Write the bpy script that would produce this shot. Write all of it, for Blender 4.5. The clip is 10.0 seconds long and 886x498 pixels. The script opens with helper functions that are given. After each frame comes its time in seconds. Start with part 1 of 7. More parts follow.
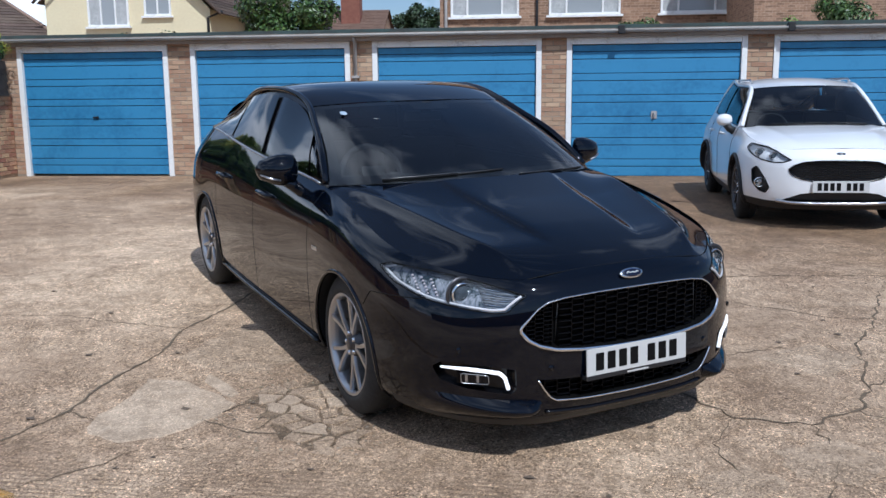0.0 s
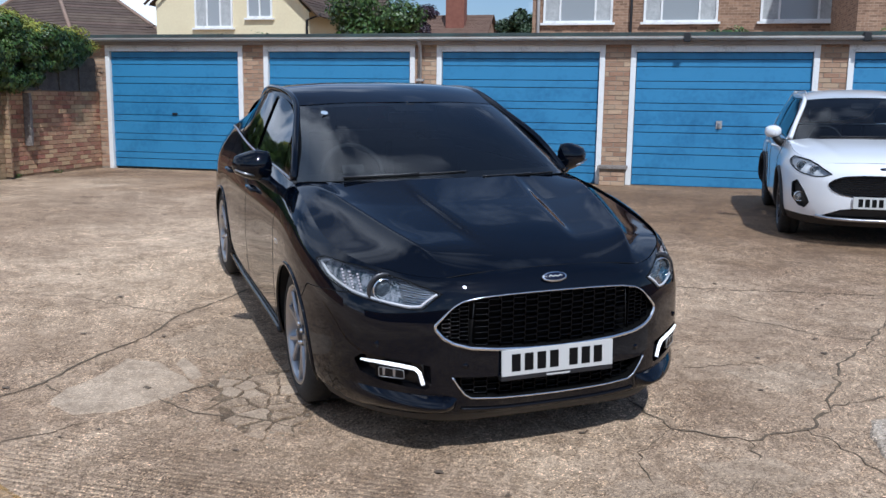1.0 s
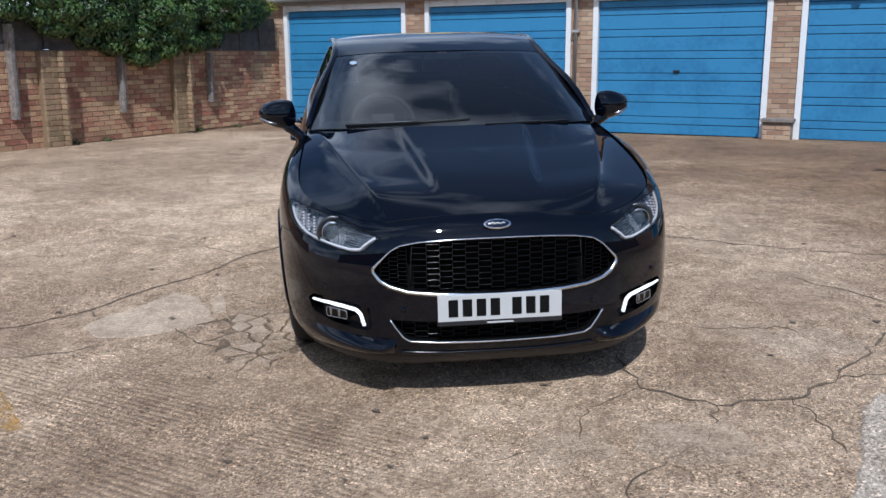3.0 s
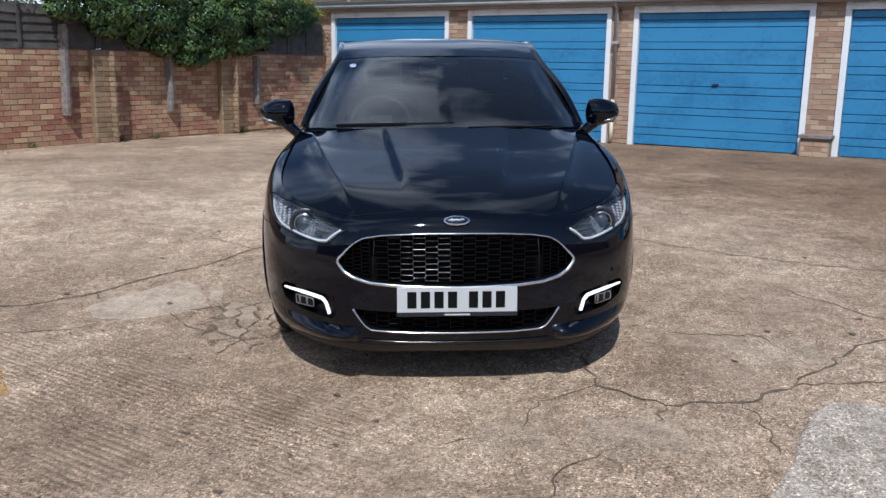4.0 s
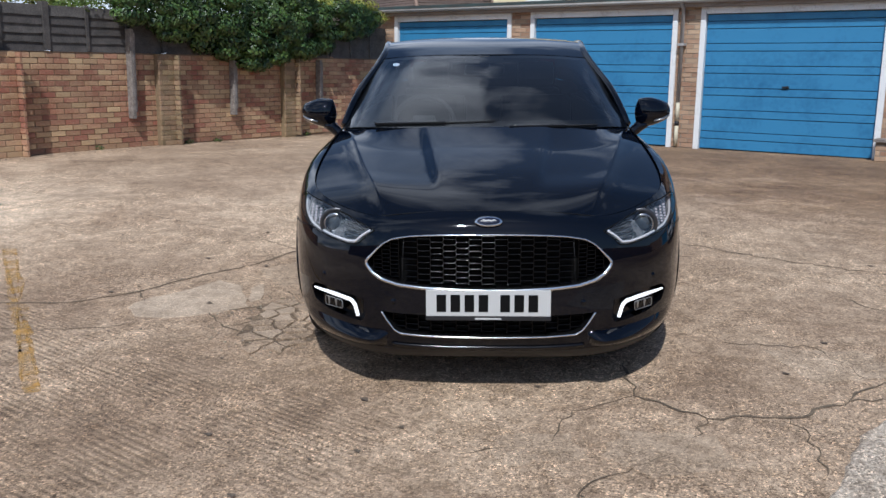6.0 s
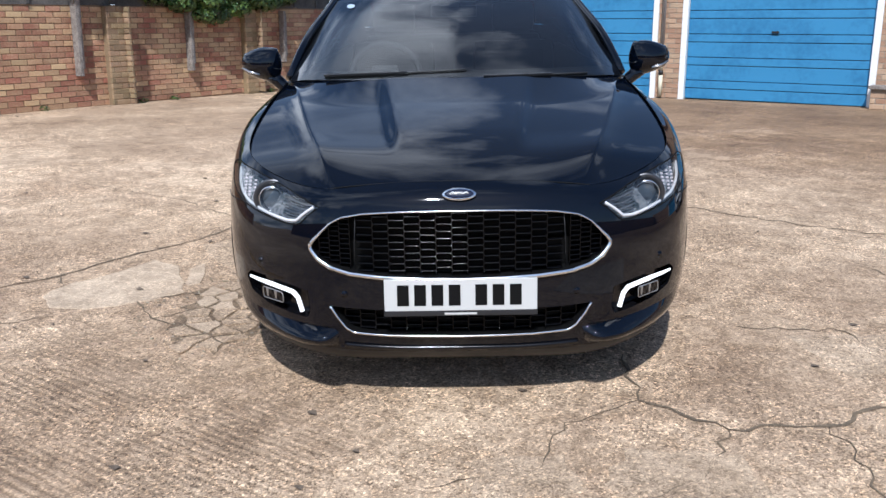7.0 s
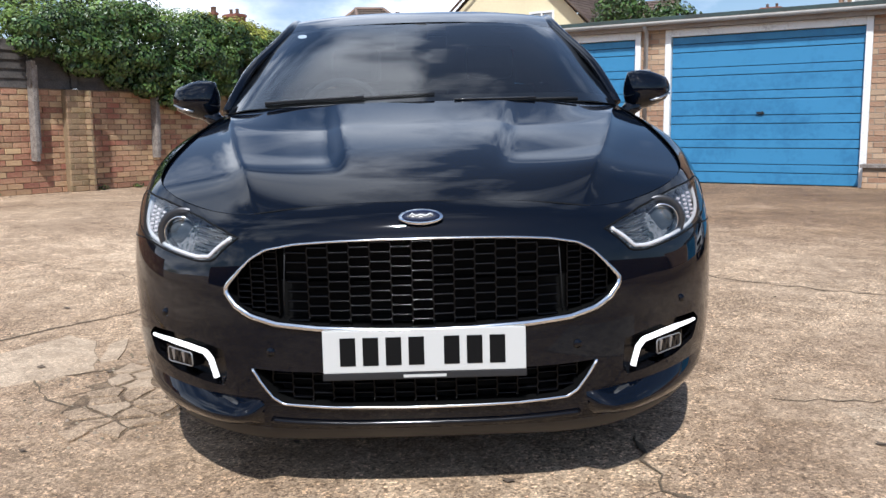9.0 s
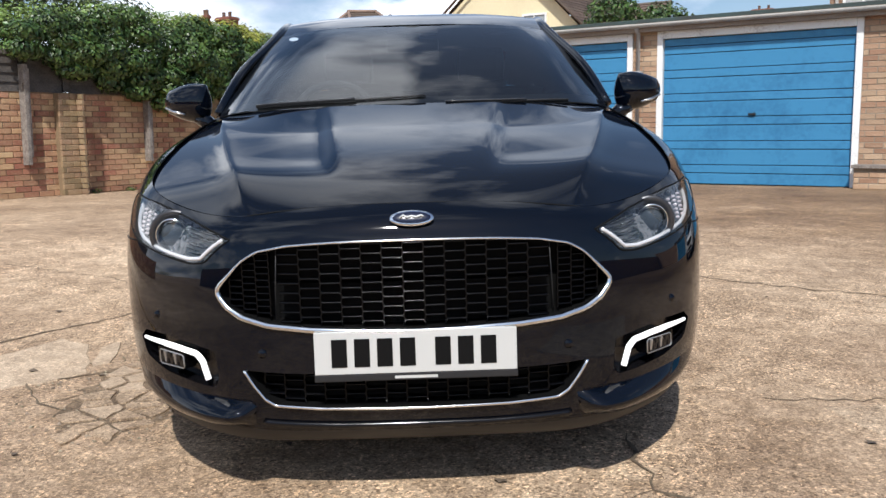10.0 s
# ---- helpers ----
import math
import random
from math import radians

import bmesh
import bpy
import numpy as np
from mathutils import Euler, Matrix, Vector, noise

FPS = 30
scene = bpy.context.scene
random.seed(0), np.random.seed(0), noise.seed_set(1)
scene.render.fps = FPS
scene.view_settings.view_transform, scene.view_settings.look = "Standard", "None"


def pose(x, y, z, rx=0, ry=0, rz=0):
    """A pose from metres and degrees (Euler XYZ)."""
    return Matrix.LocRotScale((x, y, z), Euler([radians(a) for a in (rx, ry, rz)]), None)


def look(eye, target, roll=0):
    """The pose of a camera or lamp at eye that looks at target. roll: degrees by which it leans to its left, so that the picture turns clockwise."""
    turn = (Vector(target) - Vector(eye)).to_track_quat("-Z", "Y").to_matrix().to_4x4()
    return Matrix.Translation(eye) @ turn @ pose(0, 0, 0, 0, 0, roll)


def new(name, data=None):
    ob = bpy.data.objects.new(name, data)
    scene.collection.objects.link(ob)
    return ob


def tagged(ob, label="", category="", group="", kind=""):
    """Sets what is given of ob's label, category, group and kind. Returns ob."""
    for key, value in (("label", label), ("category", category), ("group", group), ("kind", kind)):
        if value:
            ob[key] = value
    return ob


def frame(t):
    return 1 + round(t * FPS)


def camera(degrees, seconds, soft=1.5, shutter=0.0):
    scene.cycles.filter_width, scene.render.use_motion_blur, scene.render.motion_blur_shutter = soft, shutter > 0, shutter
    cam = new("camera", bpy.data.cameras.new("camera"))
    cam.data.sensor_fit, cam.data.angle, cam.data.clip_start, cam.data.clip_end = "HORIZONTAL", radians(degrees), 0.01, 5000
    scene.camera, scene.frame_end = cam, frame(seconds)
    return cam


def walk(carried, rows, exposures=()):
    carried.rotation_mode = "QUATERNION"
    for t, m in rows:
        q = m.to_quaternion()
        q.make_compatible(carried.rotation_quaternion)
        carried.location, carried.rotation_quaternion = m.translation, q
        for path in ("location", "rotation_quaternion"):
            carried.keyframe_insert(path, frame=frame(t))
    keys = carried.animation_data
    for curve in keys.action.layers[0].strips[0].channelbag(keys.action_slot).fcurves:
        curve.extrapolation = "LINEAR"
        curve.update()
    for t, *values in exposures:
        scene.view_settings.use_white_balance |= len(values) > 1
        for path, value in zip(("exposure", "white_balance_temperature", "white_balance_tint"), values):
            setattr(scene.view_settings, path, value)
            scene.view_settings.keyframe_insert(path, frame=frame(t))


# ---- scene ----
cam = camera(52.9, 10.0)
PATH = [
    (0, (0.044, 0.006, 1.477), (-0.222, 1.958, 1.135), -0.5),
    (0.5, (0.459, 0.004, 1.456), (0.094, 1.945, 1.141), 0.4),
    (1, (0.775, 0.047, 1.466), (0.289, 1.958, 1.134), 0.8),
    (1.5, (1.054, 0.178, 1.461), (0.476, 2.064, 1.131), -0.2),
    (2, (1.359, 0.252, 1.471), (0.64, 2.089, 1.142), -1.5),
    (2.1, (1.424, 0.258, 1.461), (0.671, 2.079, 1.118), -1.0),
    (2.5, (1.659, 0.292, 1.456), (0.782, 2.051, 1.083), -1.2),
    (3, (1.851, 0.429, 1.426), (0.918, 2.146, 0.998), -0.4),
    (3.2, (1.91, 0.48, 1.427), (0.975, 2.192, 0.984), -0.1),
    (4.3, (2.408, 0.484, 1.397), (1.313, 2.113, 1.018), 0.9),
    (4.5, (2.447, 0.466, 1.398), (1.327, 2.085, 1.041), 0.7),
    (5, (2.474, 0.478, 1.395), (1.322, 2.081, 1.073), 0.6),
    (5.5, (2.475, 0.507, 1.384), (1.302, 2.091, 1.047), 0.9),
    (6, (2.359, 0.672, 1.364), (1.185, 2.242, 0.965), 0.7),
    (6.2, (2.242, 0.817, 1.351), (1.086, 2.392, 0.921), 0.7),
    (7.3, (1.934, 1.392, 1.297), (0.814, 2.968, 0.785), -0.3),
    (7.5, (1.89, 1.47, 1.291), (0.754, 3.031, 0.773), -0.4),
    (8, (1.721, 1.725, 1.197), (0.578, 3.292, 0.711), -0.2),
    (8.5, (1.654, 1.838, 1.039), (0.531, 3.451, 0.671), -0.6),
    (9, (1.649, 1.853, 0.967), (0.537, 3.493, 0.697), -0.5),
    (9.5, (1.653, 1.847, 0.953), (0.545, 3.493, 0.704), -0.2),
    (10, (1.66, 1.851, 0.965), (0.559, 3.499, 0.7), -0.7),
]
LIGHT = [(0, -0.32, 5430, 10), (3, -0.34, 5430, 10), (4.5, -0.39, 5510, 10), (5.0, -0.54, 5580, 10), (5.5, -0.62, 5630, 10), (6.2, -0.27, 5630, 10), (7.3, 0.18, 5590, 10), (8.5, 0.15, 5680, 10), (10, 0.06, 6140, 10)]
walk(cam, [(t, look(eye, target, roll)) for t, eye, target, roll in PATH], LIGHT)

# ---- daylight ----
SUN_AZ, SUN_EL = radians(-61), radians(51)
world = bpy.data.worlds.new("sky")
scene.world = world
world.use_nodes = True
wn, wl = world.node_tree.nodes, world.node_tree.links
for n in list(wn):
    wn.remove(n)
sky = wn.new("ShaderNodeTexSky")
sky.sky_type, sky.sun_disc = "NISHITA", False
sky.sun_elevation, sky.sun_rotation = SUN_EL, math.pi / 2 - SUN_AZ
sky.dust_density, sky.ozone_density = 0.6, 3.0
coord = wn.new("ShaderNodeTexCoord")
split = wn.new("ShaderNodeSeparateXYZ")
wl.new(coord.outputs["Generated"], split.inputs[0])
lift = wn.new("ShaderNodeMath"); lift.operation = "MAXIMUM"; lift.inputs[1].default_value = 0.0
wl.new(split.outputs["Z"], lift.inputs[0])
plus = wn.new("ShaderNodeMath"); plus.operation = "ADD"; plus.inputs[1].default_value = 0.38
wl.new(lift.outputs[0], plus.inputs[0])
dome = wn.new("ShaderNodeVectorMath"); dome.operation = "DIVIDE"
both = wn.new("ShaderNodeCombineXYZ")
for i in range(3):
    wl.new(plus.outputs[0], both.inputs[i])
wl.new(coord.outputs["Generated"], dome.inputs[0])
shift = wn.new("ShaderNodeVectorMath"); shift.operation = "ADD"; shift.inputs[1].default_value = (3.8, 14.79, 4.7)
wl.new(dome.outputs[0], shift.inputs[0])
wl.new(both.outputs[0], dome.inputs[1])
cloud = wn.new("ShaderNodeTexNoise")
cloud.inputs["Scale"].default_value, cloud.inputs["Detail"].default_value, cloud.inputs["Roughness"].default_value = 2.1, 7.0, 0.57
wl.new(shift.outputs[0], cloud.inputs["Vector"])
ramp = wn.new("ShaderNodeValToRGB")
ramp.color_ramp.elements[0].position, ramp.color_ramp.elements[1].position = 0.49, 0.62
# a thin veil of haze between the clouds
ramp.color_ramp.elements[0].color = (0.07, 0.07, 0.07, 1)
# clouds close up towards the horizon
low = wn.new("ShaderNodeMapRange")
low.inputs["From Min"].default_value, low.inputs["From Max"].default_value = 0.0, 0.22
low.inputs["To Min"].default_value, low.inputs["To Max"].default_value = 0.055, 0.0
wl.new(split.outputs["Z"], low.inputs["Value"])
dense = wn.new("ShaderNodeMath"); dense.operation = "ADD"
# and gather to the west and overhead
west = wn.new("ShaderNodeMath"); west.operation = "MULTIPLY_ADD"; west.inputs[1].default_value = -0.09
wl.new(split.outputs["X"], west.inputs[0])
wl.new(cloud.outputs["Fac"], west.inputs[2])
over = wn.new("ShaderNodeMath"); over.operation = "MULTIPLY_ADD"; over.inputs[1].default_value = -0.01
wl.new(split.outputs["Z"], over.inputs[0])
wl.new(west.outputs[0], over.inputs[2])
wl.new(over.outputs[0], dense.inputs[0])
wl.new(low.outputs["Result"], dense.inputs[1])
wl.new(dense.outputs[0], ramp.inputs[0])
shade = wn.new("ShaderNodeTexNoise")
shade.inputs["Scale"].default_value, shade.inputs["Detail"].default_value = 2.0, 3.0
wl.new(shift.outputs[0], shade.inputs["Vector"])
white = wn.new("ShaderNodeValToRGB")
white.color_ramp.elements[0].position, white.color_ramp.elements[0].color = 0.34, (5.2, 6.3, 8.2, 1)
white.color_ramp.elements[1].position, white.color_ramp.elements[1].color = 0.57, (15.2, 15.4, 15.8, 1)
wl.new(shade.outputs["Fac"], white.inputs[0])
mixer = wn.new("ShaderNodeMix"); mixer.data_type = "RGBA"
wl.new(ramp.outputs[0], mixer.inputs[0])
wl.new(sky.outputs[0], mixer.inputs[6])
wl.new(white.outputs[0], mixer.inputs[7])
back = wn.new("ShaderNodeBackground"); back.inputs[1].default_value = 0.1
wl.new(mixer.outputs[2], back.inputs[0])
outw = wn.new("ShaderNodeOutputWorld")
wl.new(back.outputs[0], outw.inputs[0])

sun = new("sun", bpy.data.lights.new("sun", "SUN"))
sun.data.energy, sun.data.angle, sun.data.color = 4.8, radians(1.2), (1.0, 0.95, 0.87)
far = Vector((math.cos(SUN_AZ) * math.cos(SUN_EL), math.sin(SUN_AZ) * math.cos(SUN_EL), math.sin(SUN_EL)))
sun.matrix_world = look(far * 60, (0, 0, 0))

# ---- materials ----


def material(name, colour, rough=0.5, metal=0.0, other=None, scale=8.0, fine=90.0, bump=0.0, vary=0.0, coat=0.0, span=(0.35, 0.65), grain=0.5, spec=None, swap=0.0):
    """A surface with colour running to other by noise at two scales, a random shade for each object, and fine relief."""
    m = bpy.data.materials.new(name)
    m.use_nodes = True
    n, l = m.node_tree.nodes, m.node_tree.links
    p = n["Principled BSDF"]
    p.inputs["Roughness"].default_value, p.inputs["Metallic"].default_value = rough, metal
    p.inputs["Base Color"].default_value = (*colour, 1)
    p.inputs["Coat Weight"].default_value, p.inputs["Coat Roughness"].default_value = coat, 0.02
    if spec is not None:
        p.inputs["Specular IOR Level"].default_value = spec
    if other is None:
        return m
    c = n.new("ShaderNodeTexCoord")
    a, b = n.new("ShaderNodeTexNoise"), n.new("ShaderNodeTexNoise")
    a.inputs["Scale"].default_value, a.inputs["Detail"].default_value = scale, 6
    b.inputs["Scale"].default_value, b.inputs["Detail"].default_value = fine, 4
    for t in (a, b):
        l.new(c.outputs["Object"], t.inputs["Vector"])
    mx = n.new("ShaderNodeMath"); mx.operation = "MULTIPLY_ADD"
    l.new(b.outputs["Fac"], mx.inputs[0]); mx.inputs[1].default_value = grain
    half = n.new("ShaderNodeMath"); half.operation = "MULTIPLY_ADD"
    l.new(a.outputs["Fac"], half.inputs[0]); half.inputs[1].default_value = 1 - grain; half.inputs[2].default_value = 0
    l.new(half.outputs[0], mx.inputs[2])
    r = n.new("ShaderNodeValToRGB")
    r.color_ramp.elements[0].position, r.color_ramp.elements[0].color = span[0], (*colour, 1)
    r.color_ramp.elements[1].position, r.color_ramp.elements[1].color = span[1], (*other, 1)
    l.new(mx.outputs[0], r.inputs[0])
    last = r.outputs[0]
    if vary:
        i = n.new("ShaderNodeObjectInfo")
        g = n.new("ShaderNodeNewGeometry")
        add = n.new("ShaderNodeMath"); add.operation = "ADD"
        l.new(i.outputs["Random"], add.inputs[0]); l.new(g.outputs["Random Per Island"], add.inputs[1])
        fr = n.new("ShaderNodeMath"); fr.operation = "FRACT"; l.new(add.outputs[0], fr.inputs[0])
        mr = n.new("ShaderNodeMapRange"); mr.inputs["To Min"].default_value, mr.inputs["To Max"].default_value = 1 - vary, 1 + vary
        l.new(fr.outputs[0], mr.inputs["Value"])
        h = n.new("ShaderNodeHueSaturation"); l.new(last, h.inputs["Color"]); l.new(mr.outputs[0], h.inputs["Value"])
        hm = n.new("ShaderNodeMapRange"); hm.inputs["To Min"].default_value, hm.inputs["To Max"].default_value = 0.5 - vary * 0.04, 0.5 + vary * 0.05
        fr2 = n.new("ShaderNodeMath"); fr2.operation = "MULTIPLY_ADD"; fr2.inputs[1].default_value = 7.31; fr2.inputs[2].default_value = 0.2
        l.new(fr.outputs[0], fr2.inputs[0])
        fr3 = n.new("ShaderNodeMath"); fr3.operation = "FRACT"; l.new(fr2.outputs[0], fr3.inputs[0])
        l.new(fr3.outputs[0], hm.inputs["Value"]); l.new(hm.outputs[0], h.inputs["Hue"])
        last = h.outputs[0]
        if swap:
            sm = n.new("ShaderNodeMath"); sm.operation = "MULTIPLY_ADD"; sm.inputs[1].default_value = swap; sm.inputs[2].default_value = -swap / 2
            l.new(fr3.outputs[0], sm.inputs[0])
            tot = n.new("ShaderNodeMath"); tot.operation = "ADD"; l.new(sm.outputs[0], tot.inputs[0]); l.new(mx.outputs[0], tot.inputs[1])
            l.new(tot.outputs[0], r.inputs[0])
    l.new(last, p.inputs["Base Color"])
    if bump:
        bp = n.new("ShaderNodeBump"); bp.inputs["Strength"].default_value, bp.inputs["Distance"].default_value = bump, 0.02
        l.new(mx.outputs[0], bp.inputs["Height"]); l.new(bp.outputs[0], p.inputs["Normal"])
    return m


def glass(name, tint, rough=0.0, gloss=1.0):
    """A thin tinted pane: see-through, with a Fresnel gloss."""
    m = bpy.data.materials.new(name)
    m.use_nodes = True
    n, l = m.node_tree.nodes, m.node_tree.links
    n.remove(n["Principled BSDF"])
    t, g, f, x = n.new("ShaderNodeBsdfTransparent"), n.new("ShaderNodeBsdfGlossy"), n.new("ShaderNodeFresnel"), n.new("ShaderNodeMixShader")
    t.inputs[0].default_value = (*tint, 1)
    g.inputs["Roughness"].default_value = rough
    g.inputs[0].default_value = (gloss, gloss, gloss, 1)
    f.inputs["IOR"].default_value = 1.62
    l.new(f.outputs[0], x.inputs[0]); l.new(t.outputs[0], x.inputs[1]); l.new(g.outputs[0], x.inputs[2])
    l.new(x.outputs[0], n["Material Output"].inputs[0])
    return m


def glow(name, colour, power):
    m = bpy.data.materials.new(name)
    m.use_nodes = True
    p = m.node_tree.nodes["Principled BSDF"]
    p.inputs["Base Color"].default_value = (0.8, 0.8, 0.8, 1)
    p.inputs["Emission Color"].default_value, p.inputs["Emission Strength"].default_value = (*colour, 1), power
    return m


def concrete(name, low, high, rough_stones):
    """Old yard concrete with exposed aggregate, pale worn areas and dark stains."""
    m = material(name, low, 0.9)
    n, l = m.node_tree.nodes, m.node_tree.links
    p = n["Principled BSDF"]
    c = n.new("ShaderNodeTexCoord")

    def noise_at(s, d=5, r=0.6):
        t = n.new("ShaderNodeTexNoise")
        t.inputs["Scale"].default_value, t.inputs["Detail"].default_value, t.inputs["Roughness"].default_value = s, d, r
        l.new(c.outputs["Object"], t.inputs["Vector"])
        return t

    def ramp_of(src, a, b, ca, cb):
        r = n.new("ShaderNodeValToRGB")
        r.color_ramp.elements[0].position, r.color_ramp.elements[0].color = a, (*ca, 1)
        r.color_ramp.elements[1].position, r.color_ramp.elements[1].color = b, (*cb, 1)
        l.new(src, r.inputs[0])
        return r.outputs[0]

    def blend(kind, fac, a, b):
        x = n.new("ShaderNodeMix"); x.data_type, x.blend_type = "RGBA", kind
        x.inputs[0].default_value = fac
        l.new(a, x.inputs[6]); l.new(b, x.inputs[7])
        return x.outputs[2]

    def half_of(src):
        h = n.new("ShaderNodeMath"); h.operation = "MULTIPLY"; h.inputs[1].default_value = 0.5
        l.new(src, h.inputs[0])
        return h.outputs[0]

    big = ramp_of(noise_at(0.42, 8, 0.68).outputs["Fac"], 0.36, 0.62, low, high)
    mid = ramp_of(noise_at(3.2, 8, 0.72).outputs["Fac"], 0.32, 0.68, (0.66, 0.635, 0.605), (1.18, 1.18, 1.18))
    out = blend("MULTIPLY", 0.9, big, mid)
    broad = ramp_of(noise_at(0.17, 5, 0.6).outputs["Fac"], 0.38, 0.60, (0.70, 0.655, 0.61), (1.12, 1.125, 1.13))
    out = blend("MULTIPLY", 0.9, out, broad)
    rough_ = ramp_of(noise_at(48, 4, 0.75).outputs["Fac"], 0.33, 0.67, (0.66, 0.64, 0.61), (1.26, 1.25, 1.23))
    out = blend("MULTIPLY", 0.5 * rough_stones, out, rough_)
    # aggregate: pale and dark chips in two sizes, thinner where the surface skin is left
    worn = ramp_of(noise_at(1.3, 6).outputs["Fac"], 0.36, 0.60, (0.45, 0.45, 0.45), (1, 1, 1))
    chip = None
    for size, lo, hi in ((120, (0.40, 0.36, 0.32), (2.05, 2.0, 1.9)), (240, (0.50, 0.48, 0.46), (1.6, 1.56, 1.5))):
        stone = n.new("ShaderNodeTexVoronoi"); stone.inputs["Scale"].default_value = size
        l.new(c.outputs["Object"], stone.inputs["Vector"])
        bw = n.new("ShaderNodeRGBToBW"); l.new(stone.outputs["Color"], bw.inputs[0])
        r = n.new("ShaderNodeValToRGB")
        r.color_ramp.elements[0].position, r.color_ramp.elements[0].color = 0.20, (*lo, 1)
        r.color_ramp.elements[1].position, r.color_ramp.elements[1].color = 0.84, (*hi, 1)
        for pos in (0.33, 0.68):
            e = r.color_ramp.elements.new(pos); e.color = (1, 1, 1, 1)
        l.new(bw.outputs[0], r.inputs[0])
        x = n.new("ShaderNodeMix"); x.data_type, x.blend_type = "RGBA", "MULTIPLY"
        wf = n.new("ShaderNodeMath"); wf.operation = "MULTIPLY"; wf.inputs[1].default_value = rough_stones
        l.new(worn, wf.inputs[0]); l.new(wf.outputs[0], x.inputs[0]); l.new(out, x.inputs[6]); l.new(r.outputs[0], x.inputs[7])
        out = x.outputs[2]
        chip = chip or bw.outputs[0]
    grit = ramp_of(noise_at(230, 2, 0.7).outputs["Fac"], 0.32, 0.68, (0.62, 0.61, 0.60), (1.34, 1.33, 1.32))
    out = blend("MULTIPLY", 0.8, out, grit)
    mottle = ramp_of(noise_at(11, 9, 0.78).outputs["Fac"], 0.40, 0.56, (0.60, 0.56, 0.505), (1.10, 1.11, 1.12))
    out = blend("MULTIPLY", 0.66 * rough_stones, out, mottle)
    # pits and lost stones leave small dark specks, in drifts
    pits = ramp_of(noise_at(34, 6, 0.8).outputs["Fac"], 0.36, 0.47, (0.42, 0.37, 0.32), (1.13, 1.13, 1.13))
    drift = n.new("ShaderNodeMix"); drift.data_type, drift.blend_type = "RGBA", "MULTIPLY"
    much = n.new("ShaderNodeMath"); much.operation = "MULTIPLY"; much.inputs[1].default_value = 0.85 * rough_stones
    l.new(ramp_of(noise_at(1.9, 5, 0.65).outputs["Fac"], 0.38, 0.58, (0.35, 0.35, 0.35), (1, 1, 1)), much.inputs[0])
    l.new(much.outputs[0], drift.inputs[0]); l.new(out, drift.inputs[6]); l.new(pits, drift.inputs[7])
    out = drift.outputs[2]
    # darker and browner towards the garages on the open side, broken up by noise
    umber_n = noise_at(0.7, 6, 0.65)
    umber_p = n.new("ShaderNodeVectorMath"); umber_p.operation = "DOT_PRODUCT"; umber_p.inputs[1].default_value = (0.06, 0.13, 0.0)
    l.new(c.outputs["Object"], umber_p.inputs[0])
    umber_s = n.new("ShaderNodeMath"); umber_s.operation = "ADD"
    l.new(umber_p.outputs["Value"], umber_s.inputs[0]); l.new(umber_n.outputs["Fac"], umber_s.inputs[1])
    umber = ramp_of(half_of(umber_s.outputs[0]), 0.72, 0.92, (1, 1, 1), (0.56, 0.49, 0.41))
    out = blend("MULTIPLY", 1.0, out, umber)
    # paler towards the side wall, with a noisy edge
    pale_p = n.new("ShaderNodeVectorMath"); pale_p.operation = "DOT_PRODUCT"; pale_p.inputs[1].default_value = (-0.16, 0.02, 0.0)
    l.new(c.outputs["Object"], pale_p.inputs[0])
    pale_s = n.new("ShaderNodeMath"); pale_s.operation = "ADD"
    l.new(pale_p.outputs["Value"], pale_s.inputs[0]); l.new(noise_at(0.9, 7, 0.7).outputs["Fac"], pale_s.inputs[1])
    out = blend("MULTIPLY", 1.0, out, ramp_of(half_of(pale_s.outputs[0]), 0.36, 0.65, (1, 1, 1), (1.19, 1.20, 1.21)))
    stain = ramp_of(noise_at(0.8, 9, 0.74).outputs["Fac"], 0.30, 0.42, (0.62, 0.56, 0.50), (1, 1, 1))
    out = blend("MULTIPLY", 0.7, out, stain)
    # tamped ridges across the bay nearest the gate
    wave = n.new("ShaderNodeTexWave"); wave.wave_type, wave.bands_direction = "BANDS", "Y"
    wave.inputs["Scale"].default_value, wave.inputs["Distortion"].default_value = 9.0, 2.2
    wave.inputs["Detail"].default_value, wave.inputs["Detail Scale"].default_value = 4.0, 2.0
    l.new(c.outputs["Object"], wave.inputs["Vector"])
    sep = n.new("ShaderNodeSeparateXYZ"); l.new(c.outputs["Object"], sep.inputs[0])
    bay = n.new("ShaderNodeMapRange"); bay.inputs["From Min"].default_value, bay.inputs["From Max"].default_value = 3.6, 3.0
    l.new(sep.outputs["Y"], bay.inputs["Value"])
    side = n.new("ShaderNodeMapRange"); side.inputs["From Min"].default_value, side.inputs["From Max"].default_value = 0.9, 0.1
    l.new(sep.outputs["X"], side.inputs["Value"])
    part_ = n.new("ShaderNodeMath"); part_.operation = "MULTIPLY"; l.new(bay.outputs[0], part_.inputs[0]); l.new(side.outputs[0], part_.inputs[1])
    amount = n.new("ShaderNodeMath"); amount.operation = "MULTIPLY"; l.new(part_.outputs[0], amount.inputs[0])
    l.new(ramp_of(noise_at(2.2, 4).outputs["Fac"], 0.35, 0.6, (0.15, 0.15, 0.15), (0.8, 0.8, 0.8)), amount.inputs[1])
    ridge = ramp_of(wave.outputs["Fac"], 0.12, 0.5, (0.60, 0.57, 0.53), (1.05, 1.05, 1.05))
    x = n.new("ShaderNodeMix"); x.data_type, x.blend_type = "RGBA", "MULTIPLY"
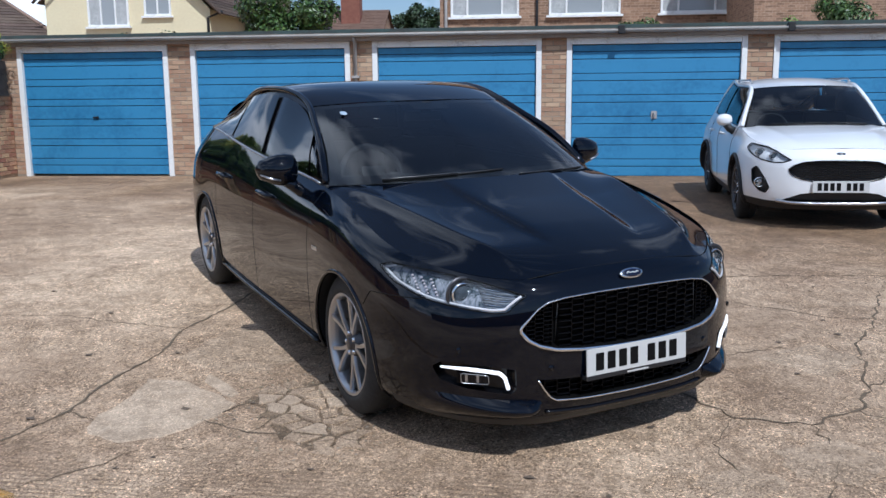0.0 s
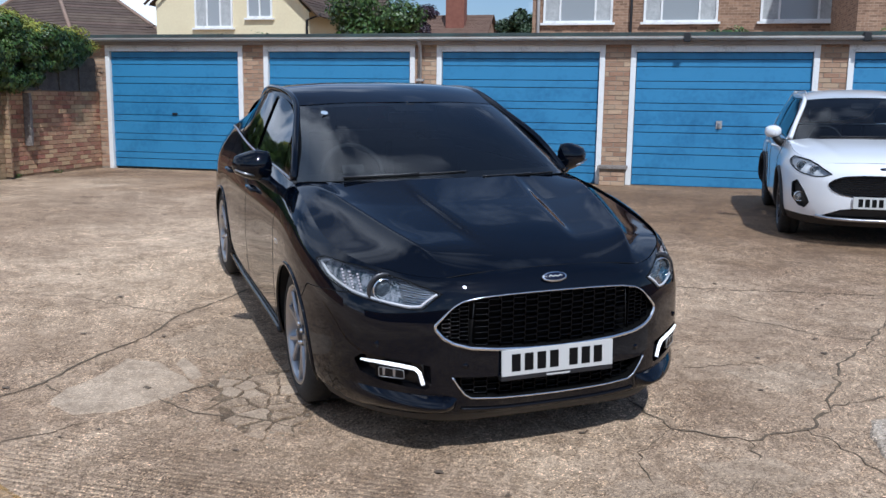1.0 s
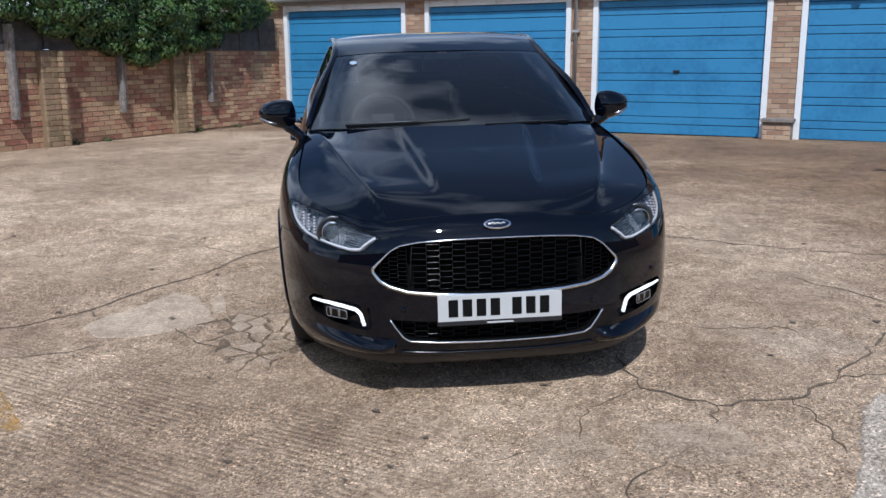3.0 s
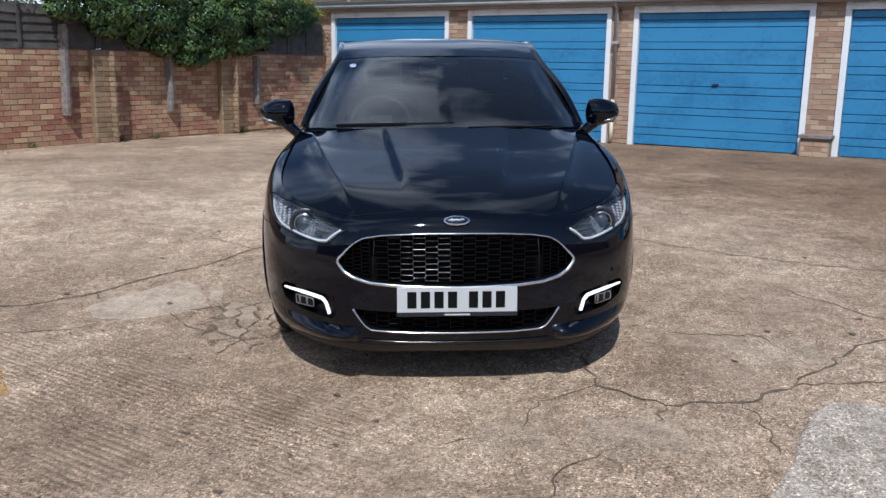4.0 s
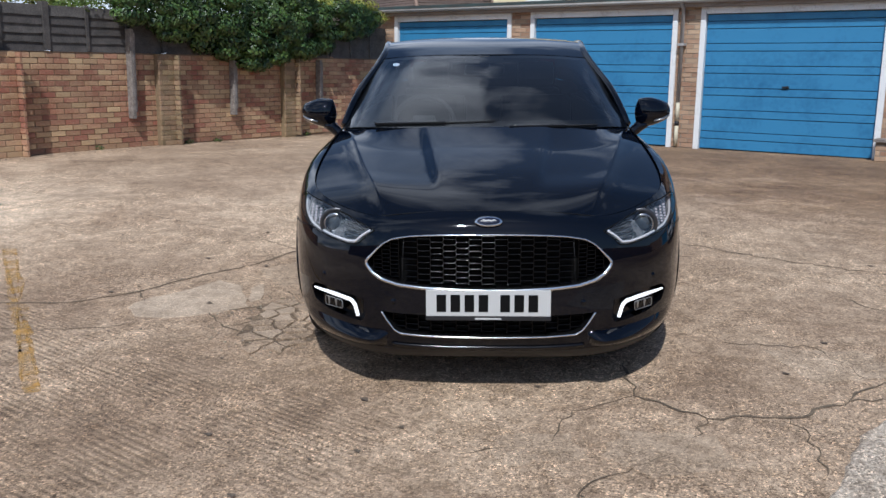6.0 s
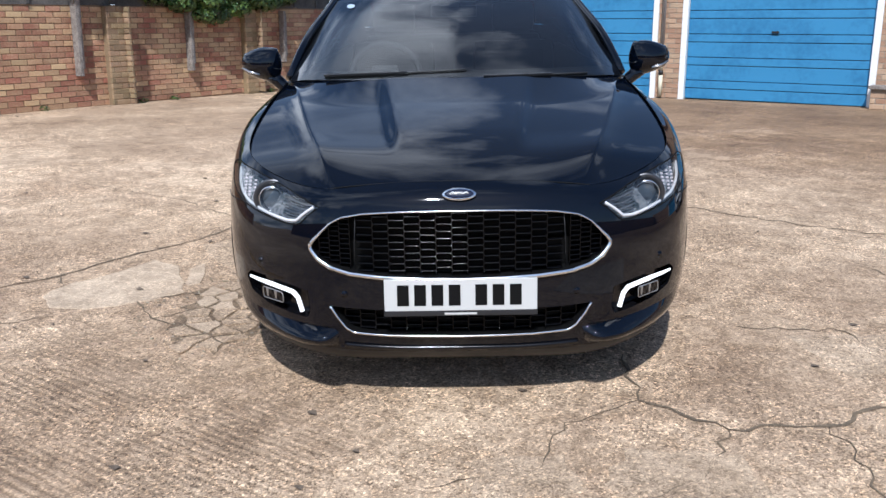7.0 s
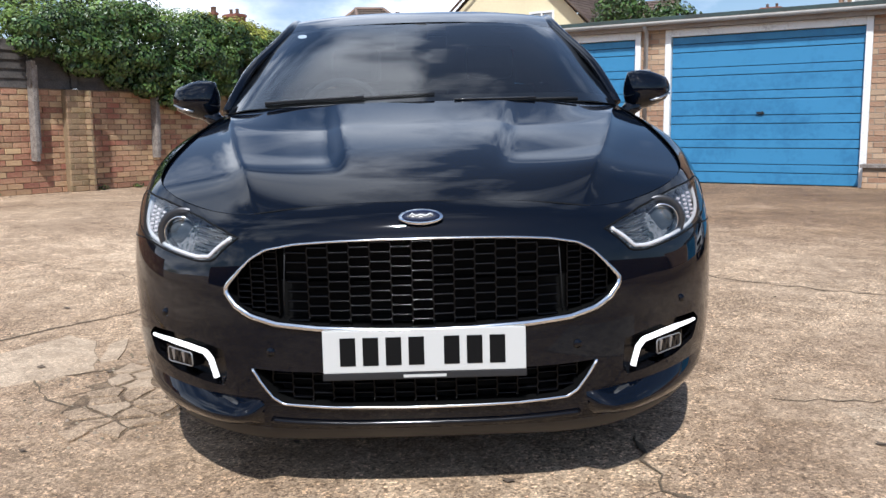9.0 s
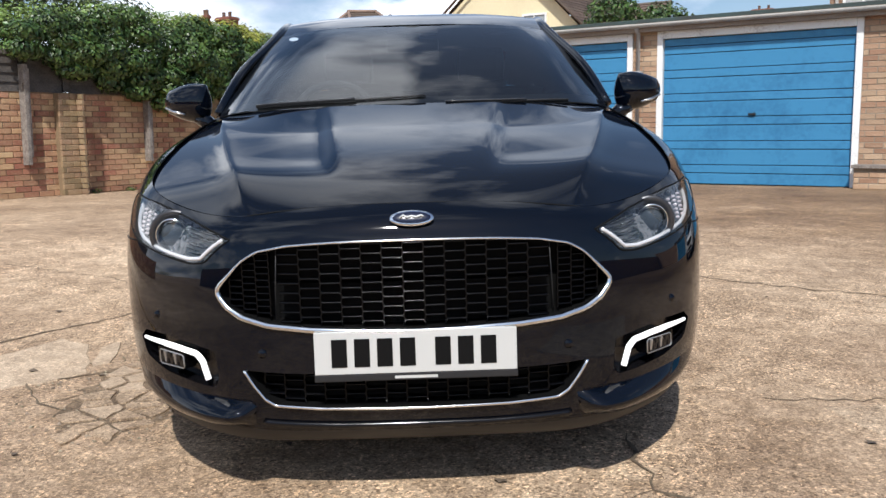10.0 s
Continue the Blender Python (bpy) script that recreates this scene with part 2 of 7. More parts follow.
    l.new(amount.outputs[0], x.inputs[0]); l.new(out, x.inputs[6]); l.new(ridge, x.inputs[7])
    out = x.outputs[2]
    l.new(out, p.inputs["Base Color"])
    rise = n.new("ShaderNodeMath"); rise.operation = "MULTIPLY_ADD"; rise.inputs[1].default_value = 0.5
    l.new(chip, rise.inputs[0])
    wr = n.new("ShaderNodeMath"); wr.operation = "MULTIPLY"; l.new(wave.outputs["Fac"], wr.inputs[0]); l.new(amount.outputs[0], wr.inputs[1])
    l.new(wr.outputs[0], rise.inputs[2])
    bp = n.new("ShaderNodeBump"); bp.inputs["Strength"].default_value, bp.inputs["Distance"].default_value = 0.55, 0.008
    l.new(rise.outputs[0], bp.inputs["Height"]); l.new(bp.outputs[0], p.inputs["Normal"])
    return m


CONCRETE = concrete("yard_concrete", (0.315, 0.225, 0.150), (0.545, 0.425, 0.305), 1.0)
CRUMB = concrete("crumbled_concrete", (0.15, 0.11, 0.07), (0.27, 0.20, 0.135), 1.0)
WORN_PATCH = concrete("worn_repair_concrete", (0.36, 0.275, 0.192), (0.51, 0.40, 0.29), 0.8)
PATCH = concrete("repair_concrete", (0.465, 0.367, 0.267), (0.60, 0.487, 0.366), 0.45)
SLAB = concrete("grey_slab_concrete", (0.39, 0.335, 0.27), (0.56, 0.485, 0.40), 0.9)
DIRT = material("crack_dirt", (0.075, 0.055, 0.036), 0.98, other=(0.17, 0.125, 0.08), scale=6, fine=60)
BRICK = material("garage_brick", (0.32, 0.19, 0.115), 0.92, other=(0.47, 0.325, 0.22), scale=5, fine=70, bump=0.3, vary=0.14, swap=0.3)
RED_BRICK = material("red_wall_brick", (0.29, 0.122, 0.073), 0.93, other=(0.52, 0.345, 0.20), scale=2.0, fine=45, grain=0.3, bump=0.4, vary=0.19, swap=0.24)
OLD_BRICK = material("mossy_pier_brick", (0.22, 0.145, 0.08), 0.93, other=(0.36, 0.25, 0.148), scale=4, fine=60, bump=0.35, vary=0.25)
MORTAR = material("mortar", (0.22, 0.18, 0.135), 0.95, other=(0.34, 0.29, 0.225), scale=6, fine=90, bump=0.3)
FAR_BRICK = material("far_brick", (0.225, 0.135, 0.085), 0.92, other=(0.34, 0.225, 0.15), scale=3, fine=14)


def courses(m, size):
    """Brick courses for walls too far off for single bricks."""
    n, l = m.node_tree.nodes, m.node_tree.links
    p = n["Principled BSDF"]
    old = p.inputs["Base Color"].links[0].from_socket
    c, s, j, k = n.new("ShaderNodeTexCoord"), n.new("ShaderNodeSeparateXYZ"), n.new("ShaderNodeCombineXYZ"), n.new("ShaderNodeMath")
    l.new(c.outputs["Object"], s.inputs[0])
    l.new(s.outputs["X"], k.inputs[0]); l.new(s.outputs["Y"], k.inputs[1])
    l.new(k.outputs[0], j.inputs["X"]); l.new(s.outputs["Z"], j.inputs["Y"])
    b = n.new("ShaderNodeTexBrick")
    b.inputs["Scale"].default_value, b.inputs["Brick Width"].default_value, b.inputs["Row Height"].default_value = size, 0.9, 0.3
    b.inputs["Mortar Size"].default_value, b.inputs["Bias"].default_value = 0.035, 0.0
    b.inputs["Color1"].default_value, b.inputs["Color2"].default_value, b.inputs["Mortar"].default_value = (0.62, 0.58, 0.55, 1), (1.35, 1.32, 1.28, 1), (1.3, 1.4, 1.5, 1)
    l.new(j.outputs[0], b.inputs["Vector"])
    x = n.new("ShaderNodeMix"); x.data_type, x.blend_type = "RGBA", "MULTIPLY"
    x.inputs[0].default_value = 0.9
    l.new(old, x.inputs[6]); l.new(b.outputs["Color"], x.inputs[7])
    l.new(x.outputs[2], p.inputs["Base Color"])
    return m


courses(FAR_BRICK, 3.6)
CHIMNEY_BRICK = material("chimney_brick", (0.17, 0.062, 0.042), 0.92, other=(0.25, 0.105, 0.07), scale=3, fine=14)
BLUE = material("blue_door_paint", (0.021, 0.137, 0.29), 0.55, other=(0.045, 0.222, 0.42), scale=1.5, fine=15, grain=0.36, span=(0.30, 0.54), bump=0.05)
WHITE = material("white_frame_paint", (0.80, 0.80, 0.78), 0.6, other=(0.46, 0.43, 0.39), scale=4, fine=34, span=(0.54, 0.74))
GUTTER = material("grey_gutter", (0.30, 0.29, 0.275), 0.6, other=(0.40, 0.385, 0.36), scale=3, fine=30)
FELT = material("roofing_felt", (0.045, 0.043, 0.04), 0.95, other=(0.05, 0.085, 0.08), scale=3, fine=40)
FASCIA = material("weathered_fascia", (0.23, 0.185, 0.15), 0.85, other=(0.33, 0.28, 0.235), scale=3, fine=40)
PIPE = material("grey_pipe", (0.40, 0.385, 0.37), 0.55, other=(0.32, 0.30, 0.28), scale=4, fine=30)
CREAM_PIPE = material("cream_pipe", (0.66, 0.60, 0.44), 0.6, other=(0.55, 0.49, 0.35), scale=4, fine=30)
BLACK = material("black_plastic", (0.012, 0.012, 0.013), 0.55)
TIMBER = material("weathered_timber", (0.13, 0.105, 0.088), 0.9, other=(0.33, 0.295, 0.26), scale=14, fine=60, bump=0.3)
FENCE = material("dark_stained_fence", (0.052, 0.046, 0.042), 0.9, other=(0.125, 0.11, 0.098), scale=6, fine=50, bump=0.2, vary=0.2)
LEAF = material("ivy_leaf", (0.018, 0.042, 0.009), 0.42, other=(0.085, 0.140, 0.028), scale=2.5, fine=14, vary=0.55)
LEAF_PALE = material("pale_leaf", (0.10, 0.165, 0.03), 0.5, other=(0.20, 0.275, 0.06), scale=2.5, fine=14, vary=0.4)
LEAF_YELLOW = material("yellow_leaf", (0.17, 0.19, 0.022), 0.5, other=(0.34, 0.34, 0.05), scale=2.5, fine=14, vary=0.4)
LEAF_LIME = material("lime_leaf", (0.19, 0.235, 0.035), 0.5, other=(0.38, 0.40, 0.085), scale=2.5, fine=14, vary=0.35)
LEAF_DARK = material("dark_leaf", (0.015, 0.035, 0.012), 0.55, other=(0.035, 0.06, 0.02), scale=2, fine=12, vary=0.4)
LEAF_PURPLE = material("purple_leaf", (0.03, 0.018, 0.03), 0.5, other=(0.06, 0.035, 0.05), scale=2, fine=12, vary=0.4)
BARK = material("bark", (0.09, 0.065, 0.045), 0.95, other=(0.16, 0.12, 0.085), scale=6, fine=40, bump=0.3)
CREAM = material("cream_render", (0.76, 0.67, 0.44), 0.9, other=(0.70, 0.60, 0.39), scale=0.8, fine=12)
TILE = material("brown_roof_tile", (0.078, 0.053, 0.040), 0.85, other=(0.13, 0.092, 0.072), scale=1.5, fine=20, vary=0.2)
TILE_RED = material("red_roof_tile", (0.12, 0.072, 0.05), 0.85, other=(0.17, 0.105, 0.075), scale=1.5, fine=20)
RIDGE = material("ridge_tile", (0.30, 0.21, 0.16), 0.85, other=(0.24, 0.165, 0.125), scale=2, fine=20)
CURTAIN = material("net_curtain", (0.50, 0.51, 0.50), 0.9, other=(0.33, 0.34, 0.34), scale=4, fine=18)
PANE = material("house_pane", (0.045, 0.055, 0.065), 0.06, spec=0.7)
PANE_PALE = material("house_pane_pale", (0.30, 0.32, 0.33), 0.08, spec=0.7)
PAINT = material("black_car_paint", (0.0009, 0.0020, 0.0052), 0.03, spec=0.39)
MESH_BLACK = material("grille_black", (0.002, 0.002, 0.0025), 0.14, spec=0.15)
EDGE_BLACK = material("grille_edge_black", (0.002, 0.002, 0.0025), 0.17, spec=0.22)
PAINT_WHITE = material("white_car_paint", (0.78, 0.79, 0.80), 0.3, coat=1.0)
SATIN_BLACK = material("satin_black", (0.03, 0.03, 0.032), 0.3, spec=0.6)
GLOSS_BLACK = material("gloss_black_trim", (0.004, 0.004, 0.005), 0.15, spec=0.35)
CHROME = material("chrome", (0.78, 0.79, 0.80), 0.12, 1.0)
SATIN = material("satin_chrome", (0.55, 0.56, 0.58), 0.3, 1.0)
ALLOY = material("machined_alloy", (0.44, 0.44, 0.445), 0.28, 0.85)
ALLOY_DARK = material("dark_alloy", (0.07, 0.07, 0.075), 0.35, 0.7)
RUBBER = material("tyre_rubber", (0.014, 0.014, 0.014), 0.85, other=(0.03, 0.029, 0.027), scale=6, fine=50)
DISC = material("brake_disc", (0.30, 0.29, 0.28), 0.4, 1.0)
CABIN = material("dark_cabin_plastic", (0.030, 0.031, 0.034), 0.6)
SEAT = material("dark_seat_cloth", (0.045, 0.046, 0.05), 0.9)
WINDOW = glass("tinted_car_glass", (0.46, 0.49, 0.50))
PRIVACY = glass("privacy_glass", (0.05, 0.055, 0.06))
LAMP_GLASS = glass("lamp_glass", (0.88, 0.9, 0.92))
LAMP_BACK = material("lamp_bowl", (0.47, 0.475, 0.49), 0.22, 0.6, other=(0.05, 0.071, 0.075), scale=34, fine=120, span=(0.47, 0.55))
LAMP_PALE = material("pale_lamp_bowl", (0.85, 0.86, 0.87), 0.25, 0.0, other=(0.58, 0.59, 0.62), scale=22, fine=100, span=(0.45, 0.62))
LIGHT_GUIDE = material("light_guide", (0.58, 0.58, 0.60), 0.2)
CELL = material("lamp_cell", (0.62, 0.55, 0.58), 0.15, spec=0.8)
LED = glow("running_light", (1.0, 0.97, 0.92), 1.15)
PLATE = material("plate_white", (0.53, 0.53, 0.51), 0.35)
INK = material("plate_black", (0.005, 0.005, 0.005), 0.6, spec=0.12)
BADGE_BLUE = material("badge_blue", (0.004, 0.008, 0.028), 0.25)
TAIL_RED = material("tail_lamp_red", (0.10, 0.006, 0.006), 0.15)
YELLOW_PAINT = material("worn_yellow_paint", (0.56, 0.30, 0.06), 0.85, other=(0.46, 0.31, 0.15), scale=14, fine=120, span=(0.40, 0.62))
def wear_through(m, scale, lo, hi):
    """Lets the surface below show where a thin film has worn away."""
    n, l = m.node_tree.nodes, m.node_tree.links
    c, t, r = n.new("ShaderNodeTexCoord"), n.new("ShaderNodeTexNoise"), n.new("ShaderNodeMapRange")
    t.inputs["Scale"].default_value, t.inputs["Detail"].default_value, t.inputs["Roughness"].default_value = scale, 7, 0.7
    l.new(c.outputs["Object"], t.inputs["Vector"])
    r.inputs["From Min"].default_value, r.inputs["From Max"].default_value = lo, hi
    l.new(t.outputs["Fac"], r.inputs["Value"])
    l.new(r.outputs[0], n["Principled BSDF"].inputs["Alpha"])
    return m


wear_through(YELLOW_PAINT, 9, 0.41, 0.74)
CHIP = material("concrete_chip", (0.15, 0.115, 0.075), 0.9, other=(0.34, 0.275, 0.205), scale=3, fine=30, vary=0.45)
STICKER = material("pale_sticker", (0.33, 0.40, 0.48), 0.5)

# ---- mesh helpers ----


def mesh(name, verts, faces, mat=None, parent=None, label="", smooth=False):
    d = bpy.data.meshes.new(name)
    d.from_pydata([tuple(v) for v in verts], [], [tuple(f) for f in faces])
    if smooth:
        d.polygons.foreach_set("use_smooth", [True] * len(d.polygons))
    if mat:
        d.materials.append(mat)
    ob = new(name, d)
    ob.parent = parent
    if label:
        tagged(ob, label)
    return ob


def part(name, bm, mat, parent, label="", smooth=False):
    d = bpy.data.meshes.new(name)
    if smooth:
        for f in bm.faces:
            f.smooth = True
    bm.to_mesh(d)
    bm.free()
    d.materials.append(mat)
    ob = new(name, d)
    ob.parent = parent
    if label:
        tagged(ob, label)
    return ob


def empty(name, m, label, category, group="", kind=""):
    ob = new(name)
    ob.matrix_basis = m
    return tagged(ob, label, category, group, kind)


def add_box(bm, lo, hi, bevel=0.0, m=None):
    r = bmesh.ops.create_cube(bm, size=1)
    size = [hi[i] - lo[i] for i in range(3)]
    mid = [(hi[i] + lo[i]) / 2 for i in range(3)]
    bmesh.ops.transform(bm, matrix=Matrix.LocRotScale(mid, None, size), verts=r["verts"])
    if bevel:
        es = list({e for v in r["verts"] for e in v.link_edges})
        out = bmesh.ops.bevel(bm, geom=es, offset=bevel, segments=2, profile=0.7, affect="EDGES")
        vs = list({v for f in out["faces"] for v in f.verts} | {v for v in r["verts"] if v.is_valid})
    else:
        vs = r["verts"]
    if m is not None:
        bmesh.ops.transform(bm, matrix=m, verts=vs)
    return vs


def box(name, lo, hi, mat, parent=None, bevel=0.0, label="", m=None):
    bm = bmesh.new()
    add_box(bm, lo, hi, bevel, m)
    return part(name, bm, mat, parent, label)


def tube(name, pts, radius, mat, parent=None, closed=False, sides=8, label="", flat=1.0):
    """A round or flattened bar along a line of points; radius may be a list."""
    pts = [Vector(p) for p in pts]
    n = len(pts)
    rad = radius if isinstance(radius, (list, tuple)) else [radius] * n
    vs, fs = [], []
    for i, p in enumerate(pts):
        a = pts[(i - 1) % n] if closed or i else p
        b = pts[(i + 1) % n] if closed or i < n - 1 else p
        t = (b - a).normalized()
        if not vs or closed:
            u = Vector((0, 1, 0)) if abs(t.y) < 0.9 else Vector((0, 0, 1))
        u = (u - t * u.dot(t)).normalized()
        w = t.cross(u)
        for k in range(sides):
            g = 2 * math.pi * k / sides
            vs.append(p + u * math.cos(g) * rad[i] * flat + w * math.sin(g) * rad[i])
    for i in range(n if closed else n - 1):
        j = (i + 1) % n
        for k in range(sides):
            q = (k + 1) % sides
            fs.append((i * sides + k, i * sides + q, j * sides + q, j * sides + k))
    if not closed:
        fs.append(tuple(range(sides))[::-1])
        fs.append(tuple((n - 1) * sides + k for k in range(sides)))
    return mesh(name, vs, fs, mat, parent, label, True)


def lathe(name, profile, mat, parent=None, steps=48, axis="x", at=(0, 0, 0), label=""):
    """A turned body: profile of (along, radius)."""
    vs, fs = [], []
    n = len(profile)
    for s in range(steps):
        g = 2 * math.pi * s / steps
        for a, r in profile:
            v = (a, r * math.cos(g), r * math.sin(g))
            if axis == "z":
                v = (v[1], v[2], v[0])
            if axis == "y":
                v = (v[1], v[0], v[2])
            vs.append((v[0] + at[0], v[1] + at[1], v[2] + at[2]))
    for s in range(steps):
        t = (s + 1) % steps
        for i in range(n - 1):
            fs.append((s * n + i, s * n + i + 1, t * n + i + 1, t * n + i))
    return mesh(name, vs, fs, mat, parent, label, True)


def spline(ts, ps):
    """Natural cubic spline through the points ps at ts; returns a function of an array."""
    ts, ps = np.asarray(ts, float), np.asarray(ps, float)
    n = len(ts)
    h = np.diff(ts)
    a = np.eye(n)
    r = np.zeros((n,) + ps.shape[1:])
    for i in range(1, n - 1):
        a[i, i - 1], a[i, i], a[i, i + 1] = h[i - 1], 2 * (h[i - 1] + h[i]), h[i]
        r[i] = 6 * ((ps[i + 1] - ps[i]) / h[i] - (ps[i] - ps[i - 1]) / h[i - 1])
    m = np.linalg.solve(a, r.reshape(n, -1)).reshape(r.shape)

    def at(x):
        x = np.clip(np.asarray(x, float), ts[0], ts[-1])
        k = np.clip(np.searchsorted(ts, x, "right") - 1, 0, n - 2)
        sh = x.shape + (1,) * (ps.ndim - 1)
        d0, d1, hh = (x - ts[k]).reshape(sh), (ts[k + 1] - x).reshape(sh), h[k].reshape(sh)
        return (m[k] * d1 ** 3 + m[k + 1] * d0 ** 3) / (6 * hh) + (ps[k] / hh - m[k] * hh / 6) * d1 + (ps[k + 1] / hh - m[k + 1] * hh / 6) * d0

    return at


def grid_mesh(name, pts, mat, parent=None, label="", flip=False, mirror=False):
    """A smooth sheet from an array of points (rows, columns, 3)."""
    r, c = pts.shape[:2]
    fs = []
    for i in range(r - 1):
        for j in range(c - 1):
            f = (i * c + j, i * c + j + 1, (i + 1) * c + j + 1, (i + 1) * c + j)
            fs.append(f[::-1] if flip else f)
    return mesh(name, pts.reshape(-1, 3), fs, mat, parent, label, True)


# ---- ground ----
CAR_X, CAR_Y, CAR_TURN = 0.318, 3.738, 34.9
CS, SN = math.cos(radians(CAR_TURN)), math.sin(radians(CAR_TURN))
SLOPE = spline((-60, -8, -2.5, -1, 0, 1, 2, 3, 4, 5.5, 8, 13, 60), (-0.2, -0.18, -0.115, -0.066, -0.03, 0.006, 0.042, 0.078, 0.108, 0.126, 0.128, 0.108, 0.11))


def ground_z(x, y):
    """The yard falls gently towards the viewer and across."""
    dx, dy = x - CAR_X, y - CAR_Y
    u, v = dx * CS + dy * SN, -dx * SN + dy * CS
    bank = 0.042 * min(1.0, max(0.0, (-x - 3.5) / 5.0)) * math.exp(-((y - 8.0) / 4.5) ** 2)
    return bank + float(SLOPE(np.array(max(-60, min(60, v))))) + 0.0165 * 1.8 * math.tanh(u / 1.8) * math.exp(-max(0.0, abs(v) - 3) / 6)


def edges(lo, hi, step, outer):
    inner = list(np.arange(lo, hi + step / 2, step))
    return [-o for o in reversed(outer)] + inner + list(outer)


def build_ground():
    xs = edges(-14, 14, 0.5, (20, 30, 50, 90, 200, 600, 2000))
    ys = [-2000, -600, -200, -90, -50, -30, -20] + list(np.arange(-14, 20.1, 0.5)) + [25, 35, 50, 90, 200, 600, 2000]
    vs = [(x, y, ground_z(x, y)) for y in ys for x in xs]
    c = len(xs)
    fs = [(j * c + i, j * c + i + 1, (j + 1) * c + i + 1, (j + 1) * c + i) for j in range(len(ys) - 1) for i in range(c - 1)]
    return tagged(mesh("ground", vs, fs, CONCRETE, None, "", True), "worn brown yard concrete with cracks and stains", "yard", "", "structure")


GROUND = build_ground()


def flat_patch(name, outline, mat, lift, label, jag=0.02, seed=1):
    """A thin irregular plate lying on the yard, with a bevelled rim."""
    rnd = random.Random(seed)
    ring = []
    n = len(outline)
    for i in range(n):
        a, b = Vector(outline[i]), Vector(outline[(i + 1) % n])
        k = max(2, int((b - a).length / 0.06))
        for s in range(k):
            p = a.lerp(b, s / k)
            ring.append((p.x + rnd.uniform(-jag, jag), p.y + rnd.uniform(-jag, jag)))
    cx, cy = sum(p[0] for p in ring) / len(ring), sum(p[1] for p in ring) / len(ring)
    vs, fs = [], []
    m = len(ring)
    for f, up in ((1.0, 0.0005), (0.985, lift), (0.6, lift + 0.001)):
        for x, y in ring:
            px, py = cx + (x - cx) * f, cy + (y - cy) * f
            vs.append((px, py, ground_z(px, py) + up))
    vs.append((cx, cy, ground_z(cx, cy) + lift + 0.001))
    for r in range(2):
        for i in range(m):
            j = (i + 1) % m
            fs.append((r * m + i, r * m + j, (r + 1) * m + j, (r + 1) * m + i))
    for i in range(m):
        fs.append((2 * m + i, 2 * m + (i + 1) % m, 3 * m))
    return mesh(name, vs, fs, mat, GROUND, label, False)


def crack(points, width=0.012, seed=1, wander=0.035):
    """An open joint filled with dirt, wandering along a line of points."""
    rnd = random.Random(seed)
    line = []
    for i in range(len(points) - 1):
        a, b = Vector(points[i]), Vector(points[i + 1])
        d = b - a
        nrm = Vector((-d.y, d.x)).normalized()
        k = max(2, int(d.length / 0.05))
        for s in range(k):
            line.append(a.lerp(b, s / k) + (nrm * rnd.uniform(-wander, wander) if s else Vector((0, 0))))
    line.append(Vector(points[-1]))
    vs, fs = [], []
    for i, p in enumerate(line):
        d = (line[min(i + 1, len(line) - 1)] - line[max(i - 1, 0)]).normalized()
        nrm = Vector((-d.y, d.x))
        w = width * rnd.uniform(0.25, 1.2) * (0.3 if i in (0, len(line) - 1) else 1)
        for s in (-1, 0, 1):
            q = p + nrm * s * w
            vs.append((q.x, q.y, ground_z(q.x, q.y) + (0.003 if s else 0.0045)))
    for i in range(len(line) - 1):
        for s in (0, 1):
            fs.append((3 * i + s, 3 * i + s + 1, 3 * i + 4 + s, 3 * i + 3 + s))
    return mesh("crack", vs, fs, DIRT, GROUND)


# ---- brickwork ----
BW, BH, BJ = 0.215, 0.065, 0.010


def brick_mesh(length, depth, mat):
    bm = bmesh.new()
    add_box(bm, (-length / 2, -depth, -BH / 2), (length / 2, 0, BH / 2))
    front = [e for e in bm.edges if all(v.co.y > -1e-6 for v in e.verts)]
    bmesh.ops.bevel(bm, geom=front, offset=0.004, segments=1, affect="EDGES")
    d = bpy.data.meshes.new("brick")
    bm.to_mesh(d)
    bm.free()
    d.materials.append(mat)
    return d


LATE = []     # brick courses are laid last


def brickwork(owner, m, length, height, mat, single=0, proud=0.008, seed=3, name="brick"):
    """Courses in stretcher bond on the face y=0 of the frame m (x along, z up, y out). The first `single` bricks are objects; the rest one mesh."""
    LATE.append((owner, m, length, height, mat, single, proud, seed, name))


def lay(owner, m, length, height, mat, single, proud, seed, name):
    rnd = random.Random(seed)
    full = {}
    vs, fs = [], []
    count = 0
    row = 0
    z = BH / 2 + 0.004
    while z + BH / 2 <= height + 0.004:
        x = -(BW + BJ) / 2 if row % 2 else 0.0
        while x < length - 0.02:
            a, b = max(0.0, x), min(length, x + BW)
            if b - a > 0.03:
                size = round(b - a, 2)
                if size not in full:
                    full[size] = brick_mesh(size - 0.001, 0.03 + proud, mat)
                out = proud + rnd.uniform(-0.004, 0.004)
                t = m @ Matrix.Translation(((a + b) / 2, out, z)) @ Matrix.Rotation(rnd.uniform(-0.006, 0.006), 4, "Y")
                if count < single:
                    ob = bpy.data.objects.new(name, full[size])
                    scene.collection.objects.link(ob)
                    ob.parent = owner
                    ob.matrix_basis = owner.matrix_basis.inverted() @ t
                else:
                    o = len(vs)
                    vs.extend(t @ v.co for v in full[size].vertices)
                    fs.extend([tuple(o + i for i in p.vertices) for p in full[size].polygons])
                count += 1
            x += BW + BJ
        z += BH + BJ
        row += 1
    if vs:
        inv = owner.matrix_basis.inverted()
        tagged(mesh("brickwork", [inv @ Vector(v) for v in vs], fs, mat, owner), "", "", "", "stuff")


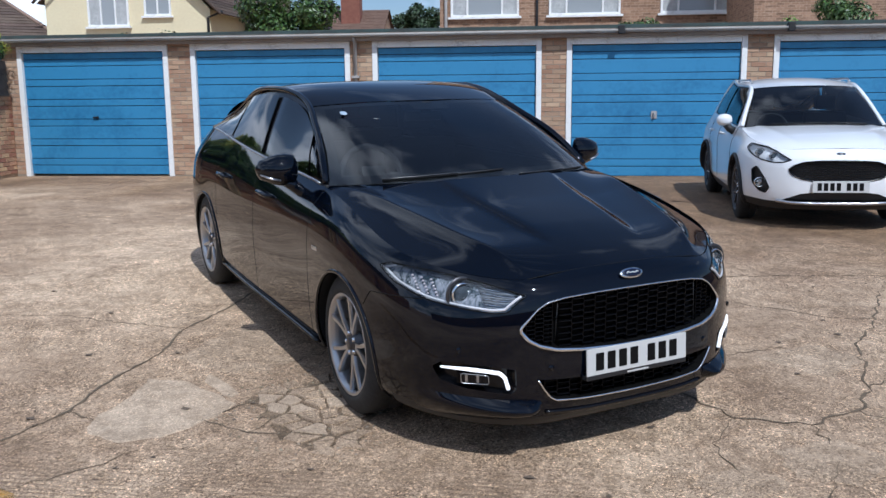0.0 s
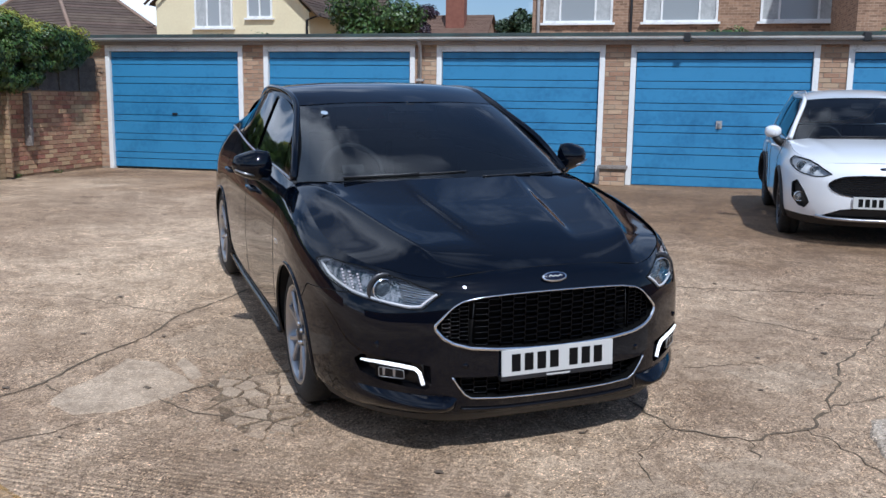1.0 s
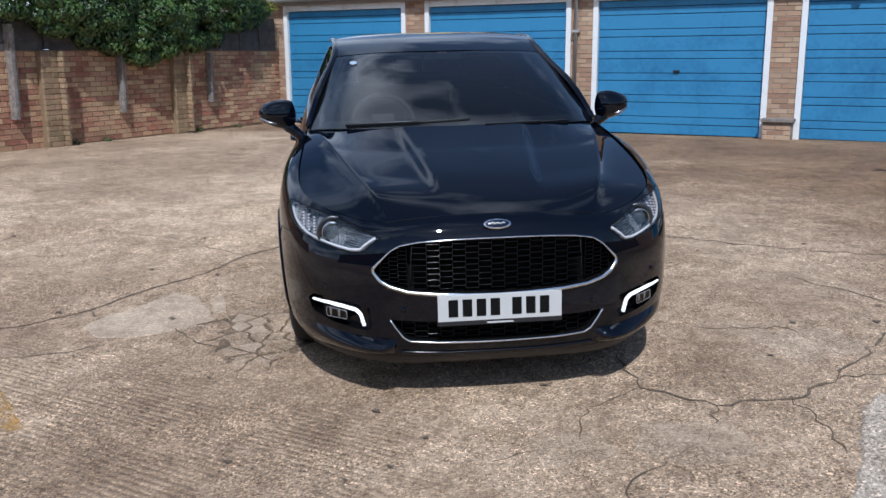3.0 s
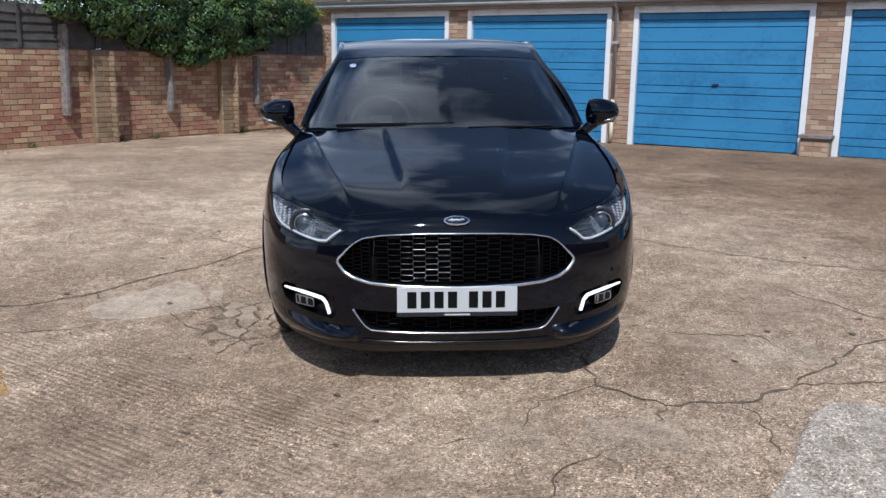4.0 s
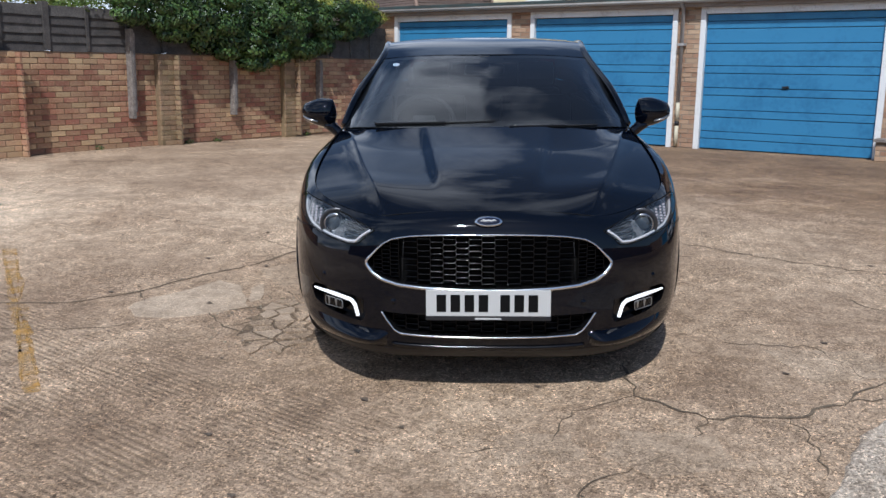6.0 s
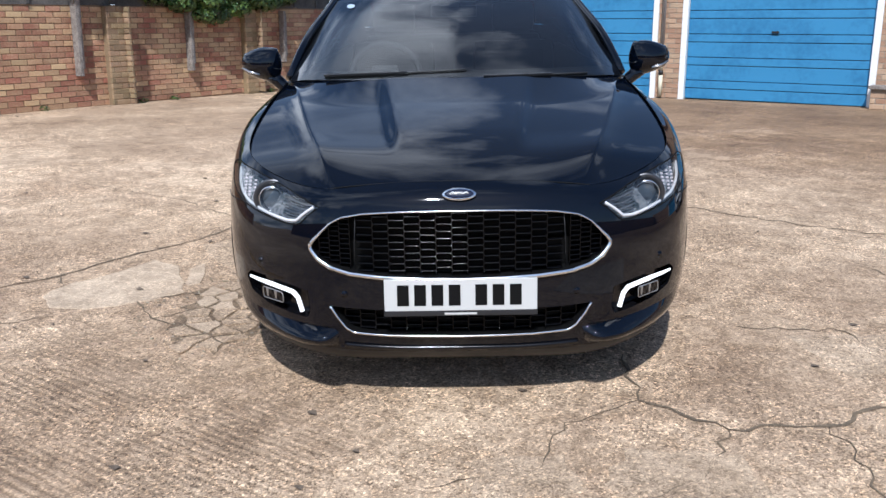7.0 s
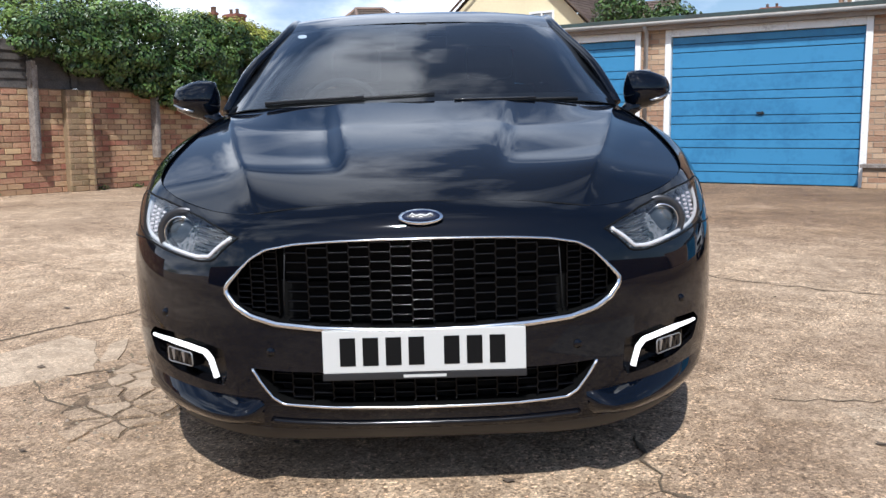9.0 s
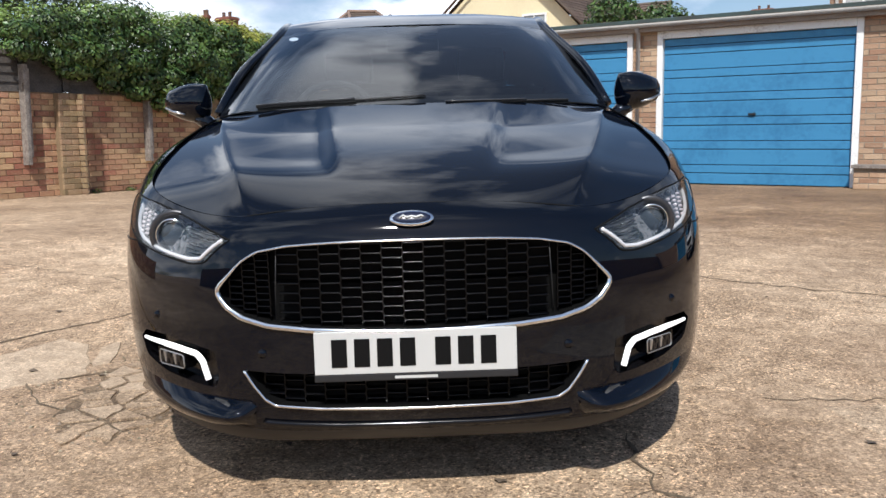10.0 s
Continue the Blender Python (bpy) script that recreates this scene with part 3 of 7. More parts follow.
# ---- garage row ----
FACE_Y, BASE_Z = 14.76, 0.135
DOORS = [(-9.435, -6.67), (-6.265, -3.495), (-3.115, -0.335), (0.066, 2.862), (3.26, 6.05), (6.45, 9.2)]
TOP_Z = 2.352


def garage_row():
    row = empty("garage_row", pose(0, FACE_Y, BASE_Z), "low terrace of brick lock-up garages with a flat felt roof", "garages", "", "structure")
    h = 2.26
    xs = [-9.83] + [v for d in DOORS for v in d] + [9.6]
    for i in range(0, len(xs), 2):
        w = box("wall", (xs[i], 0.0, -0.3), (xs[i + 1], 0.24, h), MORTAR, row)
        brickwork(row, pose(xs[i + 1], FACE_Y, BASE_Z, 0, 0, 180), xs[i + 1] - xs[i], h - 0.02, BRICK, 75 if 2 <= i <= 8 else 0, 0.006, 11 + i)
    box("lintel_band", (-9.83, -0.004, TOP_Z - BASE_Z - 0.001), (9.6, 0.26, 2.262), FASCIA, row)
    box("end_wall", (-9.83, 0.241, -0.3), (-9.60, 6, h), MORTAR, row)
    box("back_wall", (-9.83, 6.001, -0.3), (9.6, 6.2, h), MORTAR, row)
    box("flat_roof", (-9.95, -0.10, 2.263), (9.75, 6.4, 2.31), FELT, row, 0.005, "dark felt roof sheet")
    box("fascia_board", (-9.95, -0.13, 2.215), (9.75, -0.101, 2.345), FASCIA, row, 0.004)
    for lo, hi in ((-9.95, 0.9), (0.92, 3.45), (3.47, 9.75)):
        prof = [(0.052 * math.cos(a), 0.052 * math.sin(a)) for a in np.linspace(math.pi, 2 * math.pi, 9)]
        vs, fs = [], []
        for x in (lo, hi):
            for k in (1.0, 0.86):
                vs += [(x, -0.185 + p[0] * k, 2.325 + p[1] * k) for p in prof]
        n = len(prof)
        for i in range(n - 1):
            fs += [(i, i + 1, 2 * n + i + 1, 2 * n + i), (n + i + 1, n + i, 3 * n + i, 3 * n + i + 1)]
            fs += [(i, n + i, n + i + 1, i + 1), (2 * n + i, 2 * n + i + 1, 3 * n + i + 1, 3 * n + i)]
        fs += [(0, 2 * n, 3 * n, n), (n - 1, 2 * n - 1, 4 * n - 1, 3 * n - 1)]
        mesh("gutter", vs, fs, GUTTER, row, "grey half-round gutter", True)
    box("felt_edge", (-9.952, -0.10, 2.346), (9.77, 0.3, 2.405), FELT, row, 0.01)
    for x in (0.91, 3.46):
        box("gutter_joint", (x - 0.05, -0.25, 2.255), (x + 0.05, -0.13, 2.385), BLACK, row, 0.01)
    box("floor", (-9.55, 0.3, -0.29), (9.5, 5.95, -0.02), MORTAR, row)
    return row


garage_row()


def garage_door(x0, x1, seed, handle):
    """An up-and-over door of alternate broad and narrow boards in a white timber frame."""
    rnd = random.Random(seed)
    w, h = x1 - x0, TOP_Z - BASE_Z
    g = empty("garage_door", pose(x0, FACE_Y, BASE_Z), "closed blue boarded up-and-over garage door in a white frame", "garage door", "garage doors in the row", "structure")
    f = 0.085
    box("frame_post", (0.0, -0.03, -0.08), (f, 0.10, h), WHITE, g, 0.006)
    box("frame_post", (w - f, -0.03, -0.08), (w, 0.10, h), WHITE, g, 0.006)
    box("frame_head", (f + 0.001, -0.032, h - 0.105), (w - f - 0.001, 0.10, h + 0.001), WHITE, g, 0.006)
    box("backing", (f + 0.005, 0.075, -0.06), (w - f - 0.005, 0.10, h - 0.11), FELT, g)
    # boards from the head down, broad and narrow by turns
    z = h - 0.112
    for k, tall in enumerate([0.107] + [0.118, 0.225] * 5 + [0.118, 0.16]):
        lo = max(z - tall, -0.026)
        box("board", (f + 0.008, 0.024 - 0.006 * (k % 2) + rnd.uniform(0, 0.003), lo + 0.005), (w - f - 0.008, 0.074, z - 0.005), BLUE, g, 0.007)
        z = lo
    if handle:
        box("handle_plate", (w / 2 - 0.045, 0.004, 0.93), (w / 2 + 0.045, 0.018, 1.05), PIPE, g, 0.004, "dull metal lock plate")
        box("handle_grip", (w / 2 - 0.012, -0.03, 0.95), (w / 2 + 0.012, 0.003, 1.03), SATIN, g, 0.004)
    else:
        box("lock_lever", (w / 2 - 0.055, -0.012, 0.985), (w / 2 + 0.05, 0.006, 1.012), BLACK, g, 0.006)
        lathe("lock", [(0, 0.0), (-0.008, 0.022), (-0.014, 0.018), (-0.016, 0.0)], BLACK, g, 16, "y", (w / 2 + 0.02, 0.018, 0.998))
    return g


for i, (a, b) in enumerate(DOORS):
    garage_door(a, b, 3 + i, i in (3,))


def downpipe():
    g = empty("downpipe", pose(-3.39, FACE_Y - 0.07, BASE_Z), "grey and cream plastic rainwater downpipe on the garage pier", "pipe")
    tube("upper_pipe", [(0, -0.10, 2.28), (0, -0.08, 2.25), (0, 0, 2.19), (0, 0, 0.72)], 0.029, PIPE, g, sides=14)
    tube("lower_pipe", [(0, 0, 0.719), (0, 0, 0.42)], 0.033, CREAM_PIPE, g, sides=14)
    tube("collar", [(0, 0, 0.419), (0, 0, 0.35)], 0.036, BLACK, g, sides=14)
    tube("foot_pipe", [(0, 0, 0.349), (0, 0, 0.02)], 0.033, CREAM_PIPE, g, sides=14)
    box("bracket", (-0.06, -0.045, 1.62), (0.06, 0.06, 1.66), PIPE, g, 0.004)
    return g


downpipe()


def stub_pier(x):
    g = empty("brick_plinth", pose(x, FACE_Y - 0.30, BASE_Z), "low brick plinth with a timber ledge between garage doors", "plinth")
    box("core", (0.0, 0.02, -0.05), (0.40, 0.28, 0.27), MORTAR, g)
    brickwork(g, pose(x + 0.40, FACE_Y - 0.28, BASE_Z, 0, 0, 180), 0.40, 0.26, BRICK, 0, 0.006, 5)
    box("ledge", (-0.03, -0.03, 0.272), (0.43, 0.27, 0.315), TIMBER, g, 0.006)
    return g


stub_pier(-0.335)

# ---- side wall with fence ----
WA, WB = Vector((-9.12, 5.9, 0)), Vector((-9.60, 14.72, 0))
WDIR = (WB - WA).normalized()
WANG = math.degrees(math.atan2(WDIR.y, WDIR.x))
WLEN, WTOP, WBASE = (WB - WA).length, 1.375, 0.155


def wall_frame(along, out, z):
    """The pose of a point along the side wall; local x runs along it, local y points away from the yard."""
    p = WA + WDIR * along
    return Matrix.Translation((p.x, p.y, z)) @ Matrix.Rotation(radians(WANG), 4, "Z") @ Matrix.Translation((0, -out, 0))


def side_wall():
    w = empty("wall_west", wall_frame(0, 0, WBASE), "old red and buff brick boundary wall with piers", "wall", "", "structure")
    box("core", (-6.0, 0.0, -0.35), (WLEN - 0.01, 0.20, WTOP - 0.004), OLD_BRICK, w)
    # local y points away from the yard, so the brick face looks along -y
    brickwork(w, wall_frame(WLEN, 0, WBASE) @ Matrix.Rotation(math.pi, 4, "Z"), WLEN, WTOP - 0.02, RED_BRICK, 300, 0.008, 21)
    brickwork(w, wall_frame(0, 0, WBASE) @ Matrix.Rotation(math.pi, 4, "Z"), 5.9, WTOP - 0.02, RED_BRICK, 0, 0.008, 22)
    for s, wide in ((0.63, 0.35), (3.195, 0.27), (5.86, 0.26), (-2.2, 0.34)):
        box("pier", (s - wide / 2, -0.115, -0.3), (s + wide / 2, -0.001, WTOP - 0.02), OLD_BRICK, w)
        brickwork(w, wall_frame(s + wide / 2, 0.115, WBASE) @ Matrix.Rotation(math.pi, 4, "Z"), wide, WTOP - 0.03, RED_BRICK if s < 2 else OLD_BRICK, 0, 0.006, int(30 + s * 3))
        brickwork(w, wall_frame(s + wide / 2, 0.115, WBASE) @ Matrix.Rotation(math.pi / 2, 4, "Z") @ Matrix.Translation((-0.115, 0, 0)), 0.115, WTOP - 0.03, RED_BRICK if s < 2 else OLD_BRICK, 0, 0.004, int(40 + s * 3))
    return w


side_wall()


def fence():
    f = empty("fence", wall_frame(0, 0, WBASE + WTOP), "dark weathered overlap timber fence along the top of the wall", "fence")
    s = -4.425
    rnd = random.Random(8)
    while s < WLEN - 0.3:
        e = min(s + 1.92, WLEN - 0.02)
        box("fence_post", (s - 0.045, -0.03, 0.0), (s + 0.045, 0.085, 0.635), FENCE, f, 0.006)
        z = -0.014
        while z < 0.49:
            # each lap board leans out at its lower, waney edge
            vs, fs = [], []
            for i in range(13):
                x = s + 0.05 + (e - s - 0.10) * i / 12
                wob = rnd.uniform(-0.006, 0.006) if z > 0.01 else 0.0
                vs += [(x, -0.014, z + wob), (x, 0.010, z + 0.137), (x, 0.018, z + 0.137), (x, -0.004, z + wob)]
            for i in range(12):
                fs += [(4 * i + a, 4 * i + (a + 1) % 4, 4 * i + 4 + (a + 1) % 4, 4 * i + 4 + a) for a in range(4)]
            fs += [(3, 2, 1, 0), (48, 49, 50, 51)]
            mesh("slat", vs, [q[::-1] for q in fs], FENCE, f)
            z += 0.1165
        for b in (0.32, 0.66):
            x = s + (e - s) * b
            box("batten", (x - 0.022, -0.034, 0.0), (x + 0.022, -0.015, 0.615), FENCE, f, 0.003)
        s += 1.92
    return f


fence()


def wall_post(along, low, high):
    """Weathered posts bolted to the yard face of the wall."""
    p = empty("timber_post", wall_frame(along, 0.10, low), "weathered grey timber post fixed to the brick wall", "post", "posts on the wall")
    hh = high - low
    box("post", (-0.045, -0.03, 0.0), (0.012, 0.088, hh), TIMBER, p, 0.008, m=Matrix.Rotation(0.012, 4, "Y"))
    box("strip", (0.014, -0.015, 0.10), (0.045, 0.088, hh - 0.05), TIMBER, p, 0.006, m=Matrix.Rotation(0.012, 4, "Y"))
    return p


wall_post(2.60, 0.58, 1.86)
wall_post(4.58, 0.565, 1.44)
wall_post(6.68, 0.62, 1.47)

# closing walls behind the viewer and on the open side
for nm, lo, hi in (("wall_south", (-10.9, -8.2, -0.4), (14.2, -8.0, 1.9)), ("wall_east", (14.0, -7.99, -0.4), (14.2, 14.7, 1.9)), ("wall_north_east", (9.61, 14.76, -0.4), (14.2, 15.0, 2.3))):
    tagged(box(nm, lo, hi, FAR_BRICK), "plain brick wall closing the yard", "wall", "", "structure")

# ---- cars ----


class Shell:
    """The outer skin of half a car: contours from front centre round to rear centre, splined along and across."""

    def __init__(self, contours):
        net = np.array(contours, float)                      # levels, stations, xyz
        self.levels, self.stations = net.shape[0], net.shape[1]
        us, vs = np.arange(self.stations), np.arange(self.levels)
        chord = np.linalg.norm(np.diff(net, axis=1), axis=2).mean(axis=0)
        self.ulen = np.concatenate(([0], np.cumsum(chord)))
        # mirror the ends so that the skin crosses the centre plane squarely
        k = 2
        flip = np.array((-1, 1, 1))
        ext = np.concatenate((net[:, k:0:-1] * flip, net, net[:, -2:-2 - k:-1] * flip), axis=1)
        ul = np.concatenate((-self.ulen[k:0:-1], self.ulen, 2 * self.ulen[-1] - self.ulen[-2:-2 - k:-1]))
        self.along = [spline(ul, ext[i]) for i in range(self.levels)]
        self.seeds = {}

    def at(self, u, v):
        """Points for arrays of u (metres along the skin) and v (level)."""
        u, v = np.asarray(u, float), np.asarray(v, float)
        rows = np.stack([f(u) for f in self.along], axis=0)   # levels, n, 3
        n = self.levels
        h = np.ones(n - 1)
        flat = rows.reshape(n, -1)
        a = np.eye(n)
        for i in range(1, n - 1):
            a[i, i - 1], a[i, i], a[i, i + 1] = 1, 4, 1
        r = np.zeros_like(flat)
        r[1:-1] = 6 * (flat[2:] - 2 * flat[1:-1] + flat[:-2])
        m = np.linalg.solve(a, r).reshape(rows.shape)
        v = np.clip(v, 0, n - 1)
        k = np.clip(np.floor(v).astype(int), 0, n - 2)
        idx = np.arange(u.size)
        d0, d1 = (v - k)[:, None], (k + 1 - v)[:, None]
        m0, m1, p0, p1 = m[k, idx], m[k + 1, idx], rows[k, idx], rows[k + 1, idx]
        return (m0 * d1 ** 3 + m1 * d0 ** 3) / 6 + (p0 - m0 / 6) * d1 + (p1 - m1 / 6) * d0

    def normal(self, u, v):
        e = 1e-3
        a = self.at(u + e, v) - self.at(u - e, v)
        b = self.at(u, np.minimum(v + e, self.levels - 1)) - self.at(u, np.maximum(v - e, 0))
        n = np.cross(a, b)
        return n / np.maximum(np.linalg.norm(n, axis=1), 1e-9)[:, None]

    def find(self, p, axes, u_range):
        """The (u, v) at which the skin passes the point p, seen along the remaining axis."""
        key = tuple(u_range)
        if key not in self.seeds:
            uu, vv = np.meshgrid(np.linspace(*u_range, 160), np.linspace(0, self.levels - 1, 120))
            uu, vv = uu.ravel(), vv.ravel()
            self.seeds[key] = uu, vv, self.at(uu, vv)
        uu, vv, q = self.seeds[key]
        q = q[:, axes]
        i = np.argmin(((q - np.array(p)) ** 2).sum(axis=1))
        u, v = uu[i], vv[i]
        for _ in range(4):
            e = 1e-3
            s = self.at(np.array([u, u + e, u]), np.array([v, v, v + e if v < self.levels - 1.01 else v - e]))[:, axes]
            j = np.array([(s[1] - s[0]) / e, (s[2] - s[0]) / (e if v < self.levels - 1.01 else -e)]).T
            try:
                d = np.linalg.solve(j, np.array(p) - s[0])
            except np.linalg.LinAlgError:
                break
            if np.abs(d).max() > 0.3:
                break
            u, v = float(np.clip(u + d[0], *u_range)), float(np.clip(v + d[1], 0, self.levels - 1))
        return u, v


def inside(poly, x, y):
    """Which points lie inside the polygon."""
    r = np.zeros(x.shape, bool)
    n = len(poly)
    for i in range(n):
        (x0, y0), (x1, y1) = poly[i], poly[(i + 1) % n]
        if y0 == y1:
            continue
        hit = ((y0 > y) != (y1 > y)) & (x < (x1 - x0) * (y - y0) / (y1 - y0) + x0)
        r ^= hit
    return r


def snap(poly, x, y, sx, sy):
    """The nearest point of the polygon's outline, in stretched coordinates."""
    best, out = None, None
    n = len(poly)
    p = np.array((x * sx, y * sy))
    for i in range(n):
        a, b = np.array(poly[i]) * (sx, sy), np.array(poly[(i + 1) % n]) * (sx, sy)
        d = b - a
        t = np.clip(((p - a) @ d) / max(d @ d, 1e-12), 0, 1)
        q = a + d * t
        e = ((q - p) ** 2).sum()
        if best is None or e < best:
            best, out = e, (q[0] / sx, q[1] / sy)
    return out


def cut_shell(shell, us, vs, polys):
    """Splits the skin's grid into the faces outside all polygons and the faces in each, with vertices moved onto the outlines."""
    uu, vv = np.meshgrid(us, vs)
    u, v = uu.ravel().copy(), vv.ravel().copy()
    c = len(us)
    fs = [(i * c + j, i * c + j + 1, (i + 1) * c + j + 1, (i + 1) * c + j) for i in range(len(vs) - 1) for j in range(c - 1)]
    fc = np.array(fs)
    cu, cv = u[fc].mean(axis=1), v[fc].mean(axis=1)
    owner = np.full(len(fs), -1)
    for k, poly in enumerate(polys):
        owner[inside(poly, cu, cv)] = k
    for k, poly in enumerate(polys):
        a = np.zeros(u.size, bool); a[fc[owner == k].ravel()] = True
        b = np.zeros(u.size, bool); b[fc[owner != k].ravel()] = True
        for i in np.nonzero(a & b)[0]:
            if u[i] <= us[0] + 1e-9:
                q = min((abs(v[i] - pv), pv) for pu, pv in poly if pu < us[0] + 0.02)[1]
                v[i] = q
                continue
            u[i], v[i] = snap(poly, u[i], v[i], 1.0, 0.13)
    return u, v, fc, owner


def half_mesh(name, shell, u, v, faces, mat, parent, label="", offset=0.0, sides=(1, -1), join=True):
    """Meshes the chosen faces of half the skin for one or both sides of the car."""
    used = np.unique(faces)
    back_to = np.full(u.size, -1); back_to[used] = np.arange(used.size)
    p = shell.at(u[used], v[used])
    if offset:
        p = p + shell.normal(u[used], v[used]) * offset
    f = back_to[faces]
    made = []
    if join:
        bm = bmesh.new()
        for s in sides:
            ring = [bm.verts.new((x * s, y, z)) for x, y, z in p]
            for q in f:
                try:
                    bm.faces.new([ring[i] for i in (q if s > 0 else q[::-1])])
                except ValueError:
                    pass
        bmesh.ops.remove_doubles(bm, verts=[w for w in bm.verts if abs(w.co.x) < 0.004], dist=0.0045)
        return [part(name, bm, mat, parent, label, True)]
    for s in sides:
        made.append(mesh(name, [(x * s, y, z) for x, y, z in p], [tuple(q if s > 0 else q[::-1]) for q in f], mat, parent, label, True))
    return made


def skin_line(shell, uv, n=60, offset=0.0):
    """Points on the skin along a line of (u, v)."""
    uv = np.array(uv, float)
    d = np.concatenate(([0], np.cumsum(np.hypot(np.diff(uv[:, 0]), np.diff(uv[:, 1]) * 0.13))))
    t = np.linspace(0, d[-1], n)
    u, v = np.interp(t, d, uv[:, 0]), np.interp(t, d, uv[:, 1])
    return shell.at(u, v) + shell.normal(u, v) * offset


def recess(name, loop, depth, mat, parent, floor=True, shrink=0.97):
    """The walls and floor of an opening behind a closed loop, going back along y."""
    loop = [Vector(p) for p in loop]
    c = sum(loop, Vector()) / len(loop)
    n = len(loop)
    deep = [Vector((c.x + (p.x - c.x) * shrink, p.y + depth, c.z + (p.z - c.z) * shrink)) for p in loop]
    vs = loop + deep
    fs = [(i, (i + 1) % n, n + (i + 1) % n, n + i) for i in range(n)]
    if floor:
        vs += [Vector((p.x, p.y + 0.002, c.z)) for p in deep]
        fs += [(n + i, n + (i + 1) % n, 2 * n + (i + 1) % n, 2 * n + i) for i in range(n)]
    return mesh(name, vs, fs, mat, parent)


def wheel(parent, at, radius, rim_r, width, side, spokes, tone, mat_face, mat_dark, steer=0.0):
    """A tyred wheel; side +1 faces +x."""
    w = new("wheel")
    w.parent = parent
    w.matrix_basis = Matrix.Translation(at) @ Matrix.Rotation(steer, 4, "Z") @ (Matrix.Rotation(math.pi, 4, "Z") if side < 0 else Matrix())
    h = width / 2
    lathe("tyre", [(-h, rim_r), (-h - 0.004, rim_r + 0.03), (-h + 0.012, radius - 0.02), (-h + 0.03, radius), (-0.02, radius + 0.001), (-0.018, radius - 0.006), (-0.008, radius - 0.006), (-0.006, radius + 0.001), (h - 0.03, radius), (h - 0.012, radius - 0.02), (h + 0.004, rim_r + 0.03), (h - 0.002, rim_r + 0.004), (h - 0.012, rim_r)], RUBBER, w, 72)
    lathe("rim", [(h - 0.004, rim_r + 0.006), (h + 0.001, rim_r + 0.002), (h - 0.004, rim_r - 0.010), (h - 0.03, rim_r - 0.018), (-h + 0.02, rim_r - 0.03)], mat_face, w, 72)
    lathe("brake_disc", [(h - 0.11, 0.05), (h - 0.11, 0.15), (h - 0.135, 0.15), (h - 0.135, 0.05)], DISC, w, 40)
    lathe("back_plate", [(h - 0.15, 0.02), (h - 0.15, rim_r - 0.03)], BLACK, w, 32)
    lathe("hub_cap", [(h - 0.012, 0.0), (h - 0.012, 0.026), (h - 0.018, 0.032), (h - 0.05, 0.036)], mat_dark, w, 24)
    lathe("hub", [(h - 0.02, 0.03), (h - 0.024, 0.062), (h - 0.06, 0.075)], mat_dark, w, 30)
    for k in range(5):
        a = 2 * math.pi * (k + 0.5) / 5
        lathe("wheel_nut", [(h - 0.015, 0.0), (h - 0.015, 0.010), (h - 0.035, 0.011)], CHROME, w, 8, "x", (0, 0.05 * math.cos(a), 0.05 * math.sin(a)))
    for k in range(5):
        for s in (-1, 1):
            a0 = 2 * math.pi * k / 5 + s * 0.10
            a1 = 2 * math.pi * k / 5 + s * (0.10 + tone)
            vs = []
            for r, a, x, wd in ((0.045, a0, h - 0.024, 0.013), (0.12, a0 + (a1 - a0) * 0.35, h - 0.018, 0.011), (rim_r - 0.012, a1, h - 0.010, 0.013)):
                t, n_ = Vector((0, math.cos(a), math.sin(a))), Vector((0, -math.sin(a), math.cos(a)))
                c = t * r
                for dx, sw in ((x, 0.75), (x - 0.012, 1.0), (x - 0.045, 0.8)):
                    vs.append(Vector((dx, 0, 0)) + c + n_ * wd * sw)
                    vs.append(Vector((dx, 0, 0)) + c - n_ * wd * sw)
            fs = []
            for q in (0, 6):
                fs += [(q, q + 1, q + 7, q + 6), (q + 2, q, q + 6, q + 8), (q + 1, q + 3, q + 9, q + 7), (q + 4, q + 2, q + 8, q + 10), (q + 3, q + 5, q + 11, q + 9), (q + 5, q + 4, q + 10, q + 11)]
            mesh("spoke", vs, fs, mat_face, w)
    return w


def ellipsoid(name, at, size, mat, parent, label="", m=None, seg=(24, 14)):
    bm = bmesh.new()
    bmesh.ops.create_uvsphere(bm, u_segments=seg[0], v_segments=seg[1], radius=1)
    bmesh.ops.transform(bm, matrix=Matrix.Translation(at) @ (m or Matrix()) @ Matrix.Diagonal((*size, 1)), verts=bm.verts)
    return part(name, bm, mat, parent, label, True)

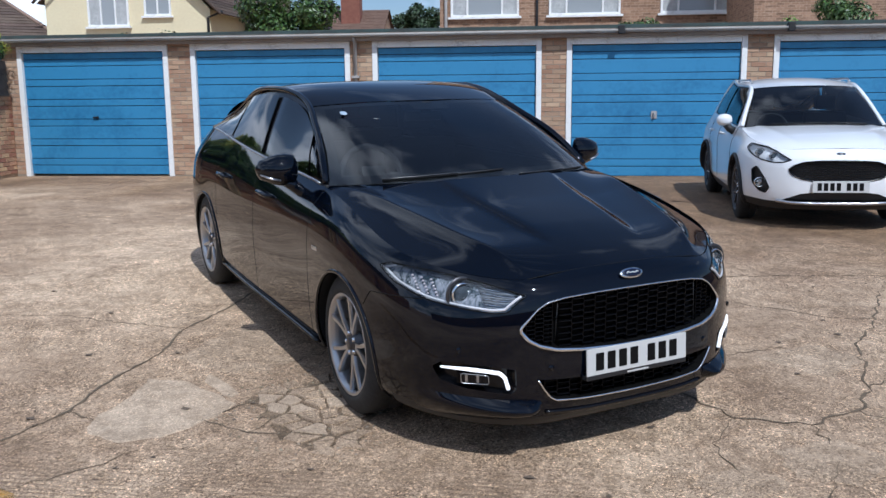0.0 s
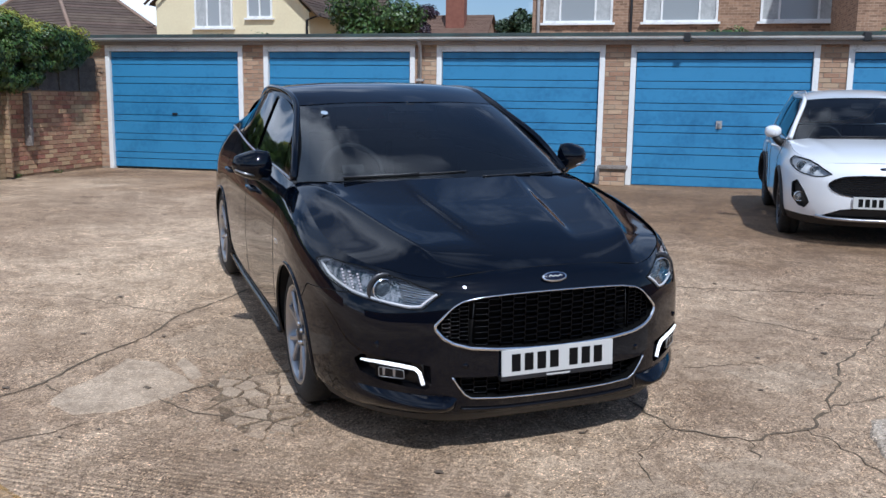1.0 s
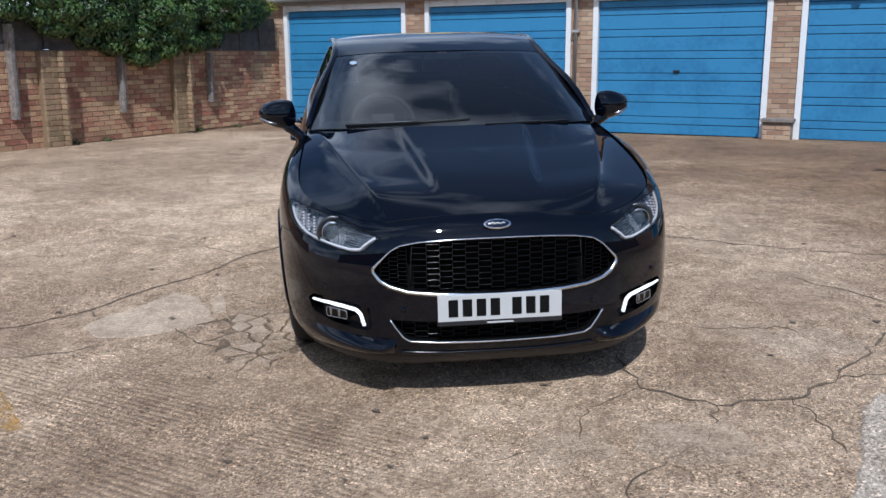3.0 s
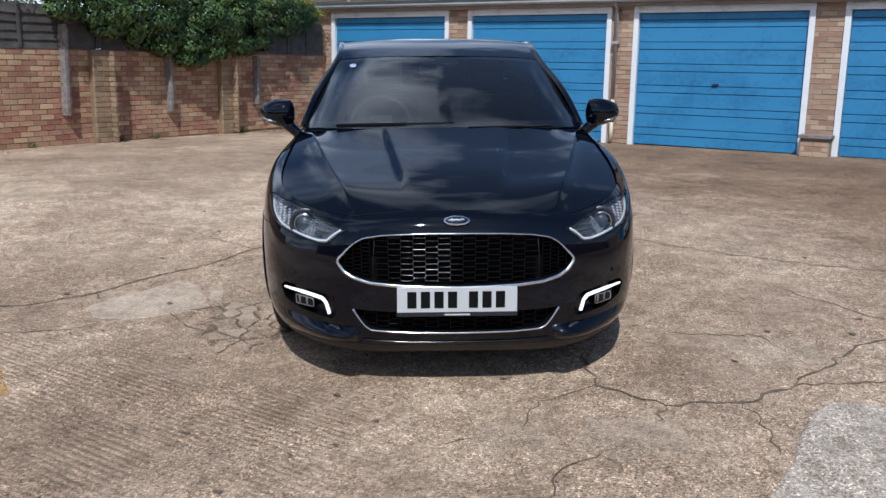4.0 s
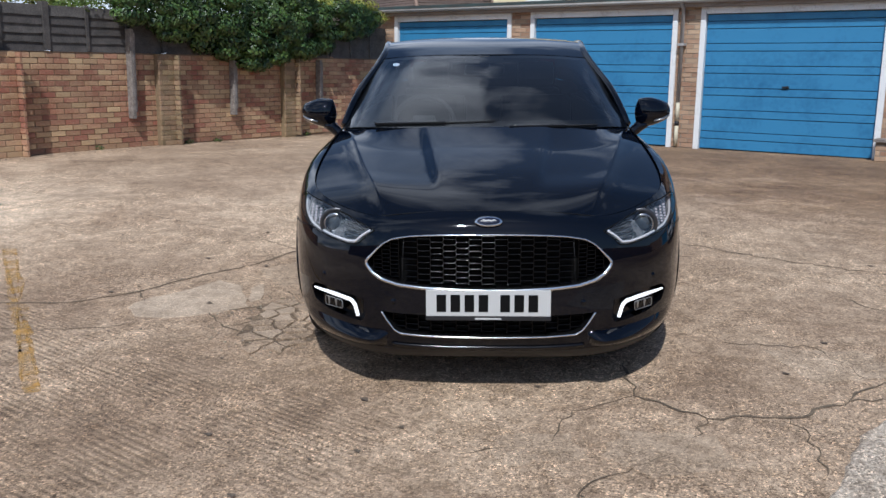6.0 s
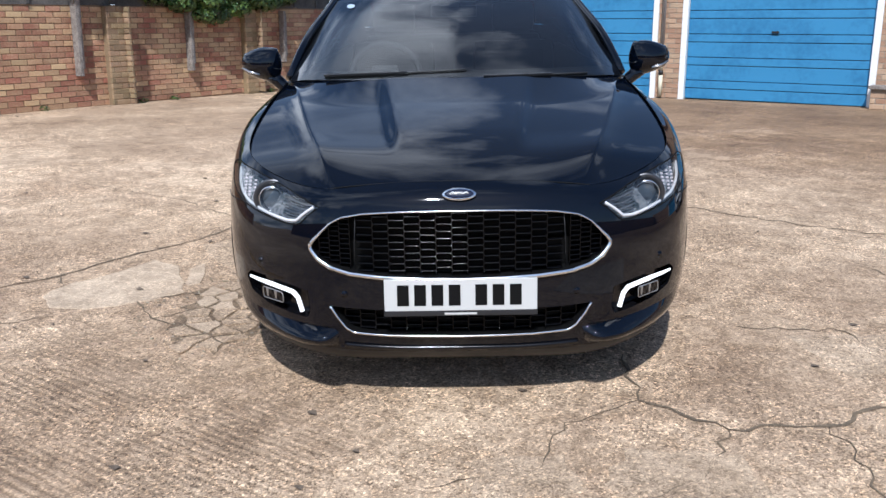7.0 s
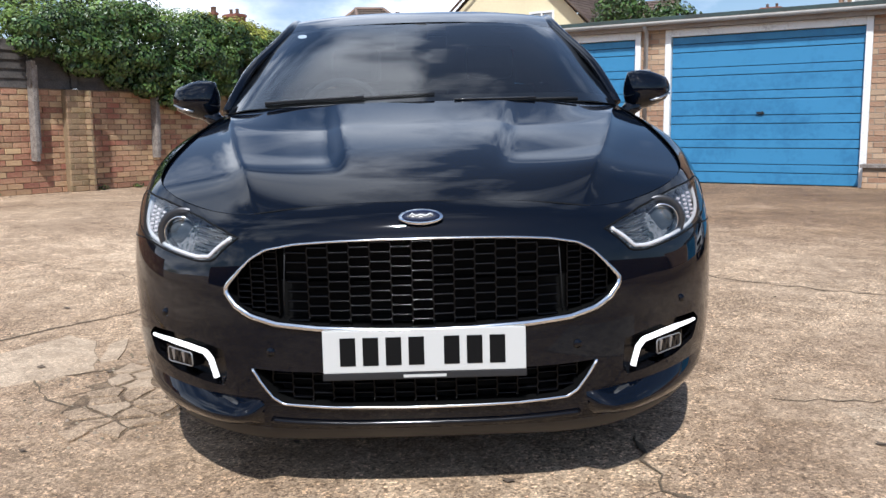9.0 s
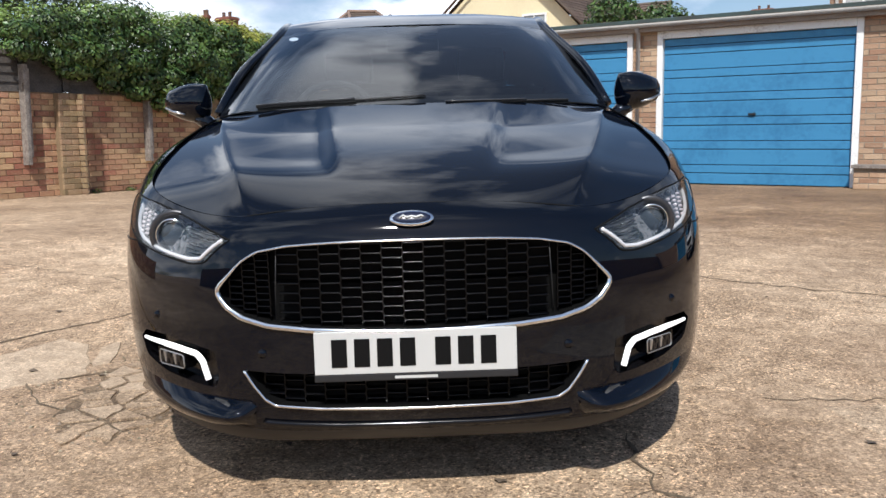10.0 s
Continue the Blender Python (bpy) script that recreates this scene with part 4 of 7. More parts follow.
# ---- black hatchback ----
# each contour runs from the front centre round the side to the rear centre
SALOON = [
    [(0, .03, .165), (.28, .035, .165), (.45, .06, .165), (.62, .17, .165), (.765, .33, .175), (.855, .56, .19), (.86, .93, .19), (.87, 1.45, .175), (.875, 2.2, .175), (.875, 3.0, .18), (.87, 3.78, .20), (.84, 4.4, .22), (.58, 4.68, .24), (0, 4.72, .25)],
    [(0, -.03, .232), (.28, -.02, .232), (.46, .015, .234), (.64, .125, .24), (.80, .30, .25), (.895, .56, .26), (.92, .93, .27), (.908, 1.45, .258), (.905, 2.2, .255), (.903, 3.0, .26), (.897, 3.78, .28), (.845, 4.42, .30), (.6, 4.75, .32), (0, 4.79, .33)],
    [(0, -.058, .39), (.28, -.046, .39), (.47, -.002, .385), (.65, .105, .385), (.815, .28, .385), (.92, .58, .39), (.945, .93, .40), (.926, 1.45, .40), (.918, 2.2, .40), (.916, 3.0, .405), (.912, 3.78, .42), (.855, 4.44, .44), (.62, 4.78, .45), (0, 4.83, .46)],
    [(0, -.052, .56), (.28, -.040, .56), (.48, .005, .555), (.66, .115, .55), (.82, .285, .55), (.922, .58, .55), (.948, .93, .56), (.932, 1.45, .56), (.926, 2.2, .562), (.924, 3.0, .575), (.918, 3.78, .60), (.855, 4.45, .62), (.62, 4.78, .64), (0, 4.83, .65)],
    [(0, -.035, .685), (.28, -.024, .682), (.485, .025, .672), (.665, .145, .665), (.824, .32, .67), (.918, .60, .68), (.945, .93, .71), (.930, 1.45, .712), (.923, 2.2, .72), (.920, 3.0, .738), (.912, 3.78, .77), (.84, 4.44, .79), (.6, 4.75, .80), (0, 4.80, .81)],
    [(0, .000, .765), (.28, .010, .760), (.475, .050, .742), (.655, .19, .745), (.805, .37, .765), (.892, .62, .805), (.914, .93, .875), (.908, 1.45, .885), (.902, 2.2, .892), (.900, 3.0, .908), (.888, 3.78, .93), (.80, 4.40, .96), (.56, 4.68, .98), (0, 4.73, .99)],
    [(0, .050, .805), (.28, .060, .797), (.455, .082, .778), (.628, .215, .787), (.762, .385, .822), (.828, .61, .868), (.832, .93, .94), (.812, 1.42, 1.012), (.822, 2.2, 1.055), (.825, 3.0, 1.10), (.79, 3.72, 1.14), (.70, 4.25, 1.14), (.48, 4.56, 1.135), (0, 4.62, 1.13)],
]


def saloon():
    ry = math.degrees(math.atan(0.0165))
    g = empty("black_car", pose(CAR_X, CAR_Y, -0.03, math.degrees(math.atan(0.036)), -ry, CAR_TURN), "glossy black five-door hatchback with chrome-edged grille and running lights on", "car")
    sh = Shell(SALOON)
    us = np.concatenate((np.linspace(0, 1.5, 150), np.linspace(1.5, sh.ulen[-1], 190)[1:]))
    vs = np.linspace(0, 6, 73)
    front, side = (0, 1.5), (0.9, sh.ulen[-1] * 0.93)

    def fr(*pts):
        return [sh.find(p, [0, 2], front) for p in pts]

    grille = fr((0, .719), (.10, .7185), (.22, .716), (.33, .709), (.405, .695), (.445, .672), (.485, .632), (.517, .597), (.516, .580), (.49, .548), (.45, .524), (.38, .505), (.27, .495), (.13, .489), (0, .487))
    lower = fr((0, .375), (.2, .376), (.35, .378), (.452, .382), (.43, .345), (.40, .305), (.372, .288), (.25, .281), (.12, .279), (0, .278))
    lamp = fr((.481, .722), (.53, .740), (.60, .762), (.68, .782), (.74, .794)) + [sh.find((.845, .52, .800), [0, 1, 2], (0.6, 1.6)), sh.find((.872, .57, .785), [0, 1, 2], (0.6, 1.6)), sh.find((.852, .47, .735), [0, 1, 2], (0.6, 1.6))] + fr((.80, .692), (.70, .668), (.60, .655), (.555, .660))
    fog = fr((.535, .425), (.60, .437), (.70, .448), (.775, .446), (.798, .42), (.778, .368), (.70, .338), (.60, .325), (.545, .322), (.53, .345))
    ring = np.linspace(0, 2 * math.pi, 40, endpoint=False)
    WR = 0.362

    arches = []
    for cy in (0.93, 3.78):
        # a single outline: along the arc from the nose side to the tail side, then under the sill
        arc = [sh.find((cy - WR * math.cos(t), .325 + WR * math.sin(t)), [1, 2], side) for t in np.linspace(-0.32, math.pi + 0.32, 40)]
        arches.append([(arc[0][0], -0.5)] + arc + [(arc[-1][0], -0.5)])
    polys = [grille, lower, lamp, fog] + arches
    u, v, fc, owner = cut_shell(sh, us, vs, polys)
    keep = owner == -1
    mid = sh.at(u[fc].mean(axis=1), v[fc].mean(axis=1))
    doors = []
    for lo, hi in ((1.40, 2.44), (2.44, 3.42)):
        doors.append(keep & (mid[:, 1] > lo) & (mid[:, 1] < hi) & (v[fc].mean(axis=1) > 0.95) & (mid[:, 0] > 0.6))
    lip = keep & (v[fc].mean(axis=1) < 0.72) & (mid[:, 1] < 0.5)
    rest = keep & ~doors[0] & ~doors[1] & ~lip
    half_mesh("bumper_lip", sh, u, v, fc[lip], BLACK, g, "matt black lower lip")
    half_mesh("body", sh, u, v, fc[rest], PAINT, g)
    for d in doors:
        half_mesh("door", sh, u, v, fc[d], PAINT, g, join=False)
    # underside and wheel housings
    mesh("underbody", [(x, y, z) for z in (0.20,) for x, y in ((-.7, .2), (.7, .2), (.82, .6), (.82, 4.3), (.5, 4.6), (-.5, 4.6), (-.82, 4.3), (-.82, .6))], [tuple(range(8))], BLACK, g)
    for cy in (0.93, 3.78):
        for s in (1, -1):
            vsx, fsx = [], []
            tt = np.linspace(-0.3, math.pi + 0.3, 28)
            for t in tt:
                for x, r in ((0.93, WR - 0.002), (0.60, WR + 0.004)):
                    yy, zz = cy - r * math.cos(t), .325 + r * math.sin(t)
                    xx = x
                    if x > 0.9:
                        q = sh.find((yy, max(zz, 0.19)), [1, 2], side)
                        xx = float(sh.at(np.array([q[0]]), np.array([q[1]]))[0][0]) - 0.002
                    vsx.append((xx * s, yy, zz))
            for i in range(len(tt) - 1):
                fsx.append((2 * i, 2 * i + 1, 2 * i + 3, 2 * i + 2))
            fsx.append(tuple(range(1, 2 * len(tt), 2)))
            mesh("wheel_housing", vsx, fsx, BLACK, g, "", True)
            lip = [vsx[i] for i in range(0, len(vsx), 2)]
            tube("arch_lip", lip, 0.011, PAINT, g, sides=6)
    # shut lines
    lines = []
    for yy in (1.40, 2.44, 3.42):
        lines.append([sh.find((yy + (0.10 * max(0, .6 - z) if yy > 3 else 0.0), z), [1, 2], side) for z in np.linspace(.27, 1.03 + 0.03 * (yy - 1.4), 12)])
    lines.append([sh.find((yy, .262), [1, 2], side) for yy in np.linspace(1.40, 3.42, 10)])
    for ln in lines:
        p = skin_line(sh, ln, 40, -0.001)
        for s in (1, -1):
            tube("shut_line", [(x * s, y, z) for x, y, z in p], 0.0022, INK, g, sides=5)
    # bumper seam under the lamp and to the arch
    p = skin_line(sh, fr((.81, .69)) + [sh.find((.60, .672), [1, 2], (1.0, 2.2)), sh.find((.655, .60), [1, 2], (1.0, 2.2))], 24, 0.0005)
    for s in (1, -1):
        tube("bumper_seam", [(x * s, y, z) for x, y, z in p], 0.0022, INK, g, sides=5)

    # bonnet
    edge_u = np.linspace(0, 1, 110)
    top = sh.along[6]
    ua, ub = sh.ulen[2], sh.ulen[7]
    edge = top(ua + (ub - ua) * edge_u)
    cen = spline((0, .15, .35, .6, .8, 1), [(0, .052, .806), (0, .17, .855), (0, .36, .905), (0, .62, .958), (0, .83, .994), (0, 1.06, 1.028)])(edge_u)
    n = 261
    col = np.linspace(-1, 1, n)
    rows = []
    for i, t in enumerate(edge_u):
        rim = edge[i, 0] - 0.004
        dome_x = 0.20 + 0.13 * t
        wing = min(0.43 + 0.33 * t, rim * 0.955)
        x = np.sign(col) * np.interp(np.abs(col), (0, 0.22, 0.46, 0.62, 0.88, 1), (0, dome_x - 0.05, dome_x + 0.05, wing - 0.05, wing + 0.4 * (rim - wing), rim))
        ss = x / rim
        k = np.abs(ss) ** (2.0 + 1.3 * t ** 3)
        y = cen[i, 1] + (edge[i, 1] - cen[i, 1]) * k + 0.004 * (1 - t)
        z = cen[i, 2] + (edge[i, 2] - cen[i, 2]) * np.abs(ss) ** 2.4
        rise = np.clip((t - 0.16) / 0.26, 0, 1)
        grow = rise * rise * (3 - 2 * rise) * (1 - 0.65 * np.clip((t - 0.7) / 0.3, 0, 1) ** 1.5)
        z = z + grow * 0.016 / (1 + np.exp((np.abs(x) - dome_x) / 0.011)) - grow * 0.009
        fade = np.sin(0.5 * math.pi * np.clip(t / 0.25, 0, 1)) * np.sin(0.5 * math.pi * np.clip((1.0 - t) / 0.25, 0, 1))
        off = np.abs(x) - wing
        z = z + fade * 0.034 * np.exp(-(np.sqrt(off ** 2 + 0.007 ** 2) - 0.007) / np.where(off > 0, 0.055, 0.13)) * (1 - np.abs(ss) ** 14)
        z = z + 0.026 * np.clip((t - 0.70) / 0.30, 0, 1) ** 1.6 * (1 - np.abs(ss) ** 8)
        rows.append(np.stack((x, y, z), axis=1))
    grid_mesh("bonnet", np.array(rows), PAINT, g)
    fe = [tuple(p) for p in np.array(rows)[0]]
    tube("bonnet_gap", [(x, y - 0.002, z - 0.0015) for x, y, z in fe], 0.0026, INK, g, sides=6)
    for s in (1, -1):
        tube("bonnet_gap", [(p[0] * s, p[1], p[2] - 0.003) for p in edge[2:-2]], 0.0014, INK, g, sides=6)

    # glasshouse curves
    base = spline((0, .4, .75, 1), [(0, 1.045, 1.048), (.385, 1.10, 1.046), (.668, 1.225, 1.040), (.80, 1.41, 1.018)])
    head = spline((0, .4, .75, 1), [(0, 1.93, 1.405), (.288, 1.95, 1.402), (.503, 2.00, 1.392), (.642, 2.09, 1.376)])
    s1 = np.linspace(-1, 1, 41)

    def both_sides(f, q):
        p = f(np.abs(q))
        p = np.array(p)
        p[:, 0] *= np.sign(q)
        return p

    def sheet(fa, fb, a0, a1, nrow, bulge):
        out = []
        q = np.linspace(-a0, a0, 41)
        for k in np.linspace(0, 1, nrow):
            w = np.linspace(-(a0 + (a1 - a0) * k), a0 + (a1 - a0) * k, 41)
            out.append(both_sides(fa, w) * (1 - k) + both_sides(fb, w) * k + np.array(bulge) * 4 * k * (1 - k))
        return np.array(out)

    screen = sheet(base, head, 0.995, 0.995, 24, (0, -0.017, 0.017))
    grid_mesh("windscreen", screen, WINDOW, g, "tinted windscreen")
    inner = screen.copy(); inner[..., 1] += 0.006; inner[..., 2] -= 0.004
    # dark ceramic border inside the screen
    nr, nc = inner.shape[:2]
    fs, vsb = [], [tuple(p) for p in inner.reshape(-1, 3)]
    for i in range(nr - 1):
        for j in range(nc - 1):
            if i < 2 or i >= nr - 2 or j < 2 or j >= nc - 3 or (i >= nr - 4 and 17 <= j <= 22):
                fs.append((i * nc + j, i * nc + j + 1, (i + 1) * nc + j + 1, (i + 1) * nc + j))
    mesh("screen_border", vsb, fs, BLACK, g, "", True)
    # scuttle under the screen
    sc = []
    for w in s1:
        b = both_sides(base, np.array([w * 0.98]))[0]
        e = rows[-1][int(np.argmin(np.abs(rows[-1][:, 0] - b[0])))]
        sc.append([b + (0, 0.02, -0.03), (b + e) / 2 + (0, 0.01, -0.05), e + (0, 0, -0.03)])
    grid_mesh("scuttle", np.array(sc), BLACK, g)

    # roof: from screen head to tailgate
    spine = spline((0, .25, .5, .75, 1), [(0, 1.93, 1.408), (0, 2.28, 1.482), (0, 2.72, 1.505), (0, 3.18, 1.475), (0, 3.62, 1.405)])
    rail = spline((0, .25, .5, .75, 1), [(.644, 2.11, 1.380), (.652, 2.40, 1.452), (.656, 2.76, 1.472), (.636, 3.2, 1.438), (.60, 3.58, 1.36)])
    tt = np.linspace(0, 1, 30)
    roof = []
    for t in tt:
        a, b = spine(np.array([t]))[0], rail(np.array([t]))[0]
        x = s1 * b[0]
        k = np.abs(s1)
        roof.append(np.stack((x, a[1] + (b[1] - a[1]) * k ** 2, a[2] + (b[2] - a[2]) * k ** 2.9), axis=1))
    grid_mesh("roof", np.array(roof), PAINT, g)
    tailb = spline((0, .5, 1), [(0, 4.40, 1.135), (.42, 4.36, 1.14), (.62, 4.22, 1.15)])
    tailt = lambda q: np.array([np.interp(np.abs(q), np.linspace(0, 1, 21), np.array(roof)[-1][20:, i]) for i in range(3)]).T
    grid_mesh("rear_window", sheet(tailb, tailt, 1.0, 1.0, 14, (0, 0.02, 0.03)) * np.array((1.05, 1, 1)), PRIVACY, g, "dark rear window", True)
    deck = []
    for k in np.linspace(0, 1, 6):
        w = s1
        a, b = both_sides(tailb, w), None
        e = top(np.array([sh.ulen[-1] - abs(q) * (sh.ulen[13] - sh.ulen[11]) for q in w]))
        e[:, 0] *= np.sign(w)
        deck.append(a * (1 - k) + e * k)
    grid_mesh("boot_lid", np.array(deck), PAINT, g)

    # pillars, side glass and their frames
    belt = lambda t: sh.along[6](np.interp(t, (0, 1), (sh.ulen[7] - 0.02, sh.ulen[11] - 0.05)))
    tb = np.linspace(0, 1, 90)
    bl = belt(tb)
    cant_full = spline((0, .12, .205, .27, .5, .72, .9, 1), [(.806, 1.42, 1.012), (.738, 1.70, 1.212), (.682, 1.935, 1.312), (.648, 2.10, 1.378), (.656, 2.72, 1.468), (.630, 3.34, 1.412), (.615, 3.86, 1.27), (.66, 4.25, 1.148)])
    tc = np.linspace(0, 1, 200)
    ct = cant_full(tc)

    def cant_at(y):
        return np.array([np.interp(y, ct[:, 1], ct[:, i]) for i in range(3)]).T

    def belt_at(y):
        return np.array([np.interp(y, bl[:, 1], bl[:, i]) for i in range(3)]).T

    def side_sheet(y0, y1, y0t, y1t, lo, hi, out, cols=30, nrow=12):
        """Sheet of the side between sloped ends, from lo to hi of the height from belt to roof rail."""
        o = []
        for k in np.linspace(lo, hi, nrow):
            yb = np.linspace(y0 + (y0t - y0) * k, y1 + (y1t - y1) * k, cols)
            yy = np.clip(yb, 1.42, 4.24)
            p = belt_at(yy) * (1 - k) + cant_at(yy) * k
            p[:, 0] += 0.012 * 4 * k * (1 - k) * 0.7 + out
            o.append(p)
        return np.array(o)

    for s in (1, -1):
        sg = np.array((s, 1, 1))
        def put(name, arr, mat, label=""):
            return grid_mesh(name, arr * sg, mat, g, label, s < 0)
        put("side_frame", side_sheet(1.42, 4.24, 1.42, 4.24, 0, 1, -0.012, 60), GLOSS_BLACK)
        put("front_side_window", side_sheet(1.66, 2.44, 1.86, 2.52, 0.04, 0.90, 0.002), WINDOW, "tinted side window")
        put("quarter_light", side_sheet(1.46, 1.63, 1.70, 1.83, 0.04, 0.72, 0.002, 8), WINDOW)
        put("rear_side_window", side_sheet(2.53, 3.26, 2.60, 3.22, 0.04, 0.90, 0.002), PRIVACY, "dark rear side window")
        put("rear_quarter_window", side_sheet(3.31, 3.85, 3.27, 3.45, 0.05, 0.86, 0.002), PRIVACY)
        put("rear_pillar", side_sheet(3.86, 4.24, 3.50, 4.24, 0.0, 1.0, 0.003), PAINT)
        pl = [tuple(p * sg) for p in cant_full(np.linspace(0.01, 0.98, 50))]
        tube("roof_rail", pl, 0.02, PAINT, g, sides=10, flat=0.9)
        wl_ = [tuple((p + np.array((0.004, 0, 0.004))) * sg) for p in belt_at(np.linspace(1.50, 3.86, 40))]
        tube("window_strip", wl_, 0.007, SATIN, g, sides=8)
        # door handles
        for yy in (2.20, 3.18):
            q = sh.find((yy, .885), [1, 2], side)
            c = sh.at(np.array([q[0]]), np.array([q[1]]))[0]
            tube("door_handle", [((c[0] - 0.012) * s, yy - 0.13, c[2] - 0.004), ((c[0] + 0.026) * s, yy - 0.10, c[2]), ((c[0] + 0.030) * s, yy, c[2] + 0.003), ((c[0] + 0.026) * s, yy + 0.08, c[2] + 0.004), ((c[0] - 0.012) * s, yy + 0.11, c[2])], [0.006, 0.013, 0.014, 0.013, 0.006], PAINT, g, sides=10)
        # wing badge bar
        q = sh.find((1.27, .735), [1, 2], side)
        c = sh.at(np.array([q[0]]), np.array([q[1]]))[0]
        box("wing_badge", (-0.002, -0.035, -0.008), (0.003, 0.035, 0.008), SATIN, g, 0.001, "", Matrix.Translation(((c[0] + 0.001) * s, c[1], c[2])))
        # sill blade
        p = skin_line(sh, [sh.find((yy, .235), [1, 2], side) for yy in np.linspace(1.34, 3.38, 10)], 30, 0.006)
        tube("sill_blade", [(x * s, y, z) for x, y, z in p], 0.02, GLOSS_BLACK, g, sides=8, flat=0.6)

        # door mirror
        mr = new("door_mirror"); mr.parent = g
        mr.matrix_basis = Matrix.Translation((0.984 * s, 1.665, 1.078))
        bm = bmesh.new()
        bmesh.ops.create_uvsphere(bm, u_segments=32, v_segments=20, radius=1)
        for w in bm.verts:
            x, y, z = w.co
            y2 = y * (0.08 if y < 0 else 0.03)
            rad = max(1e-6, math.hypot(x, z))
            sq = rad / max(abs(x), abs(z), 1e-6)
            x, z = x * (1 + (sq - 1) * 0.4), z * (1 + (sq - 1) * 0.4)
            f = (min(1.0, max(-1.0, x)) + 1) / 2
            w.co = (x * 0.107 * s, y2 + 0.022 * (x + 1), z * (0.094 - 0.042 * f ** 1.6) + 0.006 * f)
        if s < 0:
            bmesh.ops.reverse_faces(bm, faces=bm.faces)
        part("mirror_shell", bm, PAINT, mr, "", True)
        tube("repeater", [(0.0 * s, -0.048, -0.045), (0.05 * s, -0.034, -0.034), (0.094 * s, -0.002, -0.016)], [0.004, 0.006, 0.004], SATIN, mr, sides=8)
        tube("mirror_arm", [(-0.05 * s, -0.005, -0.055), (-0.085 * s, -0.005, -0.085), (-0.13 * s, -0.01, -0.125), (-0.185 * s, -0.03, -0.15)], [0.036, 0.032, 0.030, 0.040], PAINT, mr, sides=10)
        ellipsoid("mirror_glass", (0.0, 0.042, 0.0), (0.08, 0.004, 0.05), CHROME, mr)

        # headlamp
        hl = new("headlamp"); hl.parent = g
        f2 = fc[owner == 2]
        half_mesh("lamp_bowl", sh, u, v, f2, LAMP_BACK, hl, "grey reflector bowl", -0.03, (s,), False)
        half_mesh("lamp_glass", sh, u, v, f2, LAMP_GLASS, hl, "clear lamp cover", 0.001, (s,), False)[0].visible_shadow = False
        loop = skin_line(sh, lamp + [lamp[0]], 90, 0.0)
        deep = skin_line(sh, lamp + [lamp[0]], 90, -0.031)
        mesh("lamp_wall", [(x * s, y, z) for x, y, z in np.concatenate((loop, deep))], [(i, i + 1, 90 + i + 1, 90 + i) for i in range(89)], BLACK, hl)
        tube("lamp_rim", [(x * s, y, z) for x, y, z in loop[:-1]], 0.003, INK, hl, True, 6)
        low_line = skin_line(sh, [lamp[0], lamp[11], lamp[10], lamp[9], lamp[8], lamp[7], lamp[6], lamp[5]], 60, -0.010)
        cen_l = loop.mean(axis=0)
        tube("light_strip", [((x + (cen_l[0] - x) * 0.10) * s, y, z + (cen_l[2] - z) * 0.16) for x, y, z in low_line], 0.0058, LIGHT_GUIDE, hl, sides=8, label="pale light guide strip")
        for px, pz, r in ((.690, .727, .044),):
            q = sh.find((px, pz), [0, 2], front)
            c = sh.at(np.array([q[0]]), np.array([q[1]]))[0] + sh.normal(np.array([q[0]]), np.array([q[1]]))[0] * -0.022
            lathe("lamp_ring", [(0.02, r * 0.80), (-0.012, r * 0.97), (-0.015, r * 1.03), (0.0, r * 1.08), (0.025, r * 1.05)], CHROME, hl, 32, "y", (c[0] * s, c[1], c[2]))
            ellipsoid("projector_lens", (c[0] * s, c[1] + 0.004, c[2]), (r * 0.78, r * 0.5, r * 0.78), PANE, hl, "dark projector lens")
        # ribbed inner reflector and a block of small lit cells at the outer end
        for k in range(8):
            zz = [min(max(mz + (k - 3.5) * gap, lo + 0.008), hi - 0.006) for mz, gap, lo, hi in ((.712, .0062, .690, .735), (.708, .0092, .668, .748), (.712, .0105, .666, .760), (.718, .0108, .668, .768))]
            rib = skin_line(sh, fr(*zip((.513, .555, .595, .632), zz)), 12, -0.019 - 0.003 * (k % 2))
            tube("reflector_rib", [(x * s, y, z) for x, y, z in rib], 0.0032, CHROME if k % 2 else SATIN, hl, sides=6)
        for col, px in enumerate((.768, .794, .818)):
            for k in range(6):
                q = sh.find((px, .712 + 0.004 * col + 0.0115 * k), [0, 2], front)
                c = sh.at(np.array([q[0]]), np.array([q[1]]))[0] + sh.normal(np.array([q[0]]), np.array([q[1]]))[0] * -0.018
                ellipsoid("lamp_cell", (c[0] * s, c[1], c[2]), (0.006, 0.004, 0.0042), CELL, hl, "", None, (8, 6))
        ring_c = fr((.690, .727))[0]
        c = sh.at(np.array([ring_c[0]]), np.array([ring_c[1]]))[0] + sh.normal(np.array([ring_c[0]]), np.array([ring_c[1]]))[0] * -0.026
        lathe("lamp_collar", [(0.012, 0.050), (0.002, 0.058), (-0.004, 0.066), (0.004, 0.072)], ALLOY_DARK, hl, 32, "y", (c[0] * s, c[1], c[2]))

        # fog lamp recess with running light
        fg = new("fog_lamp"); fg.parent = g
        lp = skin_line(sh, fog + [fog[0]], 70, 0.0)
        recess("fog_recess", [(x * s, y, z) for x, y, z in lp[:-1]], 0.05, GLOSS_BLACK, fg, True, 0.9)
        drl = fr((.775, .424), (.71, .424), (.65, .420), (.592, .413), (.574, .395), (.560, .345))
        dl = skin_line(sh, drl, 40, 0.002)
